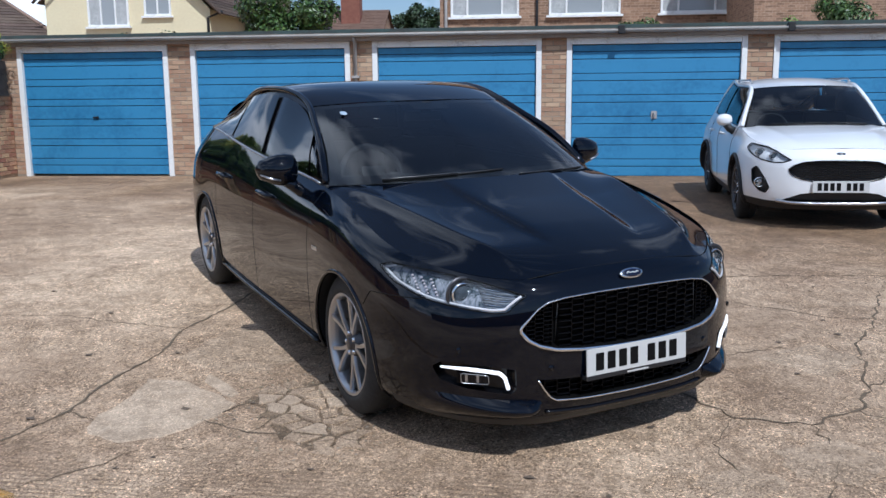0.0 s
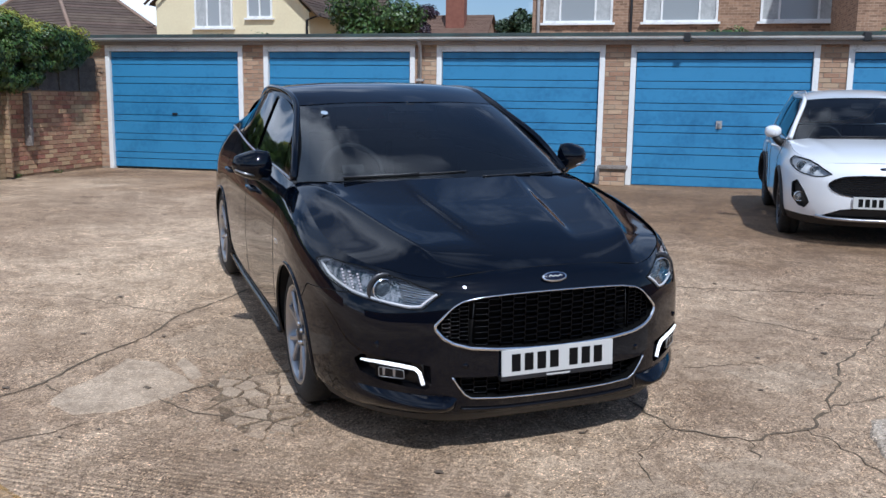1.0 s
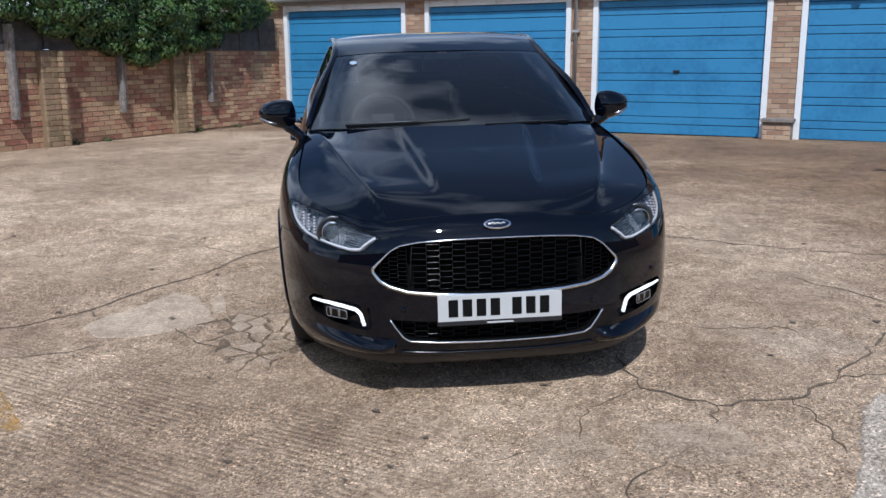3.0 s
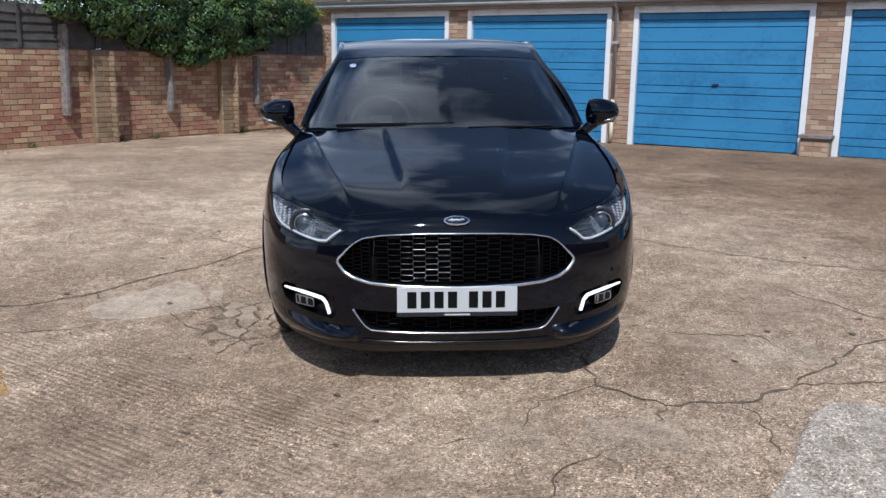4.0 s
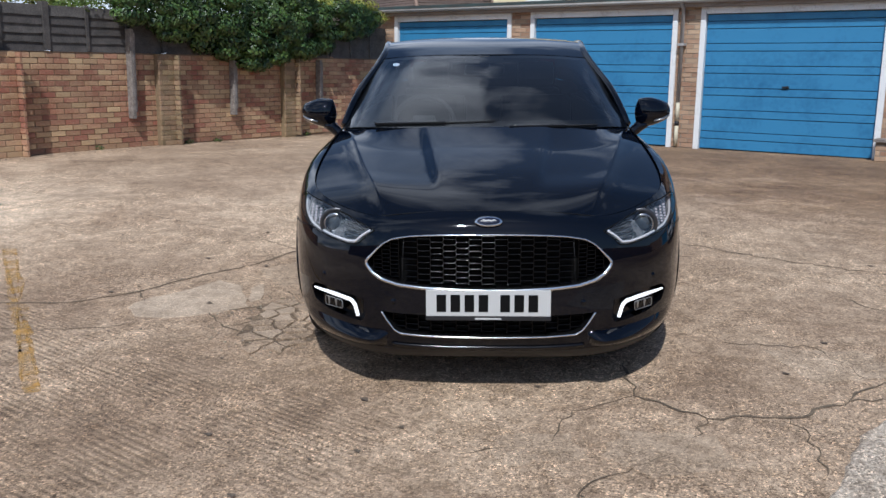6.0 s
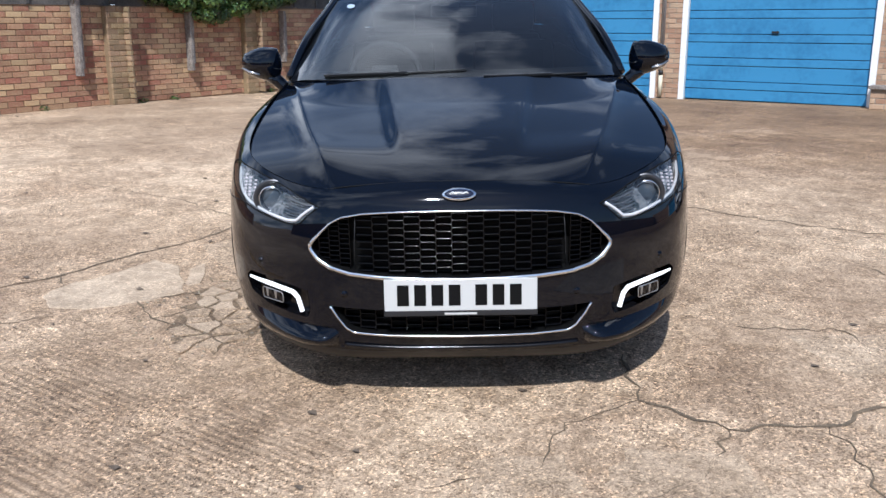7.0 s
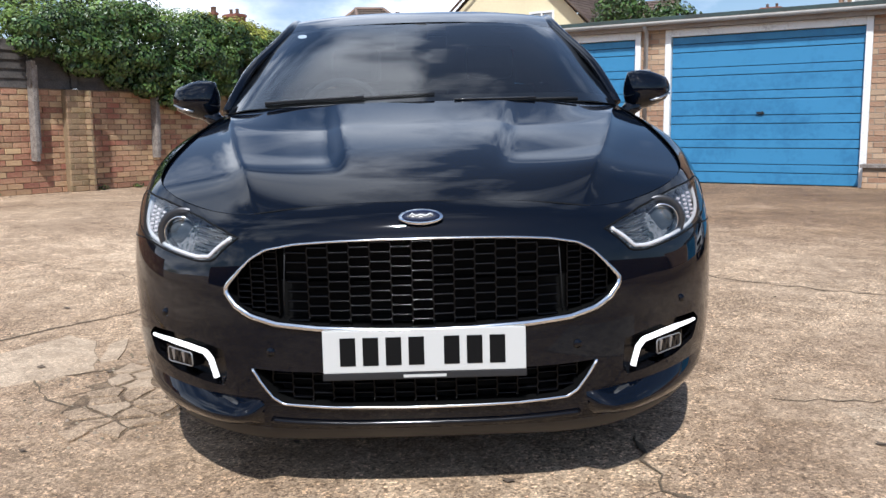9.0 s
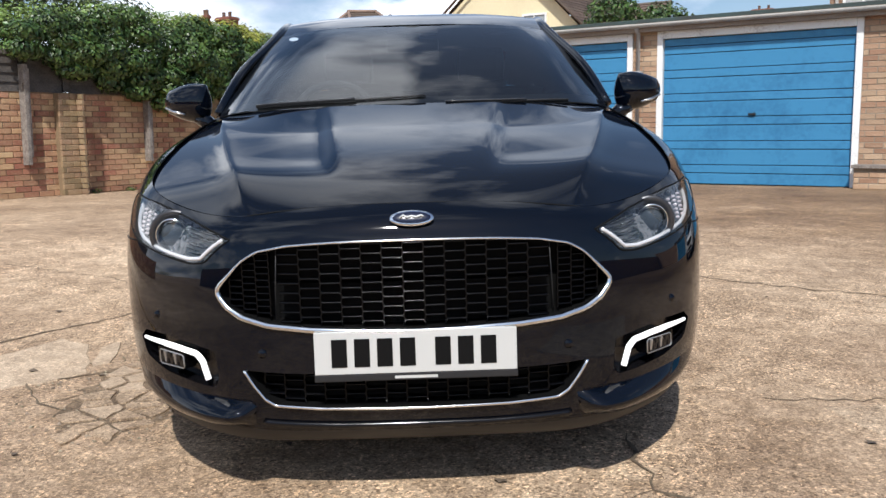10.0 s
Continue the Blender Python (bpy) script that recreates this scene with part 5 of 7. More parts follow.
        tube("running_light", [(x * s, y - 0.002, z) for x, y, z in dl], [0.0044 + 0.0036 * min(1, i / 16) for i in range(len(dl))], LED, fg, sides=10, label="lit white running light bar")
        q = sh.find((.67, .385), [0, 2], front)
        c = sh.at(np.array([q[0]]), np.array([q[1]]))[0]
        box("fog_glass", (-0.062, -0.02, -0.024), (0.062, 0.02, 0.024), MESH_BLACK, fg, 0.006, "", Matrix.Translation((c[0] * s, c[1] + 0.022, c[2])) @ Matrix.Rotation(0.72 * s, 4, "Z"))
        turn = Matrix.Translation(((c[0] + 0.005) * s, c[1] - 0.007, c[2])) @ Matrix.Rotation(0.72 * s, 4, "Z")
        tube("fog_bezel", [turn @ Vector(p) for p in ((-.056, -.002, -.016), (-.05, -.002, -.020), (.054, -.002, -.018), (.058, -.002, -.012), (.056, -.002, .014), (.05, -.002, .019), (-.052, -.002, .020), (-.057, -.002, .015))], 0.0018, ALLOY, fg, True, 6)
        for k in range(9):
            x0 = -0.052 + 0.0117 * k
            box("fog_facet", (x0, -0.001, -0.0155), (x0 + 0.0105, 0.006, 0.0155), ALLOY if k % 4 == 1 else GLOSS_BLACK, fg, 0.002, "", turn @ Matrix.Rotation(0.22 * (k % 2) - 0.11, 4, "X"))
        # winglet under the fog lamp
        wv, wf = [], []
        line_a = skin_line(sh, fr((.84, .315), (.74, .305), (.64, .298), (.54, .296), (.425, .292)), 30, 0.0)
        line_b = skin_line(sh, fr((.84, .215), (.74, .200), (.64, .197), (.54, .200), (.435, .225)), 30, 0.0)
        for i in range(30):
            k = i / 29
            push = 0.064 * min(1, 0.12 + k / 0.85) ** 0.8 * min(1, (1 - k) / 0.10) ** 0.5
            a, b = line_a[i], line_b[i]
            d = np.array((0.25, -0.95, 0)) * push
            for f, pp in ((0, 0), (0.17, 0.52), (0.36, 0.95), (0.46, 1.0), (0.78, 0.55), (1, 0)):
                wv.append((a * (1 - f) + b * f + d * pp) * sg)
        for i in range(29):
            for j in range(5):
                q4 = (i * 6 + j, i * 6 + j + 1, (i + 1) * 6 + j + 1, (i + 1) * 6 + j)
                wf.append(q4 if s < 0 else q4[::-1])
        mesh("bumper_winglet", wv, wf, PAINT, g, "", True)

    # grille with chrome surround and staggered mesh
    def full(loop):
        r = [tuple(p) for p in loop]
        return r + [(-x, y, z) for x, y, z in reversed(r) if x > 0.002]

    gl = new("grille"); gl.parent = g
    gp = skin_line(sh, grille, 80, 0.0)
    gp[0, 0] = gp[-1, 0] = 0
    ringp = full(gp)
    recess("grille_recess", ringp, 0.075, INK, gl, True, 0.96)
    rr = [0.0032 + 0.0055 * max(0.0, min(1.0, (0.66 - p[2]) / 0.1)) for p in ringp]
    tube("chrome_surround", [(x, y - 0.003, z) for x, y, z in ringp], rr, CHROME, gl, True, 10, "bright chrome grille surround")
    poly2 = [(p[0], p[2]) for p in ringp]

    def lattice(name, poly, z0, z1, dz, cell, xlim, yfun, back, thick, parent):
        bm, nv, nf = bmesh.new(), [], []
        half = 0.47 * cell
        cols = int(xlim / cell) + 2
        for c in range(-cols, cols + 1):
            for r in range(int((z1 - z0) / dz) + 2):
                cx, cz = c * cell, z0 + r * dz + (dz / 2 if c % 2 else 0)
                pts = [(cx - half, cz + dz / 2), (cx + half, cz + dz / 2), (cx + cell - half, cz), (cx + half, cz - dz / 2)]
                for (xa, za), (xb, zb) in zip(pts, pts[1:]):
                    if not inside(poly, np.array([xa, xb]), np.array([za, zb])).all():
                        continue
                    pa, pb = Vector((xa, yfun(xa) + back, za)), Vector((xb, yfun(xb) + back, zb))
                    d = pb - pa
                    if abs(za - zb) < 1e-6:
                        q0 = len(nv)
                        for e in (pa, pb):
                            for k in range(7):
                                a = math.pi * k / 6
                                nv.append(e + Vector((0, -0.011 - thick * 1.1 * math.sin(a), thick * 1.1 * math.cos(a))))
                        nf += [(q0 + k, q0 + k + 1, q0 + k + 8, q0 + k + 7) for k in range(6)]
                    u = d.normalized()
                    w = Vector((0, 1, 0)); w = (w - u * w.dot(u)).normalized()
                    m3 = Matrix((u, w, u.cross(w))).transposed().to_4x4()
                    add_box(bm, (-d.length / 2 - 0.001, -0.011, -thick), (d.length / 2 + 0.001, 0.011, thick), 0.0, Matrix.Translation((pa + pb) / 2) @ m3)
        mesh("mesh_edge", nv, nf, EDGE_BLACK, parent, "", True)
        return part(name, bm, MESH_BLACK, parent, "gloss black honeycomb mesh")

    yf = lambda x: float(np.interp(abs(x), (0, .28, .47, .52), (-.052, -.040, -.002, .012)))
    middle = [(max(-.352, min(.352, px)), pz) for px, pz in poly2]
    lattice("grille_mesh", middle, .495, .715, .0255, .054, .5, yf, 0.036, 0.0022, gl)
    for s in (1, -1):
        end = [(s * max(.372, s * px), pz) for px, pz in poly2]
        lattice("end_mesh", end, .495, .715, .0175, .036, .53, yf, 0.040, 0.0016, gl)
    for s in (1, -1):
        tube("grille_divider", [(s * .355, yf(.355) + .03, .70), (s * .362, yf(.362) + .03, .60), (s * .366, yf(.366) + .03, .512)], 0.0016, BLACK, gl, sides=6)

    lg = new("lower_grille"); lg.parent = g
    lp = skin_line(sh, lower, 70, 0.0)
    lp[0, 0] = lp[-1, 0] = 0
    ring2 = full(lp)
    recess("intake_recess", ring2, 0.07, INK, lg, True, 0.95)
    trim = skin_line(sh, lower[3:], 50, 0.004)
    trim[-1, 0] = 0
    tr = [tuple(p) for p in trim] + [(-x, y, z) for x, y, z in reversed([tuple(p) for p in trim][:-1])]
    tube("chrome_trim", tr, 0.0045, CHROME, lg, sides=8, label="bright chrome intake trim")
    lattice("intake_mesh", [(p[0], p[2]) for p in ring2], .285, .385, .0255, .054, .45, yf, 0.04, 0.0022, lg)
    # splitter line
    ll = skin_line(sh, fr((0, .228), (.2, .228), (.41, .236)), 30, 0.002)
    ll[0, 0] = 0
    tube("splitter", [(-x, y, z) for x, y, z in reversed([tuple(p) for p in ll])][:-1] + [tuple(p) for p in ll], 0.009, GLOSS_BLACK, g, sides=8)
    # parking sensors
    for x, z in ((.40, .43), (-.40, .43), (.72, .50), (-.72, .50)):
        q = sh.find((abs(x), z), [0, 2], front)
        c = sh.at(np.array([q[0]]), np.array([q[1]]))[0]
        lathe("parking_sensor", [(0.004, 0.012), (-0.003, 0.0115), (-0.004, 0.0)], PAINT, g, 16, "y", (math.copysign(c[0], x), c[1], c[2]))

    # number plate with bars for its characters
    pm = Matrix.Translation((0, -0.068, 0.437)) @ Matrix.Rotation(-0.06, 4, "X")
    pl = new("number_plate"); pl.parent = g
    pl.matrix_basis = pm
    box("plate_board", (-0.26, -0.004, -0.0555), (0.26, 0.004, 0.0555), PLATE, pl, 0.003, "white plate with dark character bars")
    x = -0.216
    for k in range(7):
        if k == 4:
            x += 0.033
        box("character_bar", (x, -0.0055, -0.037), (x + 0.040, -0.0035, 0.036), INK, pl)
        x += 0.0585 if k != 3 else 0.0575
    box("plate_holder", (-0.262, -0.002, -0.075), (0.262, 0.03, -0.0565), BLACK, pl, 0.003)
    box("lettering_bar", (-0.055, -0.0035, -0.070), (0.055, -0.0015, -0.063), PLATE, pl)
    # badge
    bg = new("badge"); bg.parent = g
    bg.matrix_basis = Matrix.Translation((0, -0.008, 0.772)) @ Matrix.Rotation(-0.55, 4, "X")
    ellipsoid("badge_rim", (0, 0, 0), (0.058, 0.007, 0.0225), CHROME, bg, "chrome oval rim")
    ellipsoid("badge_field", (0, -0.003, 0), (0.050, 0.006, 0.0172), BADGE_BLUE, bg, "dark blue oval field")
    tube("badge_script", [(-0.030, -0.0095, -0.003), (-0.022, -0.0098, 0.005), (-0.012, -0.0100, -0.002), (0.0, -0.0100, 0.002), (0.012, -0.0100, -0.002), (0.024, -0.0098, 0.004), (0.031, -0.0095, 0.0)], 0.0028, PLATE, bg, sides=6)

    # wipers: arm and blade parked just above the bonnet's rear edge
    for x0, x1, up in ((-0.52, 0.04, 0.024), (0.10, 0.52, 0.002)):
        a, b = both_sides(base, np.array([x0 / 0.76]))[0], both_sides(base, np.array([x1 / 0.76]))[0]
        blade, arm = [], []
        for t in np.linspace(0, 1, 14):
            p = both_sides(base, np.array([(x0 + (x1 - x0) * t) / 0.80]))[0]
            h = up * (0.25 + 0.95 * t)
            blade.append(tuple(p + np.array((0, h * 1.9 + 0.006, h + 0.008))))
            if t < 0.62:
                arm.append(tuple(p + np.array((0, h * 1.9 + 0.003, h + 0.014))))
        w = new("wiper"); w.parent = g
        tube("wiper_blade", blade, 0.0042, BLACK, w, sides=8, flat=0.7)
        tube("wiper_arm", arm, 0.0034, SATIN_BLACK, w, sides=8)
    # screen sticker and interior
    lathe("screen_sticker", [(0.0, 0.0), (0.0, 0.021)], STICKER, g, 24, "z", (0, 0, 0), "small pale disc on the windscreen").matrix_basis = Matrix.Translation((-0.535, 1.862, 1.352)) @ Matrix.Rotation(radians(66 - 90 + 50), 4, "X")
    box("mirror_mount", (-0.03, 1.90, 1.33), (0.03, 1.97, 1.40), BLACK, g, 0.01)
    box("interior_mirror", (-0.12, 1.94, 1.285), (0.12, 1.965, 1.345), CABIN, g, 0.02)
    dash = []
    for t in np.linspace(0, 1, 12):
        row = []
        for q in s1:
            b = both_sides(base, np.array([q * 0.95]))[0]
            row.append((b[0], b[1] + 0.03 + t * (1.78 - b[1]), b[2] - 0.035 - 0.10 * t ** 2 + 0.02 * math.sin(math.pi * t) - (0.25 if t > 0.99 else 0)))
        dash.append(row)
    grid_mesh("dashboard", np.array(dash), CABIN, g)
    sw = new("steering_wheel"); sw.parent = g
    sw.matrix_basis = Matrix.Translation((-0.37, 1.86, 0.985)) @ Matrix.Rotation(radians(-25), 4, "X")
    tube("wheel_rim", [(0.185 * math.cos(a), 0, 0.185 * math.sin(a)) for a in np.linspace(0, 2 * math.pi, 40, endpoint=False)], 0.016, CABIN, sw, True, 10)
    box("wheel_boss", (-0.07, -0.03, -0.06), (0.07, 0.03, 0.06), CABIN, sw, 0.02)
    box("wheel_spoke", (-0.18, -0.012, -0.015), (0.18, 0.012, 0.015), CABIN, sw, 0.008)
    for x in (-0.37, 0.37):
        se = new("front_seat"); se.parent = g
        se.matrix_basis = Matrix.Translation((x, 2.45, 0.55))
        box("seat_cushion", (-0.26, -0.35, -0.12), (0.26, 0.2, 0.08), SEAT, se, 0.06)
        box("seat_back", (-0.25, 0.12, 0.05), (0.25, 0.30, 0.62), SEAT, se, 0.07, "", Matrix.Rotation(-0.22, 4, "X"))
        box("head_rest", (-0.13, 0.2, 0.66), (0.13, 0.32, 0.84), SEAT, se, 0.05, "", Matrix.Rotation(-0.16, 4, "X"))
    box("rear_bench", (-0.62, 3.1, 0.5), (0.62, 3.75, 0.72), SEAT, g, 0.08)
    box("rear_seat_back", (-0.62, 3.55, 0.6), (0.62, 3.72, 1.12), SEAT, g, 0.07)
    box("cabin_floor", (-0.78, 1.2, 0.24), (0.78, 4.3, 0.30), CABIN, g)
    box("bulkhead", (-0.74, 1.30, 0.25), (0.74, 1.34, 0.98), CABIN, g)
    for s in (1, -1):
        box("door_lining", (0.79 * s - 0.02, 1.42, 0.3), (0.79 * s + 0.02, 4.1, 1.02), CABIN, g, 0.01)
        ellipsoid("tail_lamp", (0.60 * s, 4.52, 0.95), (0.14, 0.10, 0.06), TAIL_RED, g)
        for cy in (0.93, 3.78):
            wheel(g, (0.80 * s, cy, 0.333), 0.335, 0.240, 0.225, s, True, 0.16, ALLOY, ALLOY_DARK)
    return g


saloon()

# ---- planting ----


def leaf_cloud(name, blobs, count, size, mat, parent=None, seed=1, label="", hang=0.3, kind=""):
    """Many small folded leaves scattered in the shells of overlapping blobs (centre, radii)."""
    rnd = np.random.RandomState(seed)
    vol = np.array([b[1][0] * b[1][1] * b[1][2] for b in blobs]) ** 0.7
    pick = rnd.choice(len(blobs), count, p=vol / vol.sum())
    c = np.array([blobs[i][0] for i in pick]); r = np.array([blobs[i][1] for i in pick])
    d = rnd.normal(size=(count, 3)); d /= np.linalg.norm(d, axis=1)[:, None]
    rad = rnd.uniform(0.45, 1.08, count) ** 0.6
    p = c + d * r * rad[:, None]
    n = d / r + rnd.normal(scale=0.5, size=(count, 3)) + np.array((0, 0, 0.25))
    n /= np.linalg.norm(n, axis=1)[:, None]
    t = np.cross(n, rnd.normal(size=(count, 3)))
    t[:, 2] -= hang
    t -= n * (t * n).sum(axis=1)[:, None]
    t /= np.maximum(np.linalg.norm(t, axis=1), 1e-6)[:, None]
    s = np.cross(n, t)
    L = size * rnd.uniform(0.6, 1.35, count)[:, None]
    w = L * rnd.uniform(0.55, 0.85, count)[:, None]
    verts = np.stack((p, p + t * L * 0.45 + s * w * 0.5 + n * L * 0.10, p + t * L, p + t * L * 0.45 - s * w * 0.5 + n * L * 0.10), axis=1).reshape(-1, 3)
    i = np.arange(count) * 4
    faces = np.concatenate((np.stack((i, i + 1, i + 2), axis=1), np.stack((i, i + 2, i + 3), axis=1)))
    return tagged(mesh(name, verts.tolist(), faces.tolist(), mat, parent, label), "", "", "", kind)


def limb(name, a, b, r0, r1, mat, parent):
    a, b = Vector(a), Vector(b)
    mid = (a + b) / 2 + Vector((0.06, -0.04, 0)) * (b - a).length
    return tube(name, [a, mid, b], [r0, (r0 + r1) / 2, r1], mat, parent, sides=8)


def tree(name, at, height, spread, mat, label, seed, count, size, trunk=0.14, low=0.35):
    """A trunk with limbs and an uneven crown of leaves."""
    rnd = random.Random(seed)
    g = empty(name, Matrix.Translation(at), label, "tree")
    limb("trunk", (0, 0, -0.2), (rnd.uniform(-.2, .2), rnd.uniform(-.2, .2), height * 0.62), trunk, trunk * 0.45, BARK, g)
    blobs = []
    for k in range(11):
        a, f = rnd.uniform(0, 6.28), rnd.uniform(0.25, 0.8)
        z = height * rnd.uniform(low, 0.9)
        q = (math.cos(a) * spread * f, math.sin(a) * spread * f, z)
        if k < 6:
            limb("limb", (0, 0, z * 0.55), q, trunk * 0.4, trunk * 0.12, BARK, g)
        rr = spread * rnd.uniform(0.28, 0.5)
        blobs.append((q, (rr, rr, rr * rnd.uniform(0.6, 0.9))))
    leaf_cloud("crown", blobs, count, size, mat, g, seed)
    return g


def ivy():
    g = empty("ivy", wall_frame(0, 0, WBASE), "dense dark green ivy spilling over the fence and wall", "ivy")
    rnd = random.Random(4)
    blobs = []
    # (along, low edge, high edge) of the hanging mass
    prof = [(1.99, 2.06, 2.29), (2.6, 1.89, 2.45), (3.08, 1.82, 2.55), (3.48, 1.68, 2.61), (3.99, 1.57, 2.65), (4.46, 1.42, 2.67), (5.03, 1.26, 2.68), (5.58, 1.36, 2.68), (6.0, 1.50, 2.65), (6.69, 1.58, 2.60), (7.25, 1.84, 2.56), (7.8, 1.98, 2.46), (8.15, 2.10, 2.38)]
    for s, lo, hi in prof:
        z = lo + 0.16
        while z < hi - 0.08:
            deep = 0.12 + 0.16 * math.sin(math.pi * min(1, (z - lo) / max(0.3, hi - lo)))
            blobs.append(((s + rnd.uniform(-.15, .15), -deep + rnd.uniform(-.05, .05) + 0.05, z - WBASE), (rnd.uniform(.26, .40), rnd.uniform(.14, .24), rnd.uniform(.15, .24))))
            z += 0.2
    leaf_cloud("leaves", blobs, 42000, 0.056, LEAF, g, 5, "glossy dark green leaves", 0.9)
    top = [((s, 0.22 + rnd.uniform(0, .5), hi - WBASE - 0.06), (.45, .5, .26)) for s, lo, hi in prof]
    leaf_cloud("young_leaves", top[:-4], 9000, 0.052, LEAF_PALE, g, 6, "paler new leaves along the top", 0.3)
    tips = [((s + rnd.uniform(-.2, .2), rnd.uniform(-.24, 0.1), hi - WBASE - rnd.uniform(-.06, .16)), (.36, .2, .13)) for s, lo, hi in prof[-5:] for _ in range(2)]
    leaf_cloud("yellow_leaves", tips, 3800, 0.05, LEAF_YELLOW, g, 7, "yellow-green shoots at the end of the mass", 0.3)
    for s in (2.6, 4.4, 5.6, 6.9):
        tube("stem", [(s, 0.16, 0.2 + WTOP), (s + 0.05, -0.03, WTOP + 0.35), (s - 0.05, -0.12, WTOP - 0.0)], [0.02, 0.016, 0.008], BARK, g, sides=6)
    return g


ivy()


def hedge(name, at_s, out, z0, blobs, count, size, mat, label, seed):
    g = empty(name, wall_frame(at_s, out, z0), label, "shrub")
    limb("stem", (0, 0, -1.5), (0, 0, 0.6), 0.06, 0.03, BARK, g)
    leaf_cloud("foliage", blobs, count, size, mat, g, seed)
    return g


hedge("garden_shrub", 0.82, -1.6, 1.51, [((0, 0, 0.80), (1.0, .7, .42)), ((1.30, .3, 1.16), (.62, .5, .40)), ((-1.0, .2, .72), (.7, .6, .34)), ((1.9, .3, 0.95), (.6, .5, .35))], 8500, 0.06, LEAF_LIME, "yellow-green garden shrub behind the fence", 31)
hedge("conifer_hedge", -1.48, -1.2, 1.55, [((0, 0, 0.62), (1.6, .5, .32)), ((-2.0, 0, 0.6), (1.4, .5, .3))], 4000, 0.07, LEAF_DARK, "clipped dark conifer hedge behind the fence", 32)
hedge("garden_bush", 3.47, -2.2, 1.51, [((0.1, 0, 1.62), (1.0, .8, .50)), ((1.2, .2, 1.78), (1.0, .8, .55)), ((2.4, .2, 1.52), (.9, .8, .45)), ((-0.7, .4, 1.25), (.7, .8, .40)), ((0.6, .1, 2.05), (.5, .5, .35)), ((1.9, .2, 2.0), (.45, .5, .3))], 8500, 0.065, LEAF_DARK, "tall dark green bush behind the ivy", 33)
hedge("yellow_shrub", 7.11, -0.75, 1.5, [((0, 0, 1.0), (.6, .4, .40)), ((0.5, .1, 1.1), (.45, .4, .3)), ((-0.7, .1, 1.15), (.45, .4, .3))], 3600, 0.07, LEAF_YELLOW, "yellow-green shrub beside the garage end", 34)
leaf_cloud("end_ivy_leaves", [((0, 0, 0), (.1, .12, .25))], 300, 0.06, LEAF, empty("creeper", wall_frame(0.45, 0.10, 1.75), "small creeper at the fence end", "ivy"), 36)


def weed(x, y, seed):
    g = empty("weed", Matrix.Translation((x, y, ground_z(x, y))), "small green weed growing at the wall foot", "weed", "weeds along the wall")
    leaf_cloud("weed_leaves", [((0, 0, 0.03), (.09, .06, .035))], 55, 0.035, LEAF, g, seed, "", -0.3)
    return g


for k, (s, o) in enumerate(((3.55, 0.12), (4.2, 0.08), (6.3, 0.08), (2.0, 0.05), (7.4, 0.06))):
    p = wall_frame(s, o, 0).translation
    weed(p.x, p.y, 60 + k)


def litter():
    """Dry leaf scraps and grit lying about the yard."""
    rnd = random.Random(12)
    vs, fs = [], []
    for k in range(420):
        x, y = rnd.uniform(-7, 6), rnd.uniform(1.0, 14.4)
        if rnd.random() < 0.4:
            q = wall_frame(rnd.uniform(0.2, 8), rnd.uniform(0.02, 0.5), 0).translation
            x, y = q.x, q.y
        z, s, a = ground_z(x, y) + 0.004, rnd.uniform(0.008, 0.03), rnd.uniform(0, 6.28)
        o = len(vs)
        for m, h in ((0, 0.0), (1.6, 0.006), (3.1, 0.002), (4.7, 0.007)):
            vs.append((x + s * math.cos(a + m), y + s * 0.7 * math.sin(a + m), z + h))
        fs += [(o, o + 1, o + 2), (o, o + 2, o + 3)]
    return tagged(mesh("leaf_litter", vs, fs, BARK), "brown dry leaf scraps scattered on the concrete", "litter", "", "stuff")


litter()

# ---- houses beyond the garages ----


def tiled_slope(name, a, b, c, d, mat, parent, rows=22, thick=0.03):
    """A roof slope from eaves a-b to ridge d-c in stepped tile courses."""
    a, b, c, d = (Vector(p) for p in (a, b, c, d))
    up = (b - a).cross(d - a).normalized()
    vs, fs = [], []
    for i in range(rows):
        f0, f1 = i / rows, (i + 1) / rows
        for f, h in ((f0, thick), (f1, 0.004), (f0, -0.01)):
            vs.append(a.lerp(d, f) + up * h)
            vs.append(b.lerp(c, f) + up * h)
        o = 6 * i
        fs += [(o, o + 1, o + 3, o + 2), (o + 4, o + 5, o + 1, o)]
    return tagged(mesh(name, vs, fs, mat, parent), "", "", "", "stuff")


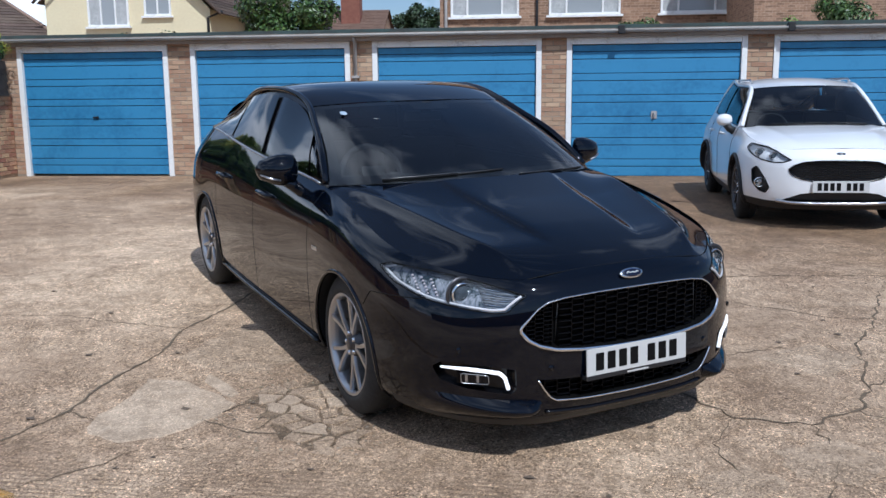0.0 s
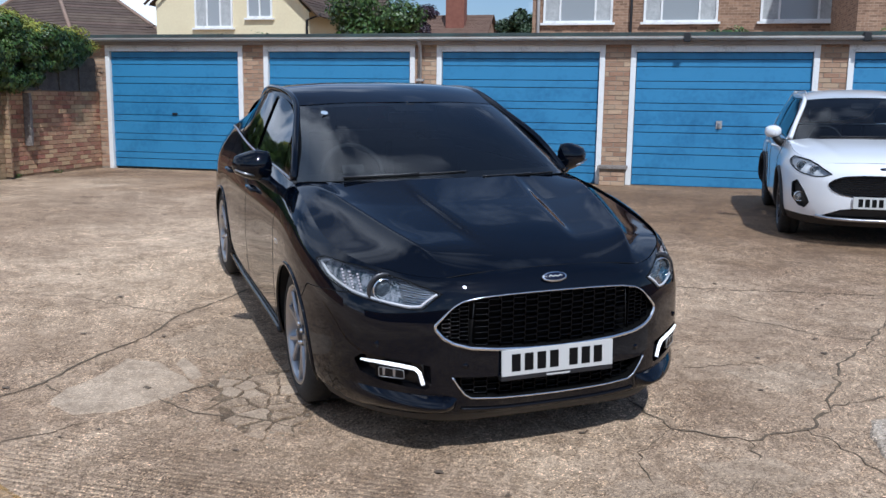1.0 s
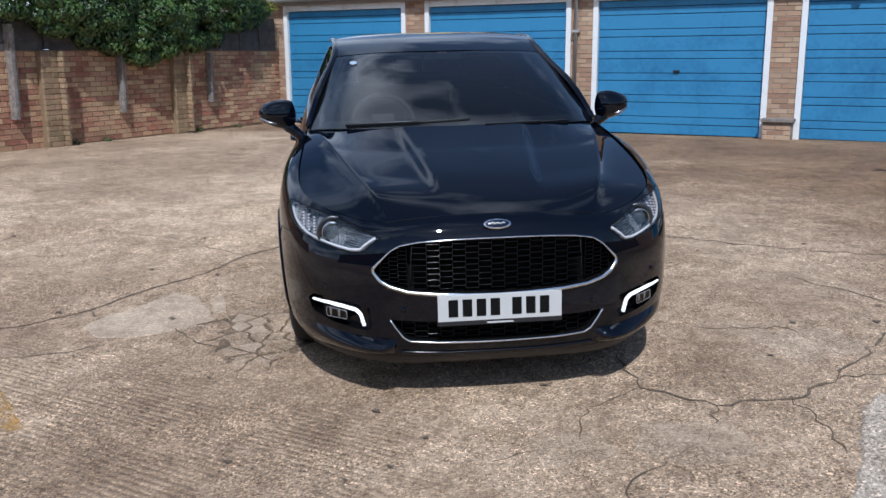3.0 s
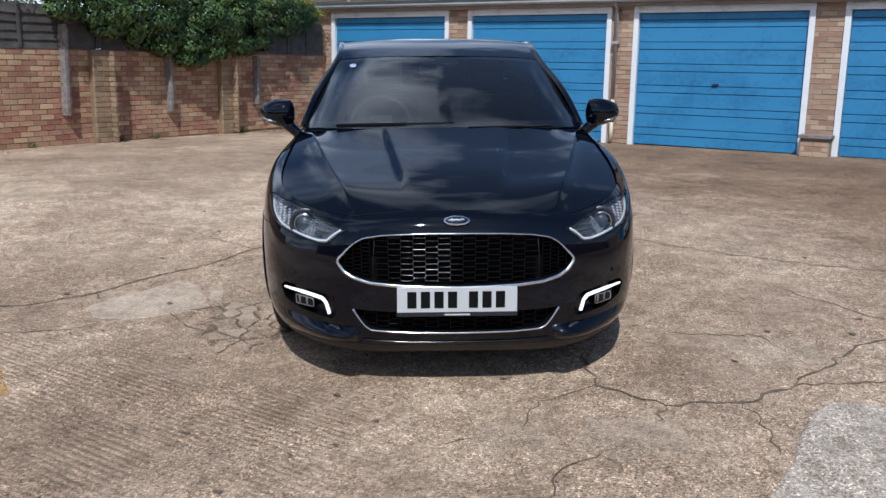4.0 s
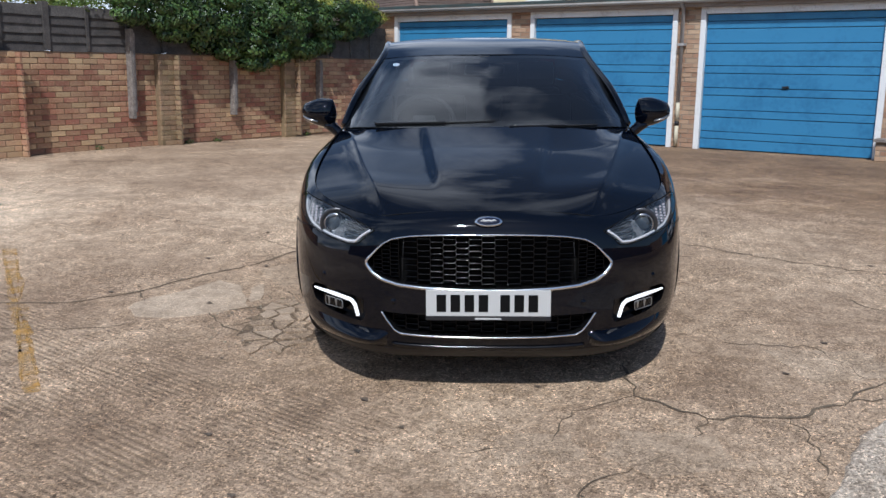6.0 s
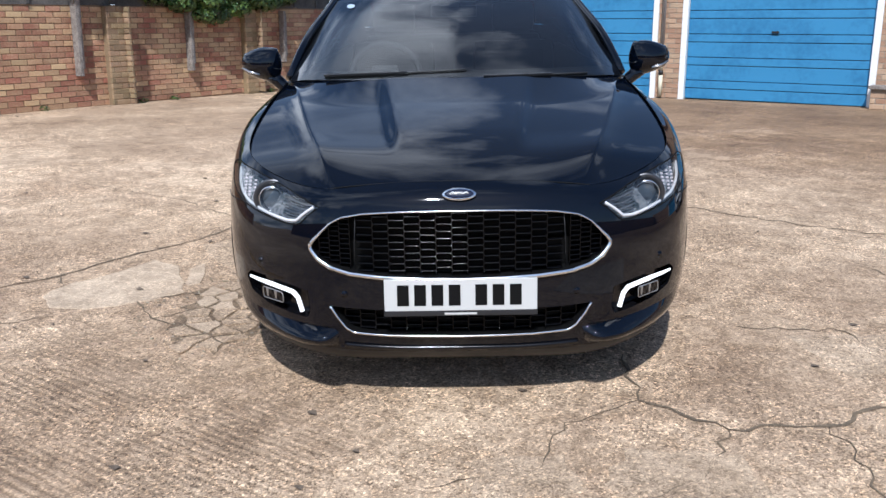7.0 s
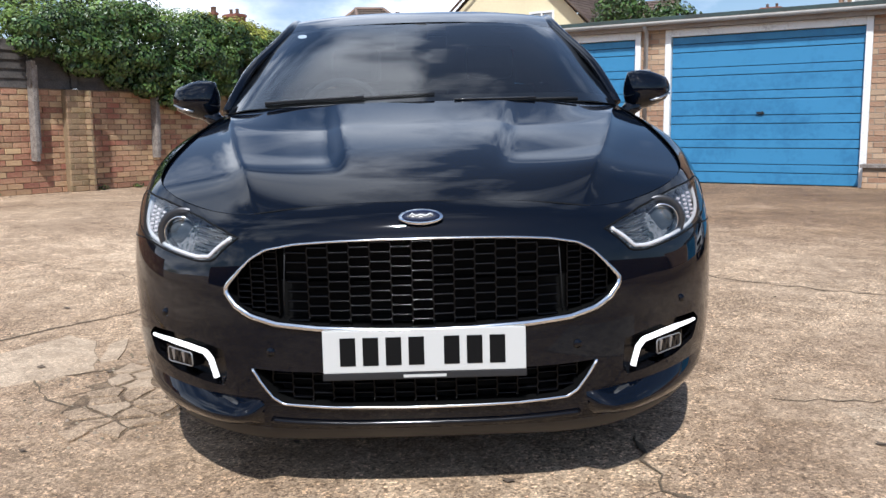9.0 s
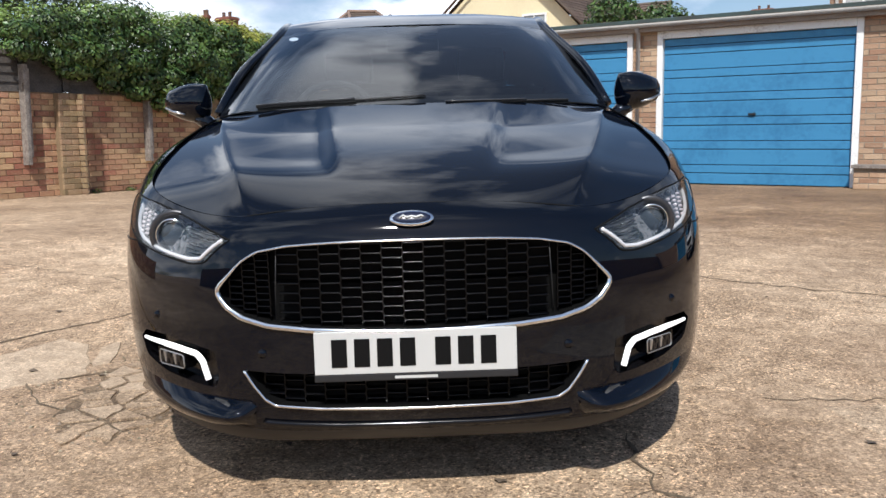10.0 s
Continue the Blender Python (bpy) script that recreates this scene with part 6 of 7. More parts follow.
def window(parent, x0, x1, z0, z1, y, panes, curtain=False, name="window"):
    """A framed window on a wall facing -y."""
    w = new(name); w.parent = parent
    w.matrix_basis = Matrix.Translation((x0, y, z0))
    ww, hh, t = x1 - x0, z1 - z0, 0.07
    box("frame", (0, -0.05, 0), (t, 0.02, hh), WHITE, w)
    box("frame", (ww - t, -0.05, 0), (ww, 0.02, hh), WHITE, w)
    box("frame", (t, -0.05, hh - t), (ww - t, 0.02, hh), WHITE, w)
    box("frame", (t, -0.05, 0), (ww - t, 0.02, t), WHITE, w)
    box("sill", (-0.08, -0.13, -0.07), (ww + 0.08, 0.02, -0.002), WHITE, w)
    edges_ = [0.0] + list(np.cumsum(panes) / sum(panes))
    for i in range(len(panes)):
        a, b = t + edges_[i] * (ww - 2 * t), t + edges_[i + 1] * (ww - 2 * t)
        if i:
            box("mullion", (a - 0.03, -0.045, t + 0.001), (a + 0.03, 0.02, hh - t - 0.001), WHITE, w)
        big = panes[i] == max(panes)
        box("pane", (a + (0.031 if i else 0.001), -0.01, t + 0.001), (b - (0.031 if i < len(panes) - 1 else 0.001), 0.0, hh - t - 0.001), (CURTAIN if curtain else (PANE_PALE if big else CURTAIN)), w)
    return w


def chimney(parent, x, y, z0, z1, w, mat, pots=2):
    c = new("chimney"); c.parent = parent
    c.matrix_basis = Matrix.Translation((x, y, z0))
    h = z1 - z0
    box("shaft", (-w / 2, -w / 3, 0), (w / 2, w / 3, h), mat, c)
    box("shaft_cap", (-w / 2 - 0.06, -w / 3 - 0.06, h - 0.2), (w / 2 + 0.06, w / 3 + 0.06, h - 0.05), mat, c, 0.02)
    for k in range(pots):
        lathe("chimney_pot", [(h - 0.05, 0.12), (h + 0.25, 0.10), (h + 0.27, 0.12), (h + 0.32, 0.12), (h + 0.33, 0.08)], TILE_RED, c, 14, "z", ((k - (pots - 1) / 2) * w * 0.45, 0, 0))
    return c


def cream_house():
    g = empty("cream_house", Matrix.Translation((0.20, 40.28, -0.384)) @ Matrix.Diagonal((1.261, 1.261, 1.261, 1)), "cream rendered gabled house with a brown tiled roof", "house")
    x0, x1, ze, zl, xm, zr = -19.35, -12.95, 4.62, 5.06, -16.1, 7.75
    mesh("wall", [(x0, 0, -0.5), (x1, 0, -0.5), (x1, 0, ze), (xm, 0, zr), (x0, 0, zl), (x0, 9, -0.5), (x1, 9, -0.5), (x1, 9, ze), (xm, 9, zr), (x0, 9, zl)],
         [(0, 1, 2, 3, 4), (9, 8, 7, 6, 5), (0, 4, 9, 5), (2, 1, 6, 7)], CREAM, g)
    tiled_slope("roof", (x0 - 0.28, -0.12, zl - 0.13), (x0 - 0.28, 9, zl - 0.13), (xm, 9, zr + 0.15), (xm, -0.12, zr + 0.15), TILE, g, 26)
    tiled_slope("roof", (x1 + 0.55, 9, ze - 0.2), (x1 + 0.55, -0.35, ze - 0.2), (xm, -0.35, zr + 0.15), (xm, 9, zr + 0.15), TILE, g, 26)
    for s, e in ((x0 - 0.28, zl - 0.14), (x1 + 0.55, ze - 0.24)):
        tube("barge_board", [(s, -0.36, e), (xm, -0.36, zr + 0.10)], 0.05, TILE, g, sides=6)
    tiled_slope("rear_roof", (x1 + 0.2, 3.0, 3.7), (x1 + 2.2, 3.0, 3.7), (x1 + 1.0, 6.5, 6.3), (x1 - 1, 6.5, 6.3), TILE, g, 22)
    box("rear_wall", (x1 + 0.01, 3.2, -0.5), (x1 + 1.9, 9, 3.75), CREAM, g)
    box("eaves_gutter", (x1 + 0.3, 2.9, 3.62), (x1 + 2.2, 3.0, 3.72), WHITE, g, 0.02)
    window(g, -17.66, -16.06, 4.05, 5.36, -0.005, (0.8, 1.0, 0.8))
    window(g, -15.45, -14.42, 4.40, 5.36, -0.005, (1, 1), False)
    tube("soil_pipe", [(x1 - 0.05, -0.08, 0), (x1 - 0.05, -0.08, 4.3), (x1 + 0.5, -0.1, 4.5)], 0.05, BLACK, g, sides=8)
    return g


cream_house()


def bungalow():
    g = empty("bungalow", Matrix.Identity(4), "bungalow with a hipped brown tiled roof", "house")
    ea = [(-38.5, 41.0, 3.6), (-26.35, 36.9, 3.6), (-22.5, 40.2, 3.6), (-31, 47.5, 3.6)]
    ridge = [(-31.1, 41.6, 7.5), (-30.75, 41.2, 7.5), (-29.6, 42.2, 7.5)]
    tiled_slope("roof", ea[0], ea[1], ridge[1], ridge[0], TILE, g, 26)
    tiled_slope("roof", ea[1], ea[2], ridge[2], ridge[1], TILE, g, 26)
    tiled_slope("roof", ea[2], ea[3], ridge[0], ridge[2], TILE, g, 26)
    tiled_slope("roof", ea[3], ea[0], ridge[0], ridge[0], TILE, g, 26)
    for a, b in ((ea[1], ridge[1]), (ea[0], ridge[0]), (ea[2], ridge[2]), (ridge[0], ridge[1]), (ridge[1], ridge[2])):
        tube("ridge_tiles", [Vector(a) + Vector((0, 0, 0.05)), Vector(b) + Vector((0, 0, 0.05))], 0.09, RIDGE, g, sides=8)
    inset = [(-29.6 + (p[0] + 29.6) * 0.93, 41.4 + (p[1] - 41.4) * 0.93) for p in ea]
    n = 4
    vs = [(x, y, -0.3) for x, y in inset] + [(x, y, 3.55) for x, y in inset]
    mesh("wall", vs, [(i, (i + 1) % n, n + (i + 1) % n, n + i) for i in range(n)], FAR_BRICK, g)
    chimney(g, -29.2, 43.0, 5.0, 7.1, 1.1, CHIMNEY_BRICK, 1)
    return g


bungalow()


def flats():
    g = empty("apartment_block", Matrix.Translation((0.18, 38.52, -0.418)) @ Matrix.Diagonal((1.33, 1.284, 1.284, 1)), "brown brick flats with white framed windows", "building")
    x0, x1, h = -4.08, 5.85, 8.2
    box("wall", (x0, 0.0, -0.5), (x1, 8, h), FAR_BRICK, g)
    for k, (a, b) in enumerate(((-3.73, -1.57), (-0.63, 1.57), (2.78, 4.95))):
        window(g, a, b, 3.97, 5.35, -0.005, (0.55, 1.3, 0.55))
        window(g, a, b, 1.2, 2.5, -0.005, (0.55, 1.3, 0.55))
    box("brick_band", (x0 - 0.01, -0.02, 3.55), (x1 + 0.01, 0.0, 3.72), FAR_BRICK, g)
    box("roof", (x0 - 0.4, -0.4, h), (x1 + 0.4, 8.4, h + 0.25), TILE, g)
    tube("rain_pipe", [(x0 + 0.2, -0.08, 0), (x0 + 0.2, -0.08, h)], 0.05, PIPE, g, sides=8)
    tube("rain_pipe", [(-1.0, -0.08, 0), (-1.0, -0.08, h)], 0.04, BLACK, g, sides=8)
    return g


flats()


def gabled_house(name, at, w, d, eave, ridge, wall_mat, roof_mat, label, stack, size=1.0):
    g = empty(name, Matrix.Translation(at) @ Matrix.Scale(size, 4), label, "house")
    mesh("wall", [(0, 0, -1), (w, 0, -1), (w, 0, eave), (0, 0, eave), (0, d, -1), (w, d, -1), (w, d, eave), (0, d, eave), (0, d / 2, ridge), (w, d / 2, ridge)],
         [(0, 1, 2, 3), (5, 4, 7, 6), (4, 0, 3, 8, 7), (1, 5, 6, 9, 2)], wall_mat, g)
    tiled_slope("roof", (-0.3, -0.3, eave - 0.1), (w + 0.3, -0.3, eave - 0.1), (w + 0.3, d / 2, ridge + 0.1), (-0.3, d / 2, ridge + 0.1), roof_mat, g, 20)
    tiled_slope("roof", (w + 0.3, d + 0.3, eave - 0.1), (-0.3, d + 0.3, eave - 0.1), (-0.3, d / 2, ridge + 0.1), (w + 0.3, d / 2, ridge + 0.1), roof_mat, g, 20)
    for x, y, z0, z1, cw in stack:
        chimney(g, x, y, z0, z1, cw, CHIMNEY_BRICK)
    return g


gabled_house("brick_house", (-34.1, 117, -0.74), 6.6, 8, 6.3, 9.0, FAR_BRICK, TILE_RED, "distant brick house with brown roof and chimney", [(3.7, 2.6, 7.5, 10.9, 1.7)], 1.5)
gabled_house("brick_house", (-43.85, 40, 0), 5.5, 5, 3.4, 5.6, FAR_BRICK, TILE_RED, "brick house with twin chimneys behind the hedge", [(0.2, 2.5, 4.6, 8.5, 0.42), (2.1, 2.5, 4.6, 8.2, 1.2)])
gabled_house("brick_house", (6.5, 33, 0), 9.0, 6, 8.5, 11.0, FAR_BRICK, TILE, "brown brick house beside the flats", [])

tree("garden_tree", (-8.5, 28.5, 0), 5.1, 1.95, LEAF, "leafy green garden tree behind the garages", 3, 9000, 0.13, 0.14, 0.5)
tree("purple_tree", (-16.6, 60.0, 0), 8.1, 1.55, LEAF_PURPLE, "dark purple-leaved garden tree behind the roofs", 5, 4500, 0.20, 0.16, 0.7)
tree("pine_tree", (-17.4, 108.0, 0), 13.2, 2.7, LEAF_DARK, "dark spreading pine tree behind the flats", 6, 4000, 0.42, 0.36, 0.7)
tree("shrub_tree", (2.10, 26.0, 0), 4.15, 0.95, LEAF, "rounded green shrub by the flats", 7, 5200, 0.09, 0.06, 0.6)
tree("shrub_tree", (7.6, 26.0, 0), 4.2, 1.2, LEAF, "rounded green shrub beside the brick house", 8, 6000, 0.10, 0.06, 0.6)
tree("shrub_tree", (5.9, 26.0, 0), 3.8, 0.6, LEAF_PALE, "thin pale shrub beside the brick house", 9, 900, 0.09, 0.05, 0.6)
tree("shrub_tree", (-12.6, 26.0, 0), 3.45, 1.1, LEAF, "straggling shrub tops behind the garage roof", 10, 1300, 0.10, 0.05, 0.7)

# ---- repairs and cracks in the yard ----
flat_patch("repair_patch", [(-2.12, 3.70), (-2.10, 3.84), (-2.08, 4.02), (-2.11, 4.27), (-1.90, 4.25), (-1.70, 4.13), (-1.53, 3.98), (-1.56, 3.81), (-1.71, 3.56), (-1.87, 3.47), (-2.06, 3.55)], PATCH, 0.004, "smooth pale concrete repair", 0.012, 2)
flat_patch("repair_patch", [(-2.10, 4.60), (-2.06, 4.80), (-2.01, 5.10), (-1.87, 5.34), (-1.43, 4.65), (-1.51, 4.47), (-1.70, 4.39), (-1.91, 4.48)], WORN_PATCH, 0.0035, "smooth pale concrete repair", 0.015, 21)
flat_patch("repair_patch", [(-1.80, 4.25), (-1.81, 4.37), (-1.66, 4.23), (-1.56, 4.11), (-1.58, 4.05), (-1.67, 4.12)], PATCH, 0.005, "smooth pale concrete repair", 0.008, 22)
flat_patch("repair_patch", [(0.95, 3.75), (1.25, 3.92), (1.42, 3.72), (1.2, 3.45), (0.98, 3.5)], WORN_PATCH, 0.003, "smooth pale concrete repair", 0.02, 3)
flat_patch("repair_patch", [(0.55, 3.40), (0.80, 3.62), (0.95, 3.45), (0.72, 3.22)], WORN_PATCH, 0.003, "smooth pale concrete repair", 0.02, 4)
flat_patch("repair_patch", [(1.1, 5.0), (1.5, 5.3), (1.75, 5.05), (1.45, 4.72)], WORN_PATCH, 0.003, "smooth pale concrete repair", 0.02, 5)
flat_patch("paint_mark", [(-4.0, 3.83), (-2.6, 3.15), (-1.9, 2.82), (-1.3, 2.53), (-1.26, 2.58), (-1.88, 2.88), (-2.55, 3.22), (-3.95, 3.90)], YELLOW_PAINT, 0.0012, "worn faded yellow paint line", 0.018, 9)
flat_patch("repair_slab", [(1.74, 3.2), (1.75, 3.77), (1.72, 4.25), (1.76, 4.48), (1.90, 4.55), (2.9, 4.85), (2.9, 3.0)], SLAB, 0.008, "grey rough concrete slab", 0.008, 6)
CRACKS = [
    ([(-2.17, 6.05), (-2.20, 5.59), (-2.29, 5.12), (-2.23, 4.69), (-2.30, 4.12), (-2.28, 3.79), (-2.40, 3.40), (-2.9, 3.0)], 0.013),
    ([(-2.28, 3.79), (-1.95, 3.60), (-1.62, 3.78), (-1.44, 4.05), (-1.20, 4.30), (-0.95, 4.75)], 0.011),
    ([(-1.62, 3.78), (-1.35, 3.66), (-1.12, 3.67), (-0.82, 3.64)], 0.010),
    ([(-1.12, 3.67), (-1.02, 3.89), (-1.11, 4.05), (-1.05, 4.3)], 0.010),
    ([(-1.44, 4.05), (-1.25, 3.95), (-1.02, 3.89), (-0.86, 3.98)], 0.009),
    ([(-1.25, 3.95), (-1.30, 3.78), (-1.35, 3.66)], 0.008),
    ([(-1.75, 4.35), (-1.62, 4.55), (-1.45, 4.62), (-1.25, 4.85), (-1.3, 5.3)], 0.009),
    ([(-1.75, 3.42), (-1.98, 3.10), (-2.3, 2.9)], 0.008),
    ([(-0.1, 6.98), (0.65, 6.91), (1.31, 6.96), (2.2, 7.15), (3.5, 7.3)], 0.012),
    ([(0.62, 4.45), (0.84, 4.10), (1.18, 4.06), (1.45, 4.27), (1.60, 4.59), (1.75, 5.27), (2.05, 5.9), (2.3, 6.6)], 0.013),
    ([(1.60, 4.59), (1.95, 4.9), (2.4, 5.0), (3.1, 5.5)], 0.010),
    ([(1.18, 4.06), (1.22, 3.7), (1.05, 3.3), (1.15, 2.8)], 0.008),
    ([(0.84, 4.10), (0.70, 3.8), (0.78, 3.5), (0.55, 3.2)], 0.007),
    ([(1.45, 4.27), (1.62, 4.05), (1.70, 3.8)], 0.008),
    ([(0.9, 5.0), (1.3, 5.2), (1.62, 4.9)], 0.008),
    ([(1.2, 6.2), (1.75, 5.9), (2.05, 5.9)], 0.008),
    ([(-2.9, 3.0), (-3.6, 3.3), (-4.4, 3.1)], 0.009),
    ([(-2.29, 5.12), (-3.2, 5.3), (-4.4, 5.2)], 0.007),
    ([(-6.5, 9.6), (-4.5, 9.3), (-2.6, 9.5), (-1.2, 9.2)], 0.012),
    ([(2.3, 6.6), (2.6, 7.2), (2.9, 8.2)], 0.010),
    ([(3.1, 5.5), (3.8, 5.4), (4.5, 5.8)], 0.010),
    ([(2.4, 5.0), (2.7, 4.6), (3.2, 4.5)], 0.010),
]


def clip(poly, px, py, nx, ny):
    """The part of a polygon on the side of a line to which the normal does not point."""
    out = []
    for i, (x0, y0) in enumerate(poly):
        x1, y1 = poly[(i + 1) % len(poly)]
        a, b = (x0 - px) * nx + (y0 - py) * ny, (x1 - px) * nx + (y1 - py) * ny
        if a <= 0:
            out.append((x0, y0))
        if (a < 0 < b) or (b < 0 < a):
            f = a / (a - b)
            out.append((x0 + (x1 - x0) * f, y0 + (y1 - y0) * f))
    return out


def crazing(region, cell, gap, seed, keep=0.86):
    """Broken concrete: irregular pieces parted by dirt-filled cracks inside an outline."""
    rnd = random.Random(seed)
    xs, ys = [p[0] for p in region], [p[1] for p in region]
    lo_x, hi_x, lo_y, hi_y = min(xs) - cell, max(xs) + cell, min(ys) - cell, max(ys) + cell
    sites = []
    for i in range(int((hi_x - lo_x) / cell) + 1):
        for j in range(int((hi_y - lo_y) / cell) + 1):
            sites.append((lo_x + (i + (0.5 if j % 2 else 0) + rnd.uniform(-.42, .42)) * cell, lo_y + (j + rnd.uniform(-.42, .42)) * cell))
    flat_patch("crumbled_patch", region, CRUMB, 0.0012, "", 0.05, seed + 50)
    for k, (x, y) in enumerate(sites):
        if not inside(region, np.array([x]), np.array([y]))[0] or rnd.random() > keep:
            continue
        poly = [(x - 2 * cell, y - 2 * cell), (x + 2 * cell, y - 2 * cell), (x + 2 * cell, y + 2 * cell), (x - 2 * cell, y + 2 * cell)]
        for m, (u, v) in enumerate(sites):
            d = math.hypot(u - x, v - y)
            if m != k and d < 3.5 * cell:
                back_off = 0.5 - gap / d
                poly = clip(poly, x + (u - x) * back_off, y + (v - y) * back_off, (u - x) / d, (v - y) / d)
        if len(poly) > 2:
            poly = [(px + (x - px) * rnd.uniform(-.03, .09), py + (y - py) * rnd.uniform(-.03, .09)) for px, py in poly]
            flat_patch("broken_piece", poly, PATCH if rnd.random() < 0.25 else WORN_PATCH, 0.007 + rnd.uniform(-0.002, 0.003), "", 0.007, rnd.randrange(9999))


def rubble(name, region, count, seed, label):
    """Loose chips of concrete lying in and round a broken stretch."""
    rnd = random.Random(seed)
    xs, ys = [p[0] for p in region], [p[1] for p in region]
    vs, fs = [], []
    while count:
        x, y = rnd.uniform(min(xs), max(xs)), rnd.uniform(min(ys), max(ys))
        if not inside(region, np.array([x]), np.array([y]))[0]:
            continue
        count -= 1
        r, q = 0.003 + 0.007 * rnd.random() ** 2.5, len(vs)
        z = ground_z(x, y)
        for k in range(5):
            a = 2 * math.pi * (k + rnd.uniform(-.3, .3)) / 5
            for f, up in ((1.0, 0.0), (0.7, 0.55)):
                vs.append((x + r * f * math.cos(a), y + r * f * rnd.uniform(.6, 1) * math.sin(a), z + r * up + 0.001))
        fs += [(q + 2 * k, q + (2 * k + 2) % 10, q + (2 * k + 3) % 10, q + 2 * k + 1) for k in range(5)]
        fs.append(tuple(q + 2 * k + 1 for k in range(5)))
    tagged(mesh(name, vs, fs, CHIP), label, "rubble", "", "stuff")


for k, (pts, wdt) in enumerate(CRACKS):
    crack(pts, wdt * (0.85 if k == 0 else 0.66 if k in (9, 10) else 0.65 if k < 9 else 0.5), 100 + k, 0.008 if k < 3 else 0.025)
crazing([(-1.45, 4.00), (-1.39, 4.23), (-1.21, 4.40), (-0.95, 4.10), (-0.80, 3.80), (-0.78, 3.58), (-0.95, 3.50), (-1.16, 3.64)], 0.112, 0.007, 7, 0.94)
rubble("concrete_crumbs", [(-1.75, 3.9), (-1.55, 4.4), (-1.2, 4.75), (-0.85, 4.3), (-0.65, 3.7), (-0.9, 3.35), (-1.3, 3.5)], 520, 31, "loose pale and brown concrete crumbs in the broken yard surface")

# ---- white hatchback ----
HATCH = [
    [(0, .05, .20), (.25, .055, .20), (.42, .08, .20), (.58, .17, .20), (.70, .30, .21), (.78, .48, .22), (.80, .84, .22), (.81, 1.35, .21), (.81, 1.9, .21), (.81, 2.6, .22), (.80, 3.33, .24), (.76, 3.8, .27), (.5, 3.98, .29), (0, 4.02, .30)],
    [(0, -.02, .29), (.25, -.012, .29), (.43, .02, .29), (.60, .12, .29), (.735, .27, .30), (.825, .48, .31), (.855, .84, .32), (.84, 1.35, .30), (.84, 1.9, .30), (.845, 2.6, .31), (.855, 3.33, .33), (.82, 3.82, .36), (.54, 4.03, .38), (0, 4.07, .39)],
    [(0, -.045, .44), (.25, -.036, .44), (.44, 0, .44), (.615, .105, .44), (.755, .265, .44), (.838, .48, .44), (.868, .84, .46), (.85, 1.35, .46), (.85, 1.9, .46), (.855, 2.6, .46), (.868, 3.33, .48), (.83, 3.82, .50), (.55, 4.03, .52), (0, 4.07, .53)],
    [(0, -.04, .60), (.25, -.03, .60), (.45, .008, .60), (.62, .115, .60), (.76, .285, .60), (.838, .50, .61), (.866, .84, .63), (.852, 1.35, .63), (.855, 1.9, .64), (.86, 2.6, .65), (.864, 3.33, .68), (.82, 3.80, .70), (.55, 4.0, .72), (0, 4.04, .73)],
    [(0, -.01, .72), (.25, .0, .718), (.45, .04, .712), (.62, .15, .715), (.75, .32, .73), (.822, .54, .745), (.845, .84, .77), (.842, 1.35, .79), (.848, 1.9, .81), (.852, 2.6, .83), (.845, 3.33, .86), (.79, 3.76, .88), (.53, 3.93, .89), (0, 3.97, .90)],
    [(0, .05, .80), (.25, .06, .797), (.43, .10, .79), (.585, .21, .80), (.69, .37, .835), (.745, .56, .87), (.765, .84, .915), (.765, 1.22, .955), (.785, 1.9, .99), (.785, 2.6, 1.02), (.76, 3.25, 1.06), (.70, 3.62, 1.07), (.46, 3.80, 1.07), (0, 3.84, 1.07)],
]


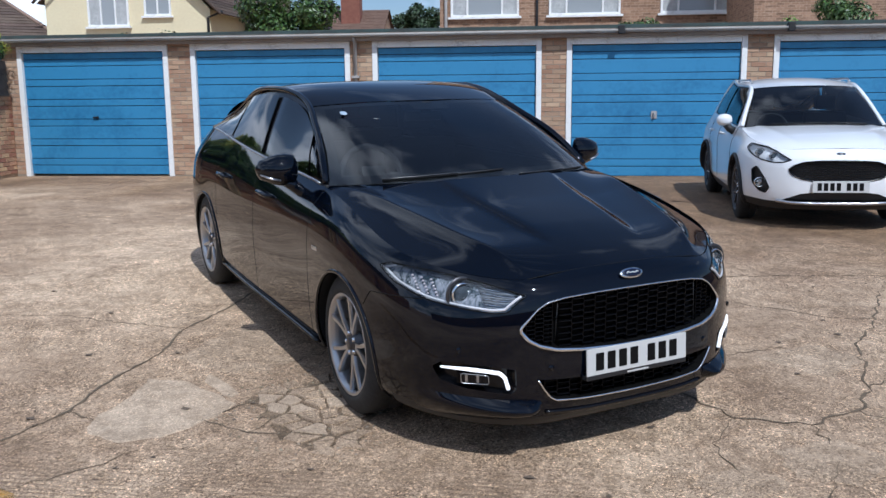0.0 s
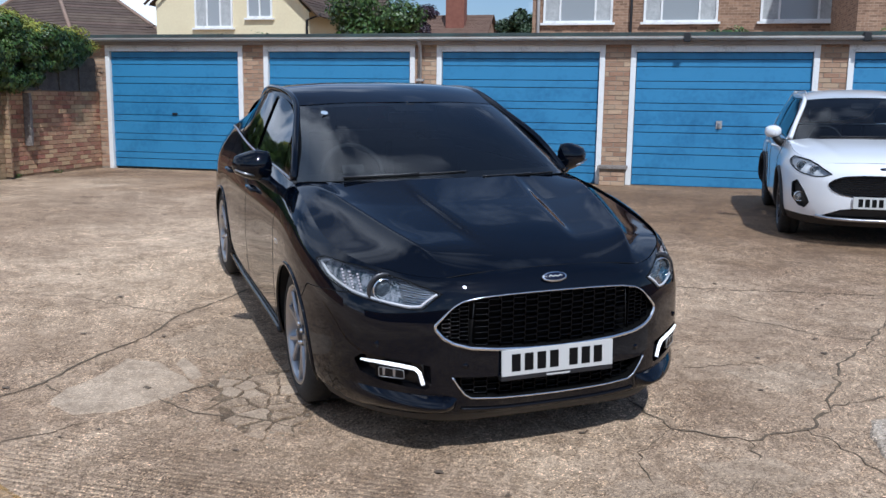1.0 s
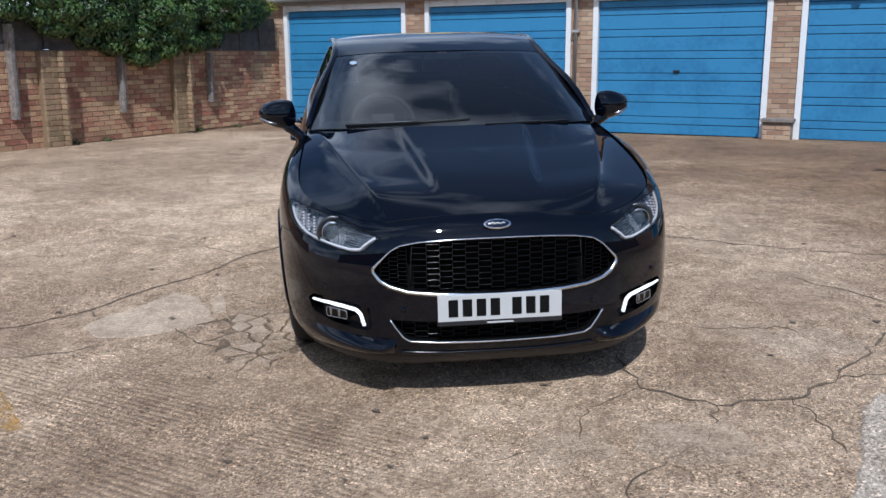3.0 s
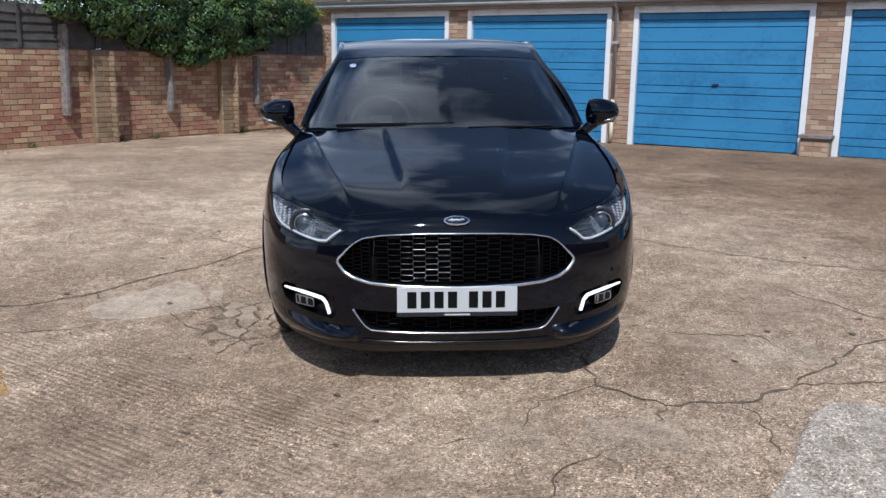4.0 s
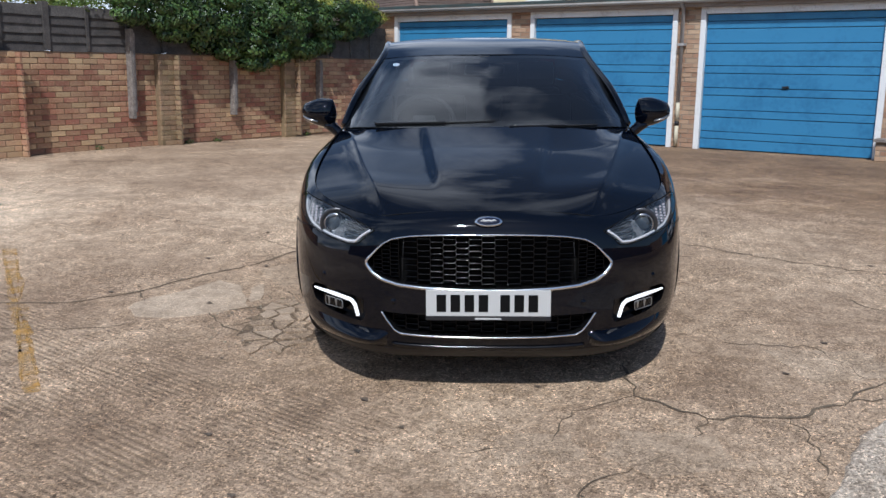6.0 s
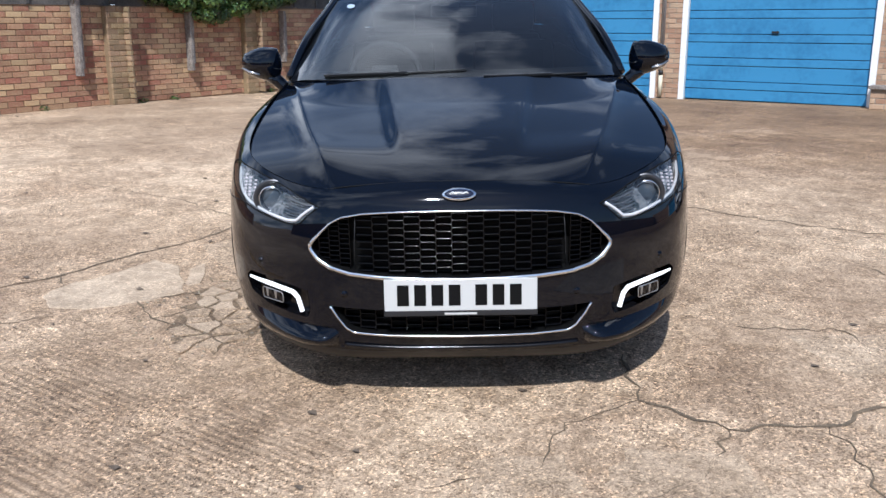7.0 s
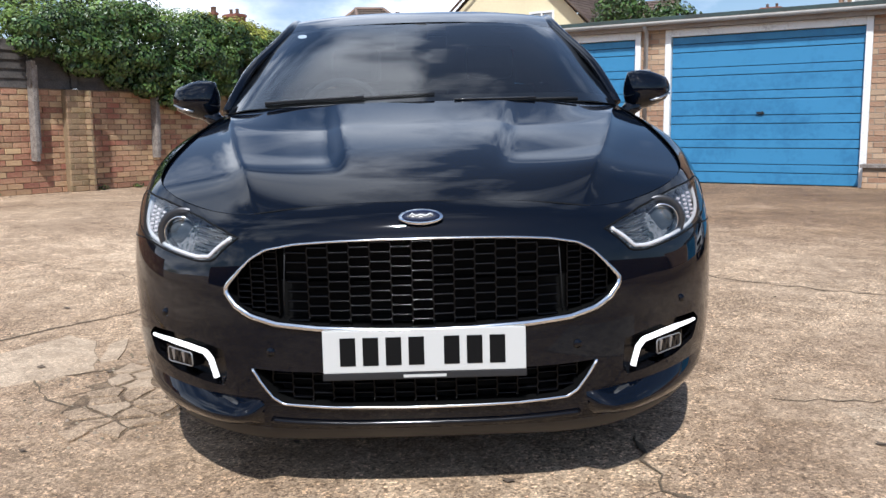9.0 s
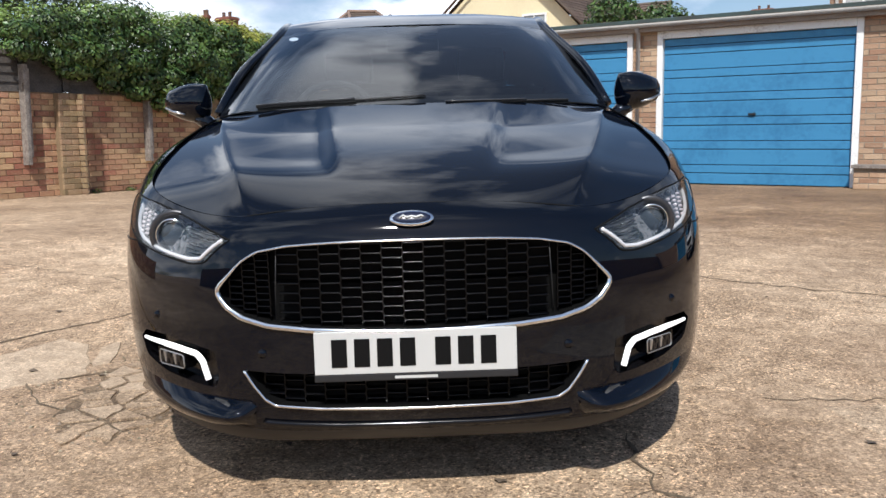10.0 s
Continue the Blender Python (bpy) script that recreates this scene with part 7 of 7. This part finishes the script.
def hatchback():
    g = empty("white_car", pose(2.71, 9.10, 0.125, 0.4, -0.3, -1.8), "white small hatchback with black cladding and grille", "car")
    sh = Shell(HATCH)
    us = np.concatenate((np.linspace(0, 1.3, 90), np.linspace(1.3, sh.ulen[-1], 120)[1:]))
    vs = np.linspace(0, 5, 51)
    front, side = (0, 1.35), (0.8, sh.ulen[-1] * 0.93)

    def fr(*pts):
        return [sh.find(p, [0, 2], front) for p in pts]

    grille = fr((0, .682), (.2, .680), (.34, .668), (.43, .635), (.475, .595), (.44, .548), (.37, .512), (.26, .492), (.18, .490), (0, .490))
    lower = fr((0, .378), (.25, .376), (.36, .362), (.53, .292), (.42, .288), (.2, .285), (0, .285))
    lamp = fr((.45, .690), (.50, .722), (.57, .775), (.63, .808)) + [sh.find((.76, .50, .835), [0, 1, 2], (.6, 1.4)), sh.find((.80, .52, .80), [0, 1, 2], (.6, 1.4))] + fr((.765, .725), (.70, .685), (.60, .662), (.52, .665))
    fog = fr((.735, .61), (.77, .58), (.765, .45), (.71, .375), (.66, .36), (.632, .41), (.67, .50))
    WR = 0.345
    arches = []
    for cy in (0.84, 3.33):
        arc = [sh.find((cy - WR * math.cos(t), .325 + WR * math.sin(t)), [1, 2], side) for t in np.linspace(-0.3, math.pi + 0.3, 36)]
        arches.append([(arc[0][0], -0.5)] + arc + [(arc[-1][0], -0.5)])
    polys = [grille, lower, lamp, fog] + arches
    u, v, fc, owner = cut_shell(sh, us, vs, polys)
    keep = owner == -1
    mv = v[fc].mean(axis=1)
    clad = keep & (mv < 0.95)
    half_mesh("body", sh, u, v, fc[keep & ~clad], PAINT_WHITE, g)
    half_mesh("cladding", sh, u, v, fc[clad], BLACK, g, "matt black lower cladding")
    half_mesh("grille_panel", sh, u, v, fc[owner == 0], BLACK, g, "black grille", -0.03)
    half_mesh("intake_panel", sh, u, v, fc[owner == 1], BLACK, g, "", -0.03)
    mesh("underbody", [(-.6, .2, .24), (.6, .2, .24), (.76, .5, .24), (.76, 3.6, .24), (-.76, 3.6, .24), (-.76, .5, .24)], [tuple(range(6))], BLACK, g)
    gp = skin_line(sh, grille, 50, 0.002); gp[0, 0] = gp[-1, 0] = 0
    ringp = [tuple(p) for p in gp] + [(-x, y, z) for x, y, z in reversed([tuple(p) for p in gp]) if x > 0.002]
    tube("grille_surround", ringp, 0.008, GLOSS_BLACK, g, True, 8)
    bm = bmesh.new()
    poly2 = [(p[0], p[2]) for p in ringp]
    for i, z in enumerate(np.arange(.502, .680, .022)):
        for x in np.arange(-.45, .45, .05) + (0.025 if i % 2 else 0):
            if inside(poly2, np.array([x, x + .05]), np.array([z, z])).all():
                yy = float(np.interp(abs(x + .025), (0, .25, .45), (-.04, -.03, .01)))
                add_box(bm, (x + .004, yy + .008, z - .004), (x + .046, yy + .02, z + .004))
    part("grille_mesh", bm, GLOSS_BLACK, g)
    ll = skin_line(sh, fr((0, .272), (.25, .272), (.45, .277), (.56, .29)), 30, 0.012); ll[0, 0] = 0
    tube("skid_strip", [(-x, y, z) for x, y, z in reversed([tuple(p) for p in ll])][:-1] + [tuple(p) for p in ll], 0.016, SATIN, g, sides=8, label="silver skid strip")
    # bonnet
    ts = np.linspace(0, 1, 36)
    edge = sh.along[5](sh.ulen[2] + (sh.ulen[7] - sh.ulen[2]) * ts)
    cen = spline((0, .2, .5, .8, 1), [(0, .052, .802), (0, .18, .855), (0, .50, .925), (0, .78, .965), (0, .96, .985)])(ts)
    q = np.linspace(-1, 1, 49)
    rows = []
    for i, t in enumerate(ts):
        x = q * (edge[i, 0] - 0.003)
        z = cen[i, 2] + (edge[i, 2] - cen[i, 2]) * np.abs(q) ** 2.4
        z = z + 0.010 * np.clip(t / .3, 0, 1) * np.exp(-((np.abs(x) - 0.36 - 0.22 * t) / 0.06) ** 2)
        rows.append(np.stack((x, cen[i, 1] + (edge[i, 1] - cen[i, 1]) * q ** 2, z), axis=1))
    rows = np.array(rows)
    grid_mesh("bonnet", rows, PAINT_WHITE, g)
    tube("bonnet_gap", [(x, y - .002, z - .002) for x, y, z in rows[0]], 0.003, BLACK, g, sides=6)
    # glasshouse
    base = spline((0, .5, 1), [(0, .97, 1.0), (.40, 1.03, .995), (.715, 1.22, .965)])
    head = spline((0, .5, 1), [(0, 1.62, 1.395), (.32, 1.64, 1.39), (.545, 1.72, 1.37)])

    def two(f, w):
        p = np.array(f(np.abs(w))); p[:, 0] *= np.sign(w); return p

    def sheet(fa, fb, n, bulge, rim=0.98):
        w = np.linspace(-rim, rim, 33)
        return np.array([two(fa, w) * (1 - k) + two(fb, w) * k + np.array(bulge) * 4 * k * (1 - k) for k in np.linspace(0, 1, n)])

    scr = sheet(base, head, 16, (0, -.02, .025))
    grid_mesh("windscreen", scr, WINDOW, g, "tinted windscreen")
    sc = np.array([[two(base, np.array([w]))[0] + (0, 0, -.004), rows[-1][int(round((w + 1) / 2 * 48))] + (0, 0, -.006)] for w in np.linspace(-1, 1, 33)])
    grid_mesh("scuttle", sc, BLACK, g)
    spine = spline((0, .4, .8, 1), [(0, 1.62, 1.405), (0, 2.2, 1.492), (0, 3.05, 1.475), (0, 3.5, 1.41)])
    rail = spline((0, .4, .8, 1), [(.565, 1.73, 1.378), (.60, 2.3, 1.435), (.60, 3.05, 1.42), (.57, 3.45, 1.36)])
    rf = []
    for t in np.linspace(0, 1, 20):
        a, b = spine(np.array([t]))[0], rail(np.array([t]))[0]
        rf.append(np.stack((q * b[0], a[1] + (b[1] - a[1]) * q ** 2, a[2] + (b[2] - a[2]) * np.abs(q) ** 2.6), axis=1))
    rf = np.array(rf)
    grid_mesh("roof", rf, PAINT_WHITE, g)
    hatch_w = np.array([[rf[-1][j] * (1 - k) + np.array((rf[-1][j][0] * 1.18, 3.78, 1.07)) * k for j in range(49)] for k in np.linspace(0, 1, 6)])
    grid_mesh("tailgate_window", hatch_w, PRIVACY, g, "dark tailgate window")
    cant = spline((0, .15, .35, .7, .9, 1), [(.74, 1.24, .965), (.66, 1.46, 1.17), (.575, 1.74, 1.374), (.605, 2.6, 1.436), (.59, 3.3, 1.38), (.70, 3.66, 1.09)])
    ct = cant(np.linspace(0, 1, 160))
    bl = sh.along[5](np.linspace(sh.ulen[7], sh.ulen[11], 90))
    ctx = lambda y: np.array([np.interp(y, ct[:, 1], ct[:, i]) for i in range(3)]).T
    blx = lambda y: np.array([np.interp(y, bl[:, 1], bl[:, i]) for i in range(3)]).T

    def side_sheet(y0, y1, y0t, y1t, lo, hi, out, cols=24):
        o = []
        for k in np.linspace(lo, hi, 10):
            yy = np.clip(np.linspace(y0 + (y0t - y0) * k, y1 + (y1t - y1) * k, cols), 1.25, 3.6)
            p = blx(yy) * (1 - k) + ctx(yy) * k
            p[:, 0] += 0.08 * k * (1 - k) + out
            o.append(p)
        return np.array(o)

    for s in (1, -1):
        sg = np.array((s, 1, 1))
        grid_mesh("side_frame", side_sheet(1.25, 3.6, 1.25, 3.6, 0, 1, -.01, 50) * sg, GLOSS_BLACK, g, "", s < 0)
        grid_mesh("front_side_window", side_sheet(1.45, 2.25, 1.58, 2.3, .05, .92, .002) * sg, WINDOW, g, "tinted side window", s < 0)
        grid_mesh("rear_side_window", side_sheet(2.33, 3.2, 2.38, 3.1, .05, .92, .002) * sg, PRIVACY, g, "dark side window", s < 0)
        grid_mesh("rear_pillar", side_sheet(3.25, 3.6, 3.15, 3.6, 0, 1, .003) * sg, PAINT_WHITE, g, "", s < 0)
        strip = []
        for y in np.linspace(1.26, 1.80, 24):
            c, b = ctx(np.array([y]))[0], blx(np.array([y]))[0]
            d = b - c
            strip.append([c + (.012, 0, 0), c + d * min(1.0, 0.085 / max(np.linalg.norm(d), 1e-3)) + (.012, 0, 0)])
        grid_mesh("front_pillar", np.array(strip) * sg, PAINT_WHITE, g, "", s > 0)
        tube("roof_edge", [tuple(p * sg) for p in cant(np.linspace(0.0, .98, 40))], 0.024, PAINT_WHITE, g, sides=10)
        tube("roof_bar", [tuple(np.array((.54, 1.95, 1.445)) * sg), tuple(np.array((.545, 2.05, 1.475)) * sg), tuple(np.array((.545, 2.9, 1.475)) * sg), tuple(np.array((.54, 3.05, 1.44)) * sg)], 0.012, SATIN, g, sides=8)
        lpts = lamp + [lamp[0]]
        hl = new("headlamp"); hl.parent = g
        half_mesh("lamp_bowl", sh, u, v, fc[owner == 2], LAMP_PALE, hl, "", -0.03, (s,), False)
        half_mesh("lamp_glass", sh, u, v, fc[owner == 2], LAMP_GLASS, hl, "", 0.001, (s,), False)[0].visible_shadow = False
        tube("lamp_rim", [(x * s, y, z) for x, y, z in skin_line(sh, lpts, 60)[:-1]], 0.006, INK, hl, True, 6)
        for px, pz, r in ((.70, .752, .042), (.595, .722, .036)):
            qq = sh.find((px, pz), [0, 2], front)
            c = sh.at(np.array([qq[0]]), np.array([qq[1]]))[0]
            lathe("lamp_ring", [(0.02, r * .8), (0.0, r), (-.004, r * 1.15), (.02, r * 1.15)], CHROME, hl, 24, "y", (c[0] * s, c[1] + .02, c[2]))
            ellipsoid("projector_lens", (c[0] * s, c[1] + .03, c[2]), (r * .75, r * .5, r * .75), PANE, hl)
        fg = new("fog_lamp"); fg.parent = g
        half_mesh("fog_panel", sh, u, v, fc[owner == 3], BLACK, fg, "black fog lamp surround", -0.02, (s,), False)
        tube("fog_rim", [(x * s, y, z) for x, y, z in skin_line(sh, fog + [fog[0]], 50, 0.002)[:-1]], 0.008, GLOSS_BLACK, fg, True, 6)
        qq = sh.find((.71, .455), [0, 2], front)
        c = sh.at(np.array([qq[0]]), np.array([qq[1]]))[0]
        lathe("fog_ring", [(0.03, .028), (-.006, .042), (-.012, .048), (.02, .05)], CHROME, fg, 24, "y", (c[0] * s, c[1] + .01, c[2]))
        ellipsoid("fog_lens", (c[0] * s, c[1] + .015, c[2]), (.034, .015, .034), LAMP_BACK, fg)
        mr = new("door_mirror"); mr.parent = g
        mr.matrix_basis = Matrix.Translation((.905 * s, 1.44, 1.035))
        bm = bmesh.new()
        bmesh.ops.create_uvsphere(bm, u_segments=24, v_segments=16, radius=1)
        for w in bm.verts:
            x, y, z = w.co
            w.co = (x * .088, y * (.07 if y < 0 else .03), math.copysign(abs(z) ** .75, z) * .068)
        part("mirror_shell", bm, PAINT_WHITE, mr, "", True)
        tube("mirror_arm", [(-.02 * s, 0, -.05), (-.06 * s, 0, -.10), (-.12 * s, 0, -.13)], [.04, .04, .05], BLACK, mr, sides=8)
        for yy in (2.05, 2.95):
            qq = sh.find((yy, .86), [1, 2], side)
            c = sh.at(np.array([qq[0]]), np.array([qq[1]]))[0]
            tube("door_handle", [((c[0] - .01) * s, yy - .11, c[2]), ((c[0] + .028) * s, yy - .07, c[2] + .002), ((c[0] + .028) * s, yy + .06, c[2] + .004), ((c[0] - .01) * s, yy + .1, c[2])], .012, PAINT_WHITE, g, sides=8)
        for yy in (1.28, 2.28, 3.05):
            ln = [sh.find((yy, z), [1, 2], side) for z in np.linspace(.33, .96, 8)]
            tube("shut_line", [(x * s, y, z) for x, y, z in skin_line(sh, ln, 24, .0005)], .003, BLACK, g, sides=5)
        for cy in (.84, 3.33):
            tt = np.linspace(-.28, math.pi + .28, 26)
            vx, fx, lip = [], [], []
            for t in tt:
                yy, zz = cy - WR * math.cos(t), .325 + WR * math.sin(t)
                qq = sh.find((yy, max(zz, .23)), [1, 2], side)
                xx = float(sh.at(np.array([qq[0]]), np.array([qq[1]]))[0][0])
                vx += [(xx * s, yy, zz), (.55 * s, yy, zz)]
                lip.append(((xx + .004) * s, yy - math.cos(t) * .022, zz + math.sin(t) * .022))
            fx = [(2 * i, 2 * i + 1, 2 * i + 3, 2 * i + 2) for i in range(len(tt) - 1)] + [tuple(range(1, 2 * len(tt), 2))]
            mesh("wheel_housing", vx, fx, BLACK, g, "", True)
            tube("arch_cladding", lip, .022, BLACK, g, sides=8, flat=0.8, label="matt black wheel arch cladding")
            wheel(g, (.745 * s, cy, .322), .322, .225, .20, s, False, .2, ALLOY_DARK, BLACK)
    # plate, badge, wipers, cabin
    pl = new("number_plate"); pl.parent = g
    pl.matrix_basis = Matrix.Translation((0, -.062, .436)) @ Matrix.Rotation(-.05, 4, "X")
    box("plate_board", (-.26, -.004, -.0555), (.26, .004, .0555), PLATE, pl, .003, "white plate with dark character bars")
    x = -.216
    for k in range(7):
        x += .033 if k == 4 else 0
        box("character_bar", (x, -.0055, -.037), (x + .040, -.0035, .037), INK, pl)
        x += .0585
    bgd = new("badge"); bgd.parent = g
    bgd.matrix_basis = Matrix.Translation((0, .010, .748)) @ Matrix.Rotation(-.6, 4, "X")
    ellipsoid("badge_rim", (0, 0, 0), (.050, .006, .019), CHROME, bgd)
    ellipsoid("badge_field", (0, -.003, 0), (.043, .005, .0145), BADGE_BLUE, bgd)
    for x0, x1 in ((-.45, .08), (.1, .5)):
        a, b = two(base, np.array([x0 / .75]))[0], two(base, np.array([x1 / .75]))[0]
        tube("wiper", [tuple(a + (0, -.01, .012)), tuple((a + b) / 2 + (0, -.03, .012)), tuple(b + (0, -.012, .012))], .007, BLACK, g, sides=6)
    box("dashboard", (-.66, 1.15, .70), (.66, 1.6, .93), CABIN, g, .05)
    tube("steering_wheel", [(-.35 + .18 * math.cos(a), 1.66 + .06 * math.sin(a), .92 + .17 * math.sin(a)) for a in np.linspace(0, 6.283, 30, endpoint=False)], .015, CABIN, g, True, 8)
    box("interior_mirror", (-.11, 1.60, 1.29), (.11, 1.62, 1.345), CABIN, g, .015)
    for x in (-.35, .35):
        box("front_seat", (x - .24, 2.1, .45), (x + .24, 2.3, 1.1), SEAT, g, .07)
        box("head_rest", (x - .12, 2.18, 1.12), (x + .12, 2.28, 1.29), SEAT, g, .04)
    box("rear_bench", (-.6, 2.9, .5), (.6, 3.1, 1.08), SEAT, g, .07)
    box("cabin_floor", (-.7, 1.1, .27), (.7, 3.6, .33), CABIN, g)
    return g


hatchback()

for job in LATE:
    lay(*job)
